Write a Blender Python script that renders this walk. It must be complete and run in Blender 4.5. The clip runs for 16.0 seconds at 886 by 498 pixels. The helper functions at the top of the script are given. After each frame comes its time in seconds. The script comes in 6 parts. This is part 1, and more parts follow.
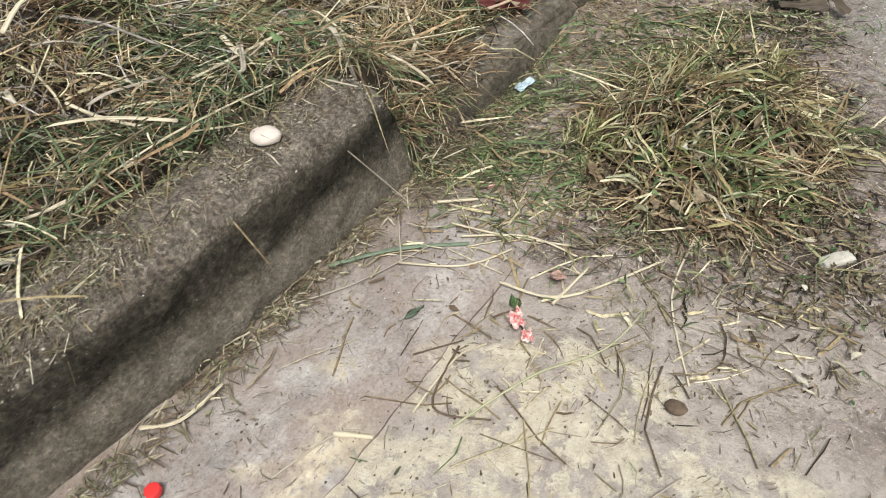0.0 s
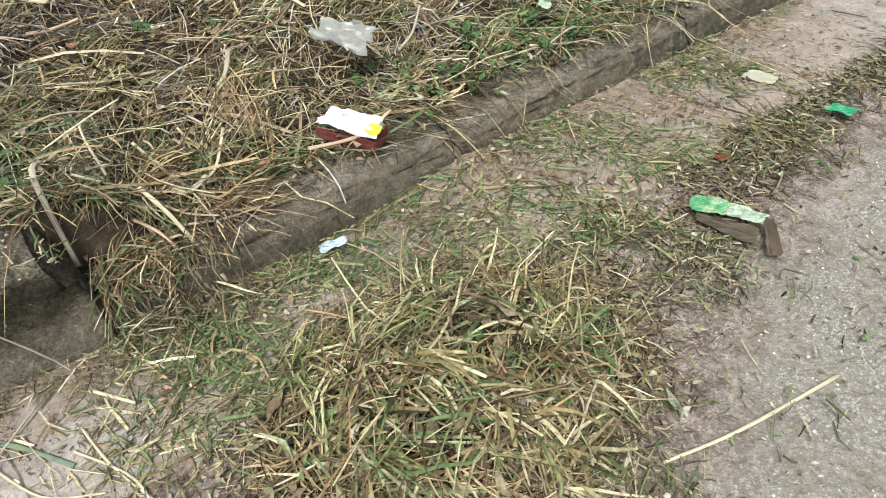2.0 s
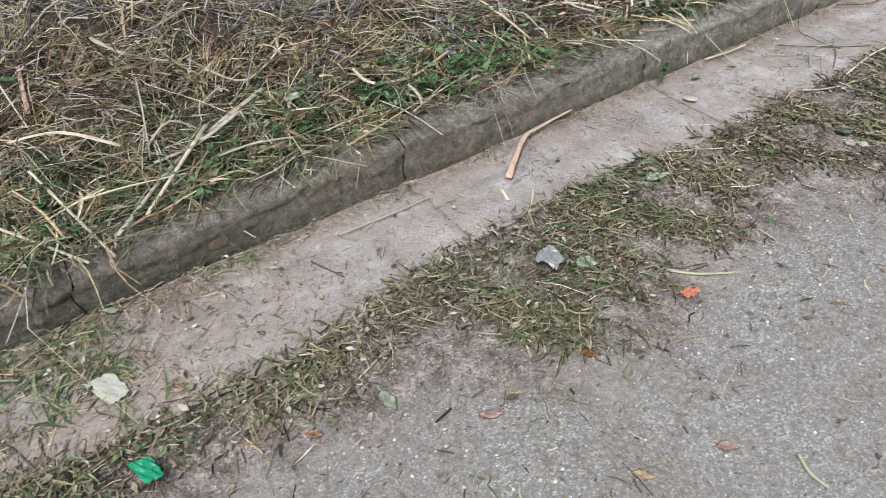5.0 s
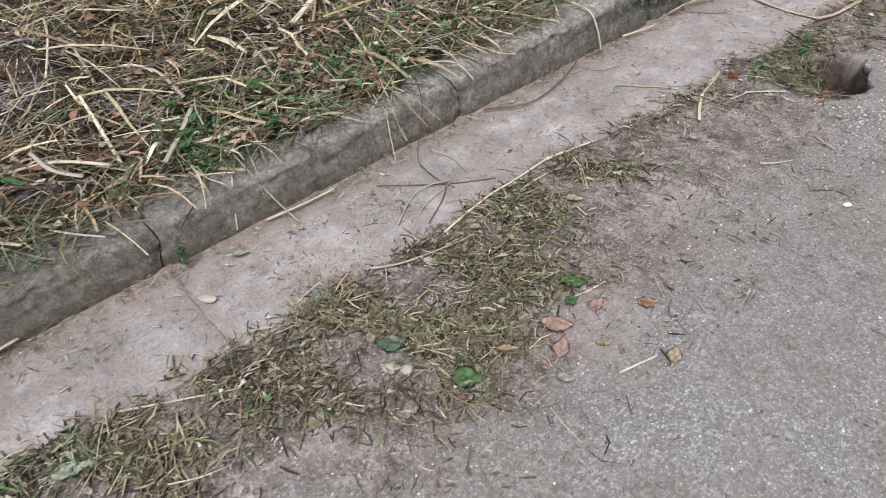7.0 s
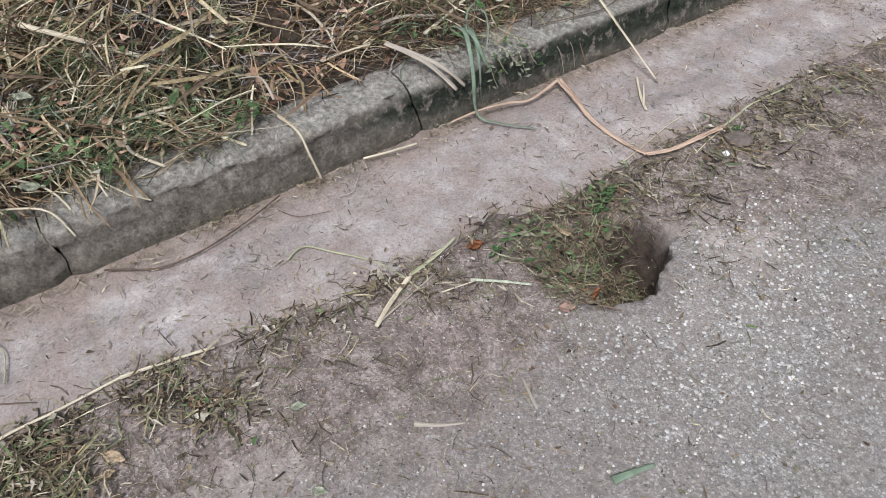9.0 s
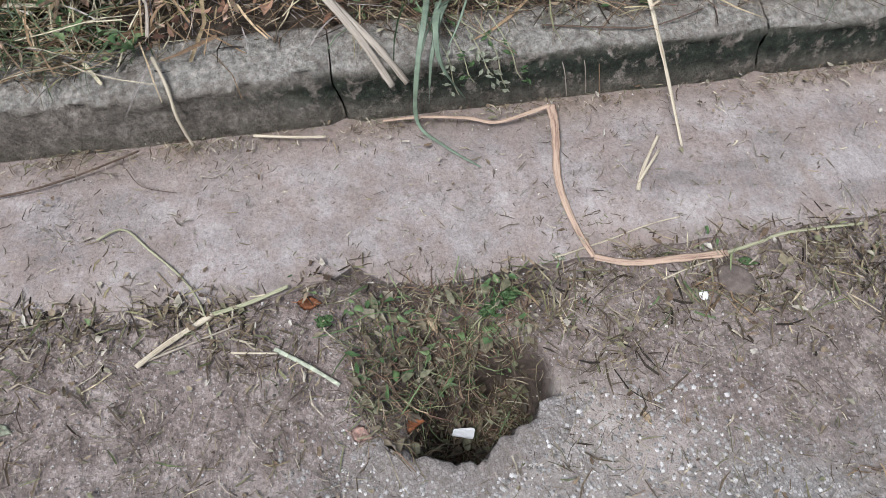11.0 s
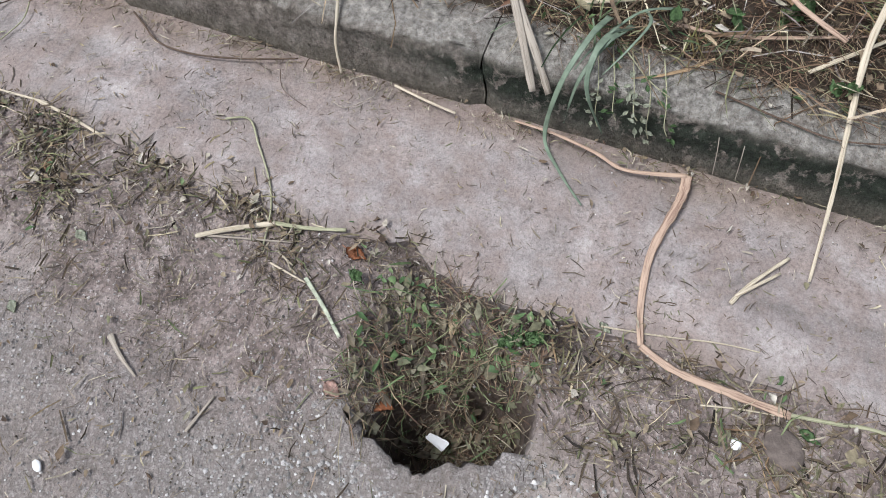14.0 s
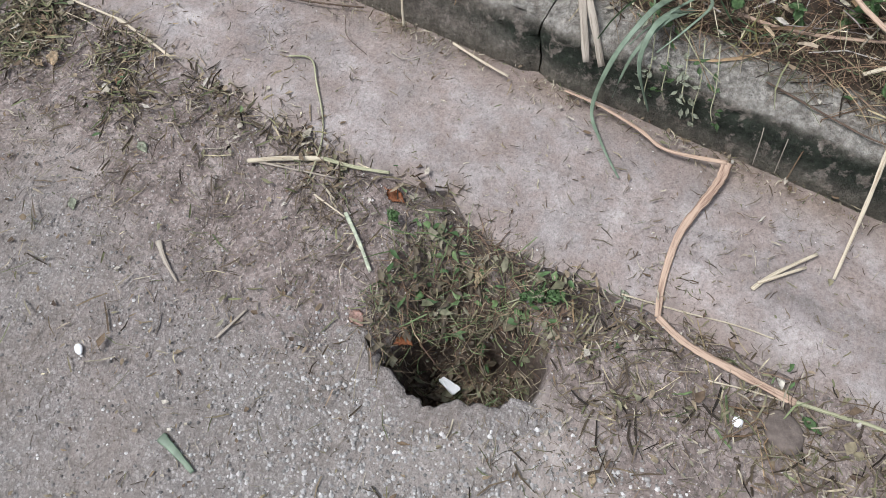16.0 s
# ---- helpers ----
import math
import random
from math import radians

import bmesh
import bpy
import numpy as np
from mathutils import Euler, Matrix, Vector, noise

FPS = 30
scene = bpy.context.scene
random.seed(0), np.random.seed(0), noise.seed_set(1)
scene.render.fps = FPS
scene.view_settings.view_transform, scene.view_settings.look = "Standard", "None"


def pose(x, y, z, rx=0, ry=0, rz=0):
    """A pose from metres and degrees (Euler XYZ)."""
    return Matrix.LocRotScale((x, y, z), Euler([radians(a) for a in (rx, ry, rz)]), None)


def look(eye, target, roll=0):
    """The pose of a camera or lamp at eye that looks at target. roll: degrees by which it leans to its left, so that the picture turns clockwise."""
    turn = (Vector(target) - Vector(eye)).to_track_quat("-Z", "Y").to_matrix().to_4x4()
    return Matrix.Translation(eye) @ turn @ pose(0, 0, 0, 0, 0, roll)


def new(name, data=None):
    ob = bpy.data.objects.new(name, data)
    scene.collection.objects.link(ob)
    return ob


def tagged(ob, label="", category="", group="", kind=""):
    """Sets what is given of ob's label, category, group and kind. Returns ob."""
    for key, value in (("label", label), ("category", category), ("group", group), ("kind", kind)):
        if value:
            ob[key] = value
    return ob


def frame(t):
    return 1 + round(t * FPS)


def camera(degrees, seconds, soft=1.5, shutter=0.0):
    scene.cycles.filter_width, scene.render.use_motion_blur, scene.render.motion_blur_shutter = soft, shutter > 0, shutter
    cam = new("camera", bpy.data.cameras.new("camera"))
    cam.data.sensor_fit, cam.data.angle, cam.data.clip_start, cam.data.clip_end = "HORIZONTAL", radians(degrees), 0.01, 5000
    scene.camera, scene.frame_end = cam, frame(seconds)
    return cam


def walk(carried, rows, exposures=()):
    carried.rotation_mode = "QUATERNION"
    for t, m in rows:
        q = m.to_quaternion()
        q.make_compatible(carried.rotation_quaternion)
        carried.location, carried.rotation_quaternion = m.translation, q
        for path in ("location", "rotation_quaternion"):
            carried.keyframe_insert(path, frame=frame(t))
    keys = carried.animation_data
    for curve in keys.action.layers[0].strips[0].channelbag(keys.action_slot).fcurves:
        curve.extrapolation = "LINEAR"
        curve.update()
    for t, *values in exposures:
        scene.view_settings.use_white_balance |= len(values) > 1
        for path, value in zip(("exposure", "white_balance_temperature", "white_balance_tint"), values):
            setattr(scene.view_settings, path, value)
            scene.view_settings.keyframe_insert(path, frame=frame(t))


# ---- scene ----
cam = camera(66.9, 16.0, soft=0.9, shutter=0.1)
EXPOSURES = [(0, 0.92, 6450, 4), (0.6, 0.86, 6400, 3), (1.5, 1.14, 6450, 1), (2.5, 1.17, 6500, 0), (3.5, 1.02, 6500, 1), (4.0, 1.06, 6350, 1.5), (5.0, 0.89, 5900, 6), (8.0, 0.76, 5950, 10), (9.5, 0.71, 5950, 10), (12, 0.71, 5850, 11), (16, 0.73, 5950, 10)]
PATH = [
    (0, (1.074, -0.549, 1.231), (0.2, 0.558, -0.187), -5.0),
    (0.5, (1.187, -0.159, 1.236), (0.27, 0.915, -0.181), -8.1),
    (1, (1.309, 0.204, 1.318), (0.287, 1.204, -0.081), -1.9),
    (1.5, (1.343, 0.48, 1.305), (0.261, 1.326, -0.149), -0.6),
    (2, (1.409, 0.753, 1.34), (0.246, 1.527, -0.092), -3.0),
    (2.5, (1.5, 1.092, 1.377), (0.289, 1.803, -0.047), -2.8),
    (3, (1.492, 1.428, 1.361), (0.221, 2.218, 0.035), -1.0),
    (3.5, (1.525, 1.831, 1.394), (0.169, 2.534, 0.102), -5.3),
    (4, (1.561, 2.184, 1.394), (0.269, 2.773, -0.014), -5.3),
    (4.2, (1.565, 2.376, 1.39), (0.338, 3.033, -0.047), -3.3),
    (4.5, (1.594, 2.615, 1.414), (0.38, 3.367, 0.013), -2.4),
    (5, (1.672, 3.045, 1.495), (0.474, 3.838, 0.104), -0.8),
    (5.2, (1.688, 3.206, 1.536), (0.559, 4.047, 0.116), -0.0),
    (7.3, (1.687, 5.246, 1.514), (0.603, 6.147, 0.095), -1.1),
    (7.5, (1.704, 5.445, 1.523), (0.564, 6.305, 0.123), -1.6),
    (8, (1.716, 5.882, 1.528), (0.532, 6.692, 0.134), -2.2),
    (8.5, (1.626, 6.303, 1.545), (0.497, 7.112, 0.105), -1.0),
    (9, (1.62, 6.709, 1.555), (0.534, 7.395, 0.022), -0.4),
    (9.5, (1.556, 7.032, 1.547), (0.535, 7.665, -0.052), 1.4),
    (9.7, (1.511, 7.149, 1.534), (0.561, 7.785, -0.108), 5.0),
    (11.8, (1.136, 7.872, 1.492), (0.308, 7.742, -0.324), 0.6),
    (12, (1.13, 7.91, 1.496), (0.329, 7.711, -0.325), 0.5),
    (12.5, (1.157, 7.969, 1.477), (0.362, 7.641, -0.329), -1.6),
    (13, (1.18, 7.972, 1.487), (0.392, 7.627, -0.318), -0.9),
    (13.5, (1.173, 7.98, 1.482), (0.39, 7.654, -0.328), 0.2),
    (14, (1.141, 8.007, 1.486), (0.331, 7.634, -0.304), -3.7),
    (14.5, (1.139, 8.03, 1.505), (0.216, 7.624, -0.222), -2.7),
    (15, (1.161, 8.071, 1.526), (0.209, 7.638, -0.179), -3.3),
    (15.5, (1.207, 8.061, 1.502), (0.446, 7.571, -0.281), -7.9),
    (16, (1.248, 8.056, 1.5), (0.505, 7.606, -0.301), -2.0),
]
walk(cam, [(t, look(eye, goal, lean)) for t, eye, goal, lean in PATH], EXPOSURES)

# ---- light ----
world = bpy.data.worlds.new("overcast")
scene.world = world
world.use_nodes = True
wn, wl = world.node_tree.nodes, world.node_tree.links
sky = wn.new("ShaderNodeTexSky")
sky.sky_type, sky.sun_disc = "NISHITA", False
sky.sun_elevation, sky.sun_rotation = radians(62), radians(140)
sky.air_density, sky.dust_density = 1.0, 3.0
grey = wn.new("ShaderNodeHueSaturation")
grey.inputs["Saturation"].default_value = 0.3
wl.new(sky.outputs["Color"], grey.inputs["Color"])
wl.new(grey.outputs["Color"], wn["Background"].inputs["Color"])
wn["Background"].inputs["Strength"].default_value = 0.095
sun = new("sun", bpy.data.lights.new("sun", "SUN"))
sun.data.energy, sun.data.angle, sun.data.color = 1.85, radians(17), (1.0, 0.96, 0.9)
SUN_AZ, SUN_EL = radians(140), radians(62)
sun_from = Vector((math.sin(SUN_AZ) * math.cos(SUN_EL), math.cos(SUN_AZ) * math.cos(SUN_EL), math.sin(SUN_EL)))
sun.matrix_world = look(sun_from * 20, (0, 0, 0))

rng = np.random.default_rng(7)


# ---- materials ----
class Mat:
    """A small builder for node materials."""

    def __init__(self, name, rough=0.9, metal=0.0):
        self.m = bpy.data.materials.new(name)
        self.m.use_nodes = True
        self.n, self.l = self.m.node_tree.nodes, self.m.node_tree.links
        self.b = self.n["Principled BSDF"]
        self.b.inputs["Roughness"].default_value = rough
        self.b.inputs["Metallic"].default_value = metal
        self.b.inputs["Specular IOR Level"].default_value = 0.3
        self.co = self.n.new("ShaderNodeTexCoord").outputs["Object"]

    def noise(self, scale, detail=4.0, rough=0.6, stretch=None):
        n = self.n.new("ShaderNodeTexNoise")
        n.inputs["Scale"].default_value, n.inputs["Detail"].default_value = scale, detail
        n.inputs["Roughness"].default_value = rough
        co = self.co
        if stretch:
            mp = self.n.new("ShaderNodeMapping")
            mp.inputs["Scale"].default_value = stretch
            self.l.new(co, mp.inputs["Vector"])
            co = mp.outputs["Vector"]
        self.l.new(co, n.inputs["Vector"])
        return n.outputs["Fac"]

    def cells(self, scale, out="Color", feature="F1"):
        n = self.n.new("ShaderNodeTexVoronoi")
        n.feature = feature
        n.inputs["Scale"].default_value = scale
        self.l.new(self.co, n.inputs["Vector"])
        return n.outputs[out]

    def ramp(self, fac, stops, mode="LINEAR"):
        r = self.n.new("ShaderNodeValToRGB")
        r.color_ramp.interpolation = mode
        el = r.color_ramp.elements
        while len(el) < len(stops):
            el.new(0.5)
        for e, (p, c) in zip(el, stops):
            e.position = p
            e.color = (*c, 1) if len(c) == 3 else (c[0], c[0], c[0], 1)
        self.l.new(fac, r.inputs["Fac"])
        return r.outputs["Color"]

    def mix(self, fac, a, b, mode="MIX"):
        x = self.n.new("ShaderNodeMix")
        x.data_type, x.blend_type = "RGBA", mode
        for sock, v in ((x.inputs[0], fac), (x.inputs[6], a), (x.inputs[7], b)):
            if isinstance(v, (int, float)):
                sock.default_value = v
            elif isinstance(v, tuple):
                sock.default_value = (*v, 1)
            else:
                self.l.new(v, sock)
        return x.outputs[2]

    def attr(self, name):
        a = self.n.new("ShaderNodeAttribute")
        a.attribute_name = name
        return a.outputs["Fac"]

    def island(self):
        return self.n.new("ShaderNodeNewGeometry").outputs["Random Per Island"]

    def each(self):
        return self.n.new("ShaderNodeObjectInfo").outputs["Random"]

    def bump(self, height, strength=0.5, dist=0.01):
        bp = self.n.new("ShaderNodeBump")
        bp.inputs["Strength"].default_value, bp.inputs["Distance"].default_value = strength, dist
        self.l.new(height, bp.inputs["Height"])
        if self.b.inputs["Normal"].is_linked:
            self.l.new(self.b.inputs["Normal"].links[0].from_socket, bp.inputs["Normal"])
        self.l.new(bp.outputs["Normal"], self.b.inputs["Normal"])

    def color(self, c):
        if isinstance(c, tuple):
            self.b.inputs["Base Color"].default_value = (*c, 1)
        else:
            self.l.new(c, self.b.inputs["Base Color"])
        return self.m


def plain(name, c, rough=0.6, vary=0.25, scale=40.0, bump=0.3):
    """A single-colour material with grain and slight staining."""
    m = Mat(name, rough)
    dark = tuple(v * (1 - vary) for v in c)
    lite = tuple(min(1, v * (1 + vary)) for v in c)
    m.bump(m.noise(scale * 3), bump, 0.003)
    return m.color(m.ramp(m.noise(scale), [(0.3, dark), (0.7, lite)]))


def strand_mat(name, stops, rough=0.75):
    """Grass or straw: one colour to each strand, with faint lengthwise mottling."""
    m = Mat(name, rough)
    base = m.ramp(m.island(), stops)
    spots = m.ramp(m.noise(70), [(0.35, (0.55,)), (0.65, (1.15,))])
    return m.color(m.mix(1.0, base, spots, "MULTIPLY"))


STRAW = strand_mat("dry_straw", [(0.0, (0.07, 0.047, 0.03)), (0.2, (0.19, 0.135, 0.085)), (0.38, (0.33, 0.25, 0.14)), (0.52, (0.26, 0.22, 0.12)),
                                 (0.66, (0.5, 0.42, 0.26)), (0.84, (0.72, 0.64, 0.45)), (1.0, (0.34, 0.29, 0.22))])
MIXED = strand_mat("half_dry_grass", [(0.0, (0.1, 0.068, 0.04)), (0.2, (0.34, 0.27, 0.13)), (0.36, (0.17, 0.18, 0.085)), (0.5, (0.1, 0.13, 0.06)),
                                      (0.66, (0.38, 0.34, 0.19)), (0.84, (0.64, 0.57, 0.4)), (1.0, (0.17, 0.21, 0.12))])
YELLOWING = strand_mat("yellowing_grass", [(0.0, (0.07, 0.05, 0.025)), (0.2, (0.2, 0.15, 0.06)), (0.36, (0.15, 0.17, 0.06)), (0.5, (0.09, 0.14, 0.05)), (0.66, (0.34, 0.31, 0.16)), (0.84, (0.56, 0.49, 0.3)), (1.0, (0.16, 0.21, 0.11))])
GREEN = strand_mat("green_grass", [(0.0, (0.035, 0.06, 0.024)), (0.35, (0.078, 0.112, 0.046)), (0.65, (0.125, 0.16, 0.074)), (0.85, (0.14, 0.185, 0.12)), (1.0, (0.22, 0.235, 0.14))], 0.55)
ROT = strand_mat("rotting_clippings", [(0.0, (0.06, 0.043, 0.028)), (0.3, (0.15, 0.105, 0.068)), (0.5, (0.21, 0.17, 0.1)), (0.65, (0.11, 0.125, 0.055)),
                                       (0.8, (0.33, 0.28, 0.19)), (0.93, (0.5, 0.45, 0.34)), (1.0, (0.24, 0.17, 0.11))])
WEED = strand_mat("weed_leaves", [(0.0, (0.045, 0.09, 0.03)), (0.5, (0.09, 0.15, 0.055)), (1.0, (0.17, 0.23, 0.1))], 0.5)
CHAFF = strand_mat("chaff", [(0.0, (0.08, 0.06, 0.045)), (0.35, (0.17, 0.14, 0.1)), (0.7, (0.3, 0.26, 0.2)), (1.0, (0.45, 0.4, 0.32))])
BROWNSTRAW = strand_mat("brown_straw", [(0.0, (0.06, 0.035, 0.022)), (0.3, (0.18, 0.115, 0.065)), (0.55, (0.32, 0.215, 0.12)), (0.8, (0.46, 0.34, 0.2)), (1.0, (0.5, 0.41, 0.3))])
VERGEMIX = strand_mat("verge_grass", [(0.0, (0.08, 0.055, 0.035)), (0.25, (0.22, 0.165, 0.1)), (0.42, (0.13, 0.15, 0.065)), (0.6, (0.2, 0.21, 0.1)), (0.8, (0.36, 0.29, 0.17)), (1.0, (0.47, 0.4, 0.28))])
VERGEGREEN = strand_mat("green_and_yellow_clippings", [(0.0, (0.05, 0.05, 0.025)), (0.3, (0.08, 0.12, 0.045)), (0.55, (0.13, 0.18, 0.075)), (0.75, (0.2, 0.23, 0.11)), (0.9, (0.33, 0.3, 0.17)), (1.0, (0.24, 0.16, 0.09))], 0.6)
# rotting brown, darkened so the colour holds the shade between stems
SHADEROT = strand_mat("shade_dark_rotting_mat", [(0.0, (0.015, 0.011, 0.008)), (0.35, (0.04, 0.029, 0.018)), (0.6, (0.075, 0.056, 0.034)), (0.85, (0.13, 0.103, 0.064)), (1.0, (0.23, 0.185, 0.125))])
CLIP = strand_mat("verge_clippings", [(0.0, (0.05, 0.037, 0.027)), (0.25, (0.13, 0.097, 0.065)), (0.45, (0.22, 0.172, 0.112)), (0.62, (0.12, 0.135, 0.062)), (0.78, (0.29, 0.24, 0.165)), (0.92, (0.46, 0.41, 0.31)), (1.0, (0.25, 0.17, 0.115))])
GREYLIT = strand_mat("grey_weathered_straw", [(0.0, (0.08, 0.065, 0.06)), (0.35, (0.2, 0.165, 0.15)), (0.65, (0.34, 0.3, 0.275)), (1.0, (0.52, 0.48, 0.44))])
DEADLEAF = strand_mat("dead_leaf_bits", [(0.0, (0.07, 0.045, 0.03)), (0.3, (0.17, 0.12, 0.075)), (0.6, (0.29, 0.23, 0.155)), (0.8, (0.17, 0.17, 0.095)), (0.93, (0.44, 0.39, 0.31)), (1.0, (0.52, 0.48, 0.41))])
RUSTLEAF = strand_mat("reddish_dead_leaf_bits", [(0.0, (0.09, 0.045, 0.03)), (0.4, (0.22, 0.12, 0.075)), (0.75, (0.38, 0.23, 0.15)), (1.0, (0.5, 0.36, 0.27))])
CLODS = strand_mat("mud_clods", [(0.0, (0.06, 0.047, 0.035)), (0.4, (0.16, 0.13, 0.1)), (0.75, (0.29, 0.25, 0.2)), (1.0, (0.48, 0.43, 0.36))], 0.95)


ROOTS = strand_mat("reddish_root_mat", [(0.0, (0.05, 0.03, 0.02)), (0.3, (0.14, 0.085, 0.055)), (0.6, (0.25, 0.165, 0.105)), (0.8, (0.34, 0.26, 0.17)), (0.93, (0.16, 0.19, 0.08)), (1.0, (0.5, 0.43, 0.31))])


def road_mat():
    m = Mat("worn_asphalt_and_soil", 0.92)
    # exposed aggregate in a grey binder
    asphalt = m.ramp(m.noise(75, 6, 0.72), [(0.26, (0.08, 0.074, 0.07)), (0.42, (0.19, 0.178, 0.17)), (0.58, (0.33, 0.312, 0.3)), (0.74, (0.56, 0.535, 0.515))])
    asphalt = m.mix(m.ramp(m.noise(130, 3, 0.6), [(0.6, (0.0,)), (0.66, (0.85,))]), asphalt, (0.62, 0.6, 0.575))
    asphalt = m.mix(m.ramp(m.noise(105, 3, 0.6), [(0.34, (0.8,)), (0.4, (0.0,))]), asphalt, (0.085, 0.075, 0.068))
    stones = m.ramp(m.cells(135), [(0.2, (0.07, 0.065, 0.06)), (0.4, (0.2, 0.19, 0.18)), (0.58, (0.38, 0.357, 0.338)), (0.78, (0.7, 0.67, 0.64))])
    stones = m.mix(m.ramp(m.cells(135, "Distance", "DISTANCE_TO_EDGE"), [(0.02, (0.95,)), (0.18, (0.0,))]), stones, (0.1, 0.09, 0.082))
    asphalt = m.mix(0.62, asphalt, stones)
    asphalt = m.mix(0.3, asphalt, (0.36, 0.325, 0.3))
    dust = m.ramp(m.noise(3.2, 10, 0.75), [(0.4, (0.0,)), (0.64, (0.9,))])
    asphalt = m.mix(dust, asphalt, m.ramp(m.noise(60), [(0.3, (0.12, 0.1, 0.083)), (0.5, (0.22, 0.188, 0.163)), (0.7, (0.36, 0.315, 0.285))]))
    # trodden soil with fibres and grit
    soil = m.ramp(m.noise(14, 8, 0.7), [(0.28, (0.065, 0.048, 0.041)), (0.5, (0.2, 0.157, 0.14)), (0.72, (0.41, 0.35, 0.32))])
    grit = m.ramp(m.cells(140), [(0.0, (0.35,)), (0.5, (1.0,)), (1.0, (1.6,))])
    soil = m.mix(0.9, soil, m.mix(1.0, soil, grit, "MULTIPLY"))
    soil = m.mix(m.ramp(m.noise(120, 3, 0.6), [(0.61, (0.0,)), (0.66, (0.8,))]), soil, (0.5, 0.46, 0.43))
    pale = m.ramp(m.noise(18, 9, 0.75), [(0.28, (0.2, 0.165, 0.14)), (0.5, (0.4, 0.345, 0.31)), (0.75, (0.55, 0.49, 0.45))])
    soil = m.mix(m.attr("dust"), soil, pale)
    base = m.mix(m.attr("asphalt"), soil, asphalt)
    cream = m.ramp(m.noise(40, 6), [(0.3, (0.42, 0.355, 0.28)), (0.6, (0.58, 0.515, 0.41)), (0.8, (0.65, 0.605, 0.53))])
    worn = m.ramp(m.noise(11, 10, 0.78), [(0.47, (0.0,)), (0.51, (1.0,))])
    base = m.mix(m.mix(1.0, m.attr("mortar"), worn, "MULTIPLY"), base, cream)
    # soil in the hole, its colour darkened to carry the hole's shade
    base = m.mix(m.attr("pit_soil_shade"), base, m.ramp(m.noise(22, 6), [(0.3, (0.035, 0.026, 0.02)), (0.7, (0.15, 0.113, 0.09))]))
    m.bump(m.noise(30, 8, 0.7), 0.6, 0.012)
    m.bump(m.noise(120, 4, 0.7), 0.7, 0.006)
    return m.color(base)


def gutter_mat():
    m = Mat("dusty_gutter_concrete", 0.93)
    base = m.ramp(m.noise(5, 10, 0.72), [(0.25, (0.13, 0.112, 0.104)), (0.46, (0.315, 0.278, 0.264)), (0.72, (0.52, 0.475, 0.455))])
    fine = m.ramp(m.noise(110, 6, 0.75), [(0.25, (0.5,)), (0.5, (1.0,)), (0.75, (1.4,))])
    base = m.mix(1.0, base, fine, "MULTIPLY")
    wet = m.ramp(m.noise(2.6, 6, 0.7, (1, 0.5, 1)), [(0.48, (0.0,)), (0.7, (0.6,))])
    base = m.mix(wet, base, m.mix(1.0, (0.3, 0.285, 0.275), fine, "MULTIPLY"))
    base = m.mix(m.ramp(m.noise(3.4, 8, 0.7), [(0.5, (0.0,)), (0.66, (0.6,))]), base, m.mix(1.0, (0.34, 0.26, 0.22), fine, "MULTIPLY"))
    speck = m.ramp(m.noise(85, 6, 0.75), [(0.62, (0.0,)), (0.7, (0.7,))])
    base = m.mix(speck, base, (0.1, 0.075, 0.06))
    pale = m.ramp(m.noise(210, 2), [(0.68, (0.0,)), (0.72, (0.7,))])
    base = m.mix(pale, base, (0.55, 0.52, 0.48))
    cream = m.ramp(m.noise(40, 6), [(0.3, (0.42, 0.35, 0.27)), (0.6, (0.58, 0.5, 0.38)), (0.8, (0.62, 0.57, 0.48))])
    worn = m.ramp(m.noise(6, 10, 0.8), [(0.48, (0.0,)), (0.53, (1.0,))])
    base = m.mix(m.mix(1.0, m.attr("mortar"), worn, "MULTIPLY"), base, cream)
    base = m.mix(m.attr("dirt"), base, m.ramp(m.noise(30, 9, 0.75), [(0.28, (0.1, 0.076, 0.06)), (0.5, (0.25, 0.195, 0.16)), (0.75, (0.4, 0.33, 0.28))]))
    base = m.mix(1.0, base, m.ramp(m.noise(2.2, 7, 0.65, (3.5, 0.7, 1)), [(0.3, (0.72,)), (0.5, (1.0,)), (0.7, (1.16,))]), "MULTIPLY")
    base = m.mix(m.ramp(m.noise(24, 8, 0.8), [(0.55, (0.0,)), (0.63, (0.55,))]), base, m.mix(1.0, (0.16, 0.135, 0.118), fine, "MULTIPLY"))
    base = m.mix(m.ramp(m.noise(7, 9, 0.72), [(0.46, (0.0,)), (0.6, (0.75,))]), base, m.mix(1.0, (0.27, 0.215, 0.19), fine, "MULTIPLY"))
    base = m.mix(m.ramp(m.noise(55, 7, 0.75), [(0.58, (0.0,)), (0.66, (0.75,))]), base, (0.11, 0.085, 0.07))
    m.bump(m.noise(45, 9, 0.75), 0.6, 0.008)
    m.bump(m.noise(160, 5, 0.7), 0.5, 0.004)
    return m.color(base)


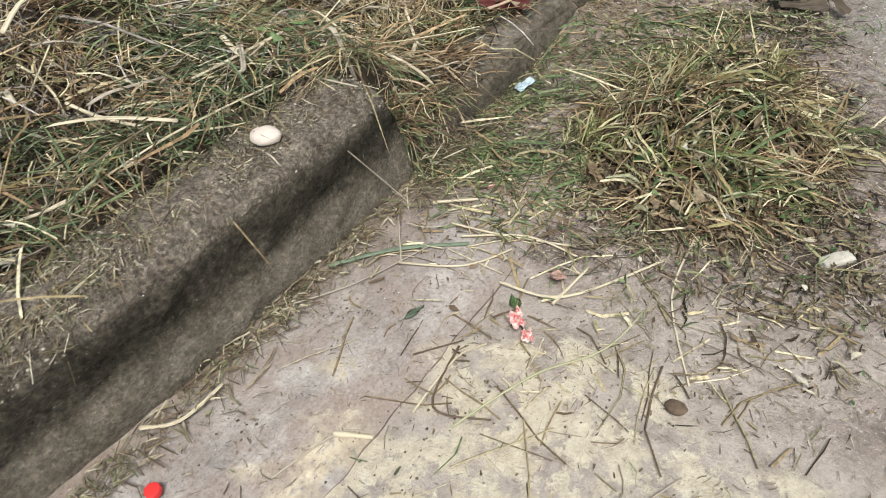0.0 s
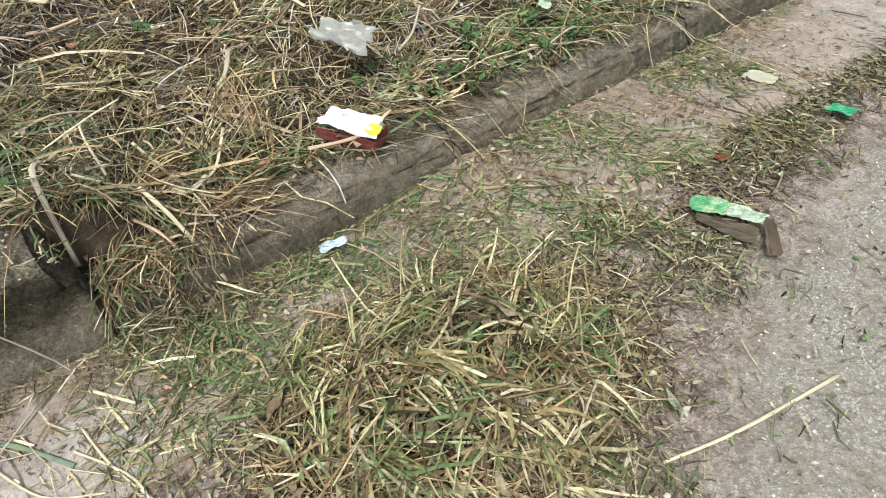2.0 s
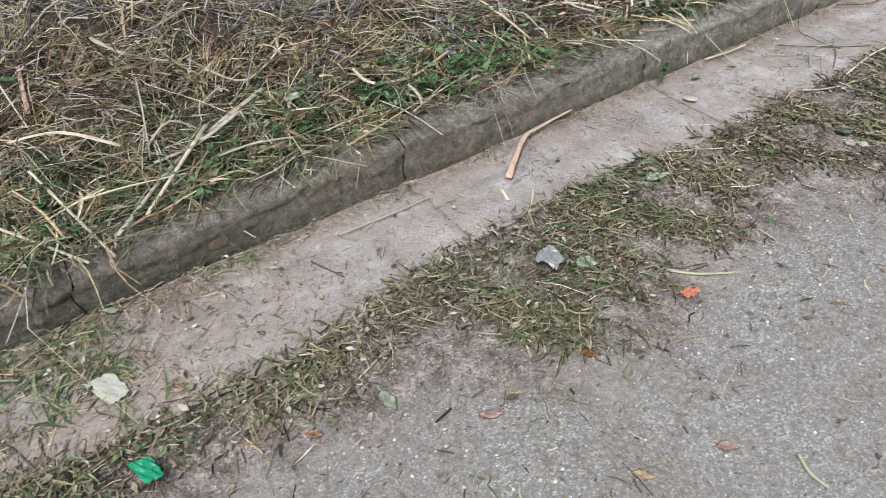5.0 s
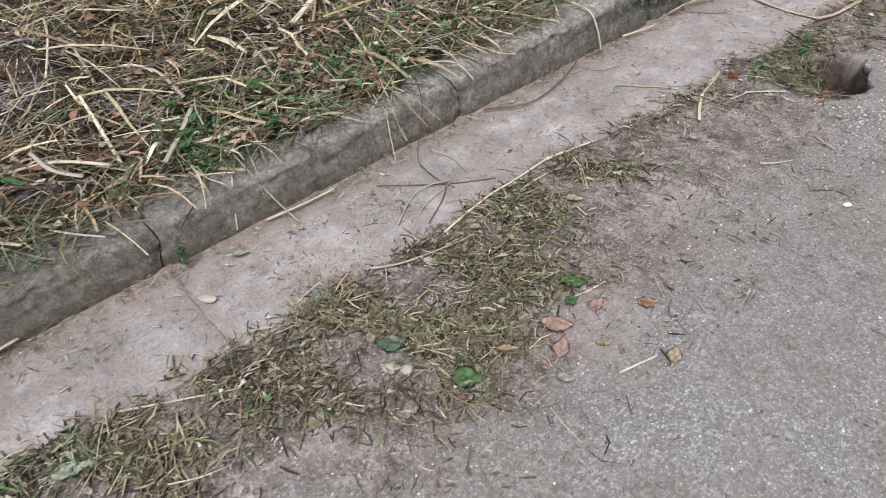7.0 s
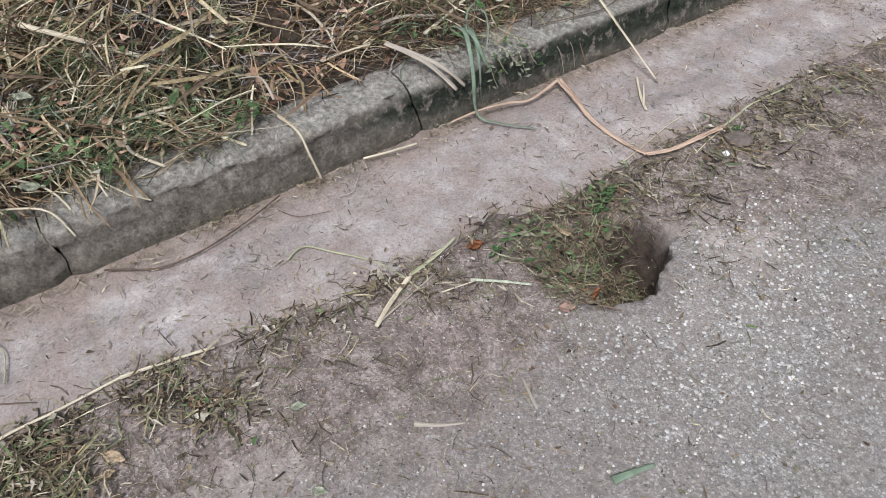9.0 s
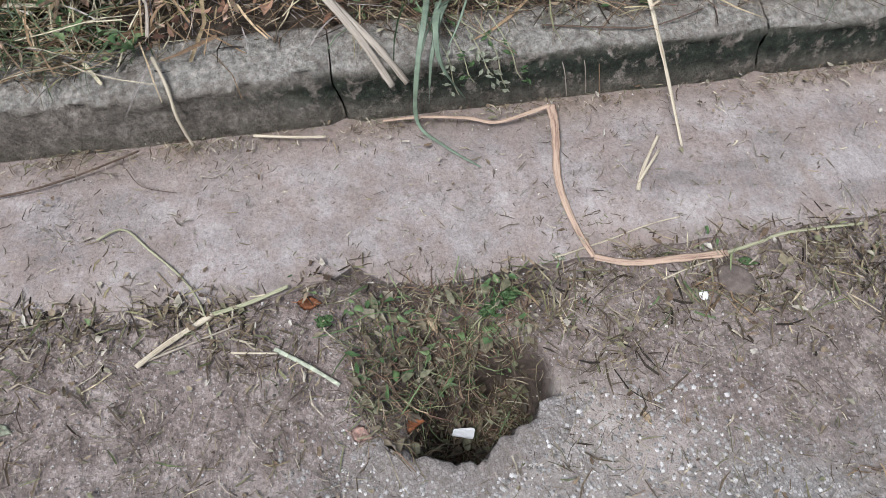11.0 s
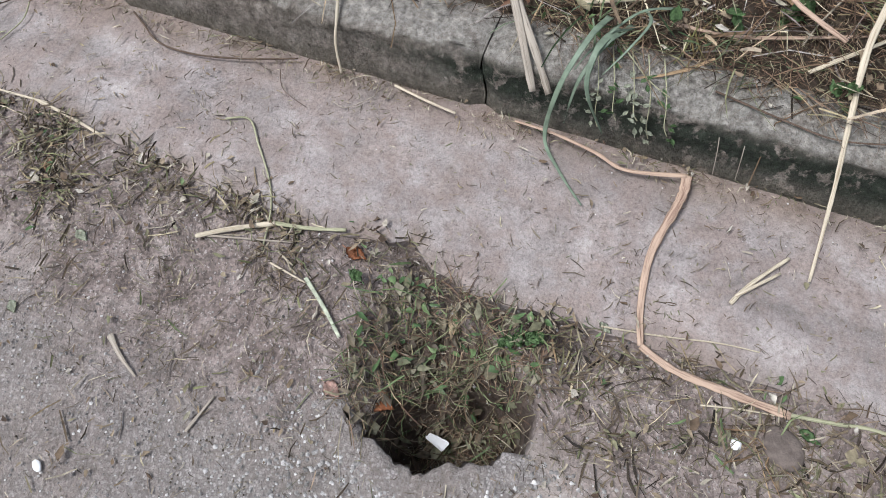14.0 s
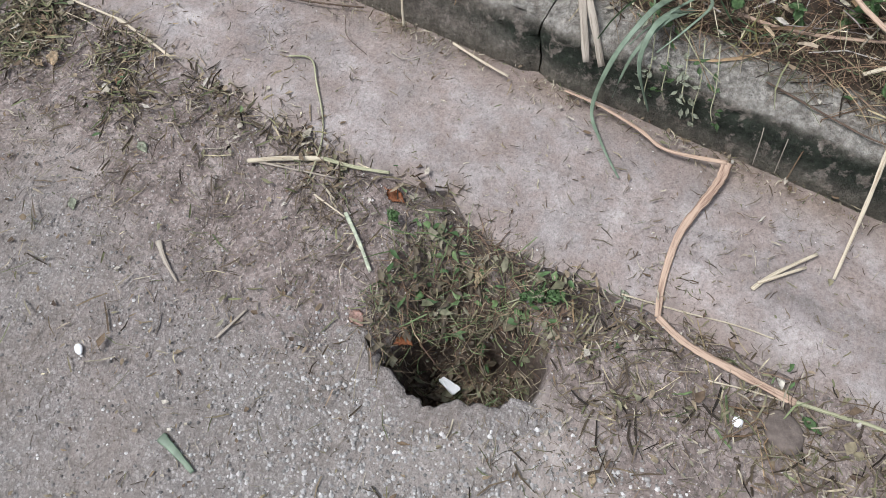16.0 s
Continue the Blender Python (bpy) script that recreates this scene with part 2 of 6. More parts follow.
def kerb_mat():
    m = Mat("weathered_kerb_concrete", 0.95)
    base = m.ramp(m.noise(9, 8, 0.7), [(0.28, (0.155, 0.129, 0.104)), (0.5, (0.295, 0.253, 0.212)), (0.75, (0.47, 0.416, 0.36))])
    fine = m.ramp(m.noise(90, 5), [(0.3, (0.65,)), (0.7, (1.2,))])
    base = m.mix(1.0, base, fine, "MULTIPLY")
    base = m.mix(m.ramp(m.noise(4, 8, 0.7), [(0.48, (0.0,)), (0.64, (0.4,))]), base, m.mix(1.0, (0.2, 0.187, 0.152), fine, "MULTIPLY"))
    base = m.mix(m.attr("mud"), base, m.ramp(m.noise(14, 9, 0.75), [(0.28, (0.085, 0.067, 0.048)), (0.5, (0.19, 0.156, 0.117)), (0.75, (0.34, 0.295, 0.235))]))
    base = m.mix(m.mix(1.0, m.attr("bare"), m.ramp(m.noise(16, 9, 0.75), [(0.36, (0.1,)), (0.5, (1.0,))]), "MULTIPLY"), base,
                 m.ramp(m.noise(60, 5), [(0.3, (0.23, 0.208, 0.178)), (0.5, (0.43, 0.398, 0.35)), (0.68, (0.62, 0.582, 0.525))]))
    base = m.mix(m.mix(1.0, m.attr("algae_shade"), m.ramp(m.noise(20, 7, 0.7), [(0.4, (0.0,)), (0.47, (1.0,))]), "MULTIPLY"), base,
                 m.ramp(m.noise(50, 5), [(0.3, (0.018, 0.022, 0.016)), (0.6, (0.05, 0.06, 0.042)), (0.8, (0.16, 0.16, 0.13))]))
    base = m.mix(m.ramp(m.noise(70, 8, 0.8), [(0.57, (0.0,)), (0.65, (0.55,))]), base, (0.06, 0.054, 0.044))
    base = m.mix(1.0, base, m.ramp(m.noise(36, 9, 0.8), [(0.3, (0.5,)), (0.5, (1.0,)), (0.7, (1.45,))]), "MULTIPLY")
    m.bump(m.noise(28, 10, 0.8), 1.0, 0.03)
    m.bump(m.noise(110, 5, 0.7), 0.8, 0.008)
    return m.color(base)


def bank_mat():
    m = Mat("shade_dark_bank_soil", 0.95)
    # soil colour lowered to include the shade in gaps of the straw
    c = m.ramp(m.noise(11, 8, 0.7), [(0.3, (0.025, 0.018, 0.013)), (0.55, (0.06, 0.045, 0.032)), (0.75, (0.12, 0.092, 0.066))])
    turf = m.ramp(m.noise(38, 9, 0.75), [(0.3, (0.05, 0.045, 0.022)), (0.45, (0.13, 0.12, 0.055)), (0.58, (0.24, 0.2, 0.1)), (0.74, (0.42, 0.35, 0.2))])
    c = m.mix(m.attr("turf"), c, turf)
    m.bump(m.noise(30, 8, 0.7), 0.8, 0.02)
    return m.color(c)


def mud_mat():
    m = Mat("mud_caked_concrete", 0.95)
    c = m.ramp(m.noise(12, 10, 0.75), [(0.27, (0.07, 0.055, 0.043)), (0.46, (0.17, 0.14, 0.112)), (0.6, (0.28, 0.237, 0.195)), (0.76, (0.5, 0.445, 0.385))])
    crumbs = m.ramp(m.cells(160), [(0.0, (0.45,)), (0.5, (0.95,)), (1.0, (1.5,))])
    c = m.mix(1.0, c, crumbs, "MULTIPLY")
    # dark stain on the face, with its shade painted into the same colour
    c = m.mix(m.mix(1.0, m.attr("algae_shade"), m.ramp(m.noise(9, 6), [(0.3, (0.5,)), (0.55, (1.0,))]), "MULTIPLY"), c, m.ramp(m.noise(60, 6), [(0.3, (0.02, 0.018, 0.012)), (0.7, (0.065, 0.057, 0.038))]))
    c = m.mix(1.0, c, m.ramp(m.noise(60, 7, 0.8), [(0.3, (0.45,)), (0.5, (1.0,)), (0.7, (1.7,))]), "MULTIPLY")
    c = m.mix(m.ramp(m.noise(95, 4, 0.7), [(0.64, (0.0,)), (0.69, (0.7,))]), c, (0.42, 0.37, 0.31))
    c = m.mix(m.attr("bare"), c, m.ramp(m.noise(14, 9, 0.75), [(0.28, (0.075, 0.064, 0.046)), (0.5, (0.17, 0.148, 0.11)), (0.75, (0.28, 0.25, 0.19))]))
    m.bump(m.noise(35, 10, 0.8), 1.0, 0.018)
    m.bump(m.cells(160, "Distance"), 0.5, 0.004)
    return m.color(c)


MUD = mud_mat()
ROAD, GUTTER, KERB, BANK = road_mat(), gutter_mat(), kerb_mat(), bank_mat()


def fibre(name, pale, dark):
    """Dried stalk: fibres that run along it, with blotches."""
    m = Mat(name, 0.7)
    co = m.n.new("ShaderNodeCombineXYZ")
    m.l.new(m.attr("along"), co.inputs[0])
    m.l.new(m.attr("round"), co.inputs[1])
    m.l.new(m.each(), co.inputs[2])
    sc = m.n.new("ShaderNodeMapping")
    sc.inputs["Scale"].default_value = (9, 5, 50)
    m.l.new(co.outputs["Vector"], sc.inputs["Vector"])
    m.co = sc.outputs["Vector"]
    streak = m.noise(1.0, 7, 0.7)
    c = m.ramp(streak, [(0.32, dark), (0.5, pale), (0.75, tuple(min(1, v * 1.2) for v in pale))])
    m.bump(streak, 0.5, 0.004)
    return m.color(c)


CANE = fibre("pale_dry_cane", (0.55, 0.48, 0.36), (0.27, 0.2, 0.12))
CANE_GREY = fibre("grey_dry_cane", (0.38, 0.33, 0.27), (0.17, 0.135, 0.1))
REED = fibre("tan_reed_leaf", (0.47, 0.34, 0.25), (0.15, 0.08, 0.055))
TWIG = plain("dark_twig_bark", (0.1, 0.07, 0.05), 0.85, 0.4, 60)
GREENSTEM = fibre("green_stem", (0.38, 0.37, 0.24), (0.15, 0.16, 0.08))
BLADE = plain("broad_green_blade", (0.155, 0.2, 0.14), 0.5, 0.35, 25)
LEAF_GREEN = plain("fresh_green_leaf", (0.12, 0.2, 0.08), 0.5, 0.45, 70, 0.6)
LEAF_PALE = plain("pale_grey_green_leaf", (0.42, 0.44, 0.33), 0.7, 0.45, 70, 0.6)
LEAF_BROWN = plain("dry_brown_leaf", (0.42, 0.26, 0.17), 0.75, 0.45, 70, 0.6)
LEAF_PINK = plain("dry_pinkish_leaf", (0.52, 0.35, 0.29), 0.75, 0.45, 70, 0.6)
LEAF_TAN = plain("dry_tan_leaf", (0.55, 0.43, 0.29), 0.75, 0.45, 70, 0.6)
LEAF_RUST = plain("rust_leaf", (0.3, 0.12, 0.055), 0.7, 0.45, 70, 0.6)
WHITE_P = plain("white_card", (0.62, 0.58, 0.57), 0.6, 0.12, 20)
RED_P = plain("red_plastic", (0.6, 0.035, 0.035), 0.4, 0.1, 20, 0.05)
TEAL_P = plain("faded_packet_print", (0.27, 0.33, 0.27), 0.45, 0.6, 80)
YELLOW_P = plain("yellow_print", (0.62, 0.5, 0.03), 0.5, 0.1, 20)
CARD_P = Mat("scuffed_white_card", 0.6)
CARD_P = CARD_P.color(CARD_P.ramp(CARD_P.noise(22, 6, 0.7), [(0.0, (0.64, 0.61, 0.61)), (0.52, (0.6, 0.55, 0.56)), (0.58, (0.52, 0.38, 0.4)), (0.64, (0.62, 0.58, 0.58)), (0.72, (0.35, 0.3, 0.28))]))
DKRED_P = plain("dull_red_print", (0.1, 0.024, 0.023), 0.55, 0.3, 30)
def printed(name, stops, scale=28):
    """Packaging print: irregular patches of a few colours."""
    m = Mat(name, 0.4)
    c = m.ramp(m.noise(scale, 5, 0.7), stops, "CONSTANT")
    m.bump(m.noise(90, 4), 0.3, 0.004)
    return m.color(c)


GREEN_P = printed("green_foil_print", [(0.0, (0.05, 0.2, 0.09)), (0.44, (0.1, 0.28, 0.14)), (0.54, (0.3, 0.33, 0.16)), (0.6, (0.09, 0.28, 0.24)), (0.68, (0.45, 0.4, 0.34))])
EMERALD_P = plain("emerald_plastic", (0.02, 0.22, 0.11), 0.4, 0.2, 15, 0.1)
BROWN_P = plain("brown_foil", (0.07, 0.052, 0.037), 0.65, 0.3, 15, 0.1)
BLUE_P = plain("pale_blue_print", (0.34, 0.42, 0.47), 0.45, 0.55, 60)
PINK_P = Mat("pink_wrapper", 0.5)
PINK_P = PINK_P.color(PINK_P.ramp(PINK_P.noise(90, 4), [(0.4, (0.5, 0.12, 0.13)), (0.5, (0.62, 0.4, 0.37)), (0.6, (0.7, 0.62, 0.58))]))
CREAM_P = printed("soiled_paper", [(0.0, (0.34, 0.325, 0.28)), (0.5, (0.4, 0.38, 0.32)), (0.56, (0.34, 0.3, 0.15)), (0.6, (0.38, 0.36, 0.31)), (0.68, (0.25, 0.23, 0.2))], 30)
ORANGE_P = plain("orange_plastic", (0.42, 0.16, 0.09), 0.5, 0.2, 30)
FILM_P = plain("clouded_plastic_film", (0.42, 0.42, 0.41), 0.3, 0.15, 20)
FILM_P.node_tree.nodes["Principled BSDF"].inputs["Transmission Weight"].default_value = 0.45
STONE_W = plain("pale_stone", (0.56, 0.48, 0.43), 0.75, 0.12, 30, 0.4)
STONE_G = plain("grey_stone", (0.42, 0.39, 0.34), 0.85, 0.25, 40, 0.6)
STONE_T = plain("tan_stone", (0.38, 0.32, 0.26), 0.85, 0.25, 50, 0.5)
STONE_D = plain("earthy_dark_stone", (0.13, 0.105, 0.09), 0.9, 0.35, 50, 0.8)
CERAMIC = plain("white_ceramic", (0.82, 0.82, 0.82), 0.3, 0.04, 20, 0.05)

# ---- shape of the ground ----
JOINTS = [-2.9, -1.75, -0.58, 0.62, 1.77, 2.88, 4.0, 5.2, 6.43, 7.63, 8.85] + [10.05 + 1.2 * k for k in range(16)]
BLOCK_END = 0.64
BLOCK_TOP = 0.325
PIT = (0.76, 7.82)
PIT_A = np.radians([-90, -62, -34, -10, 27, 62, 85, 121, 142, 177, 212, 234, 270])
PIT_R = np.array([0.25, 0.215, 0.216, 0.224, 0.2, 0.215, 0.211, 0.233, 0.242, 0.2, 0.247, 0.27, 0.25])


def sstep(a, b, v):
    u = np.clip((v - a) / (b - a), 0, 1)
    return u * u * (3 - 2 * u)


def wob(x, y, f, s=0.0):
    """Smooth cheap noise in about -1..1."""
    return (np.sin(f * (1.0 * x + 0.7 * y) + s) + np.sin(f * (1.9 * y - 0.6 * x) + 1.7 * s + 1) + np.sin(f * 1.37 * (x - 1.3 * y) + 2.3 * s + 4)) / 3


def kerb_top(y):
    return np.interp(y, [0.7, 1.8, 3.0, 4.0, 5.5, 7.0, 7.6, 9.0], [0.055, 0.068, 0.1, 0.135, 0.135, 0.16, 0.165, 0.155])


def gutter_edge(y):
    return np.interp(y, [-3, 1.8, 2.9, 3.4, 4.0, 4.4, 5.2, 6.0, 6.6, 7.0, 7.4, 7.55, 7.62, 7.7, 7.8, 8.1, 8.7, 9.3],
                     [0.5, 0.5, 0.5, 0.5, 0.41, 0.4, 0.46, 0.46, 0.46, 0.5, 0.53, 0.5, 0.47, 0.53, 0.555, 0.535, 0.525, 0.54]) + 0.006 * wob(0 * y, y, 31)


def asphalt_edge(y):
    return np.interp(y, [-1, 0.5, 1.5, 2.2, 2.8, 3.6, 3.9, 4.3, 5.0, 5.8, 6.2, 6.6, 7.3, 7.8, 8.2, 9],
                     [1.85, 1.75, 1.25, 0.9, 0.8, 0.82, 1.03, 1.04, 0.94, 1.15, 1.08, 0.97, 0.98, 0.93, 1.05, 1.1])


def pit_depth(x, y):
    """Depth of the hole beside the gutter, and how far a place lies inside it."""
    dx, dy = x - PIT[0], y - PIT[1]
    a = np.arctan2(dy, dx)
    a = np.where(a < -math.pi / 2, a + 2 * math.pi, a)
    r = np.interp(a, PIT_A, PIT_R) * (1 + 0.035 * np.sin(9 * a + 1) + 0.018 * np.sin(17 * a) + 0.008 * np.sin(29 * a))
    q = np.hypot(dx, dy) / (r * (1 + 0.17 * sstep(-0.1, 0.45, np.cos(a))))
    steep = sstep(0.0, 0.7, np.cos(a - 0.6))
    inner = 0.08 + 0.8 * steep
    deep = 0.115 + 0.165 * steep * sstep(0.0, 0.45, q)
    return np.where(q < 1, deep * sstep(1.0, inner, q) + 0.012 * wob(x, y, 60) * sstep(1.0, 0.8, q), 0.0), q


def dip(x, y):
    """The hollow in the gutter past the end of the old block."""
    return 0.06 * sstep(0.42, 0.06, x) * sstep(0.5, 0.95, y) * sstep(1.75, 1.35, y)


def bank_z(x, y):
    base = 0.28 + (kerb_top(y) - 0.02 - 0.28) * np.where(x > -0.3, sstep(BLOCK_END - 0.02, BLOCK_END + 0.35, y), sstep(0.3, 1.3, y))
    rise = (0.2 - 0.08 * sstep(1.2, 0.3, y)) * sstep(0.15, 1.3, -x) + 0.22 * sstep(1.0, 3.5, -x)
    return base + rise + (0.042 * wob(x, y, 5) + 0.042 * wob(x, y, 11, 3) + 0.006 * wob(x, y, 23, 1)) * sstep(0.18, 0.45, -x) + 0.015 * wob(x, y, 17)


def ground_z(x, y):
    """Height of whatever one would stand on at x, y: bank, kerb, gutter, road, hole."""
    x, y = np.asarray(x, float), np.asarray(y, float)
    kx = np.where(y < BLOCK_END, -0.14, -0.16)
    kt = np.where(y < BLOCK_END, BLOCK_TOP - 0.05 * sstep(-0.01, 0.05, x), kerb_top(y))
    front = np.where(y < BLOCK_END, 0.055, 0.02)
    road = -0.01 * sstep(gutter_edge(y) - 0.02, gutter_edge(y) + 0.02, x) + 0.006 * wob(x, y, 7) * sstep(0.55, 0.8, x) - pit_depth(x, y)[0] - dip(x, y)
    return np.where(x < kx, bank_z(x, y), np.where(x < front, kt, road))


def mesh_obj(name, verts, faces, mat, smooth=False, origin=None, mats=None, idx=None):
    """One mesh object from arrays, with its origin at the given place."""
    v = np.asarray(verts, float)
    o = np.zeros(3) if origin is None else np.asarray(origin, float)
    me = bpy.data.meshes.new(name)
    me.from_pydata((v - o).tolist(), [], [tuple(int(i) for i in f) for f in faces])
    for m in (mats or [mat]):
        me.materials.append(m)
    if idx is not None:
        me.polygons.foreach_set("material_index", np.asarray(idx, np.int32))
    if smooth:
        me.polygons.foreach_set("use_smooth", np.ones(len(me.polygons), bool))
    me.update()
    ob = new(name, me)
    ob.location = o
    return ob


def grid_faces(nu, nv):
    i = np.arange((nu - 1) * (nv - 1))
    a = (i // (nv - 1)) * nv + i % (nv - 1)
    return np.stack([a, a + nv, a + nv + 1, a + 1], 1)


def float_attr(ob, name, values):
    at = ob.data.attributes.new(name, "FLOAT", "POINT")
    at.data.foreach_set("value", np.asarray(values, np.float32))


# ---- ground: one sheet to the horizon ----
def lines(parts):
    return np.unique(np.round(np.concatenate([np.arange(a, b, s) for a, b, s in parts]), 4))


gx = lines([(-2000, -40, 400), (-40, -6, 4), (-6, -0.15, 0.08), (-0.15, 0.4, 0.05), (0.4, 0.52, 0.02), (0.52, 1.03, 0.0075), (1.03, 2.4, 0.03), (2.4, 8, 0.4), (8, 40, 4), (40, 2001, 400)])
gy = lines([(-2000, -40, 400), (-40, -4, 4), (-4, -1, 0.2), (-1, 7.52, 0.03), (7.52, 8.12, 0.0075), (8.12, 10.5, 0.03), (10.5, 14, 0.2), (14, 40, 4), (40, 2001, 400)])
X, Y = [a.ravel() for a in np.meshgrid(gx, gy, indexing="ij")]
dep, q = pit_depth(X, Y)
edge = gutter_edge(Y)
dep = dep + 0.045 * sstep(0.07, 0.01, np.abs(X - edge - 0.01)) * sstep(7.5, 7.66, Y) * sstep(8.3, 8.0, Y)
Z = np.where(X < -0.14, bank_z(X, Y), np.where(X < edge - 0.035, -0.03 - 1.15 * dip(X, Y), -0.012 + 0.006 * wob(X, Y, 7) + 0.0035 * wob(X, Y, 41) - dep))
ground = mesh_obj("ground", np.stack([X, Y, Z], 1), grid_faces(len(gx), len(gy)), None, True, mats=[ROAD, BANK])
fx = X.reshape(len(gx), len(gy))[:-1, :-1].ravel()
ground.data.polygons.foreach_set("material_index", (fx < -0.1).astype(np.int32))
worn_rim = sstep(0.36, 0.1, np.hypot(X - 1.1, (Y - 7.98) * 0.75) + 0.05 * wob(X, Y, 19))
float_attr(ground, "asphalt", (1 - 0.2 * worn_rim) * (1 - 0.38 * sstep(6.0, 6.7, Y) * sstep(7.75, 7.3, Y) * sstep(1.75, 1.3, X) * (0.75 + 0.4 * wob(X, Y, 6, 3))) * sstep(-0.13, 0.13, X - asphalt_edge(Y) + 0.06 * wob(X, Y, 9) + 0.04 * wob(X, Y, 37) + 0.03 * wob(X, Y, 83)))
mort = sstep(-0.02, 0.03, 0.5 - np.hypot((X - 1.0) / 0.62, (Y + 0.12) / 0.42) * 0.5 + 0.13 * wob(X, Y, 8) + 0.08 * wob(X, Y, 23))
float_attr(ground, "mortar", mort * (Y < 0.8))
# lower ground takes the shade-dark soil colour, slab-edge trench too
float_attr(ground, "pit_soil_shade", sstep(0.015, 0.07, dep))
float_attr(ground, "dust", 0.12 * sstep(5.7, 6.4, Y) * sstep(1.5, 1.1, X) + 0.9 * worn_rim + sstep(0.75, 0.3, Y + 0.15 * wob(X, Y, 9)) * 0.85 + 0.45 * sstep(0.1, 0.6, wob(X, Y, 5, 6)) * (X > 0.8))
float_attr(ground, "turf", np.clip(sstep(-2.4, -3.2, X) + sstep(-1.0, -1.6, Y) + sstep(9.8, 10.6, Y), 0, 1))
tagged(ground, "worn grey asphalt road, soil verge and grassy bank", "ground", kind="structure")


def hole_lip():
    """Broken asphalt overhanging the washed-out hole on the road side."""
    n = 150
    a = np.radians(np.linspace(-58, 66, n))
    r = np.interp(a, PIT_A, PIT_R) * (1 + 0.035 * np.sin(9 * a + 1) + 0.018 * np.sin(17 * a) + 0.008 * np.sin(29 * a) + 0.006 * np.sin(41 * a))
    fade = sstep(0, 0.25, (a - a[0])) * sstep(0, 0.25, (a[-1] - a))
    r = r * (1 + 0.15 * (1 - fade))
    rows = []
    for k, (off, z) in enumerate([(0.1, -0.02), (0.085, -0.0125), (0.05, -0.008), (0.02, -0.0075), (0.004, -0.009), (0.0, -0.016), (0.004, -0.03), (-0.003, -0.042), (0.012, -0.052), (0.06, -0.056), (0.1, -0.05)]):
        rr = r + off + (0.003 * np.sin(19 * a + 0.9 * k) + 0.0025 * np.sin(43 * a + 3 * np.sin(7 * a) + k) if 3 < k < 9 else 0)
        x, y = PIT[0] + rr * np.cos(a), PIT[1] + rr * np.sin(a)
        rows.append(np.stack([x, y, z + 0.006 * wob(x, y, 7) + 0.0035 * wob(x, y, 41)], 1))
    v = np.stack(rows, 0).reshape(-1, 3)
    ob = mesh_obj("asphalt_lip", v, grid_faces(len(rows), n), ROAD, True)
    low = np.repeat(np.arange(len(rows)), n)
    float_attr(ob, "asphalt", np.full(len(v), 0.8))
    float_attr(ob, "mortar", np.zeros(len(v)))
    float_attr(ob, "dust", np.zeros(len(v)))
    # underside of the lip is coloured with the same shade-dark soil
    float_attr(ob, "pit_soil_shade", np.clip((low - 5) / 2.0, 0, 1))
    ob.parent = ground


hole_lip()

# ---- gutter slabs ----
gutter = tagged(new("gutter"), "dusty pinkish-grey concrete street gutter along a kerb", "gutter", kind="structure")


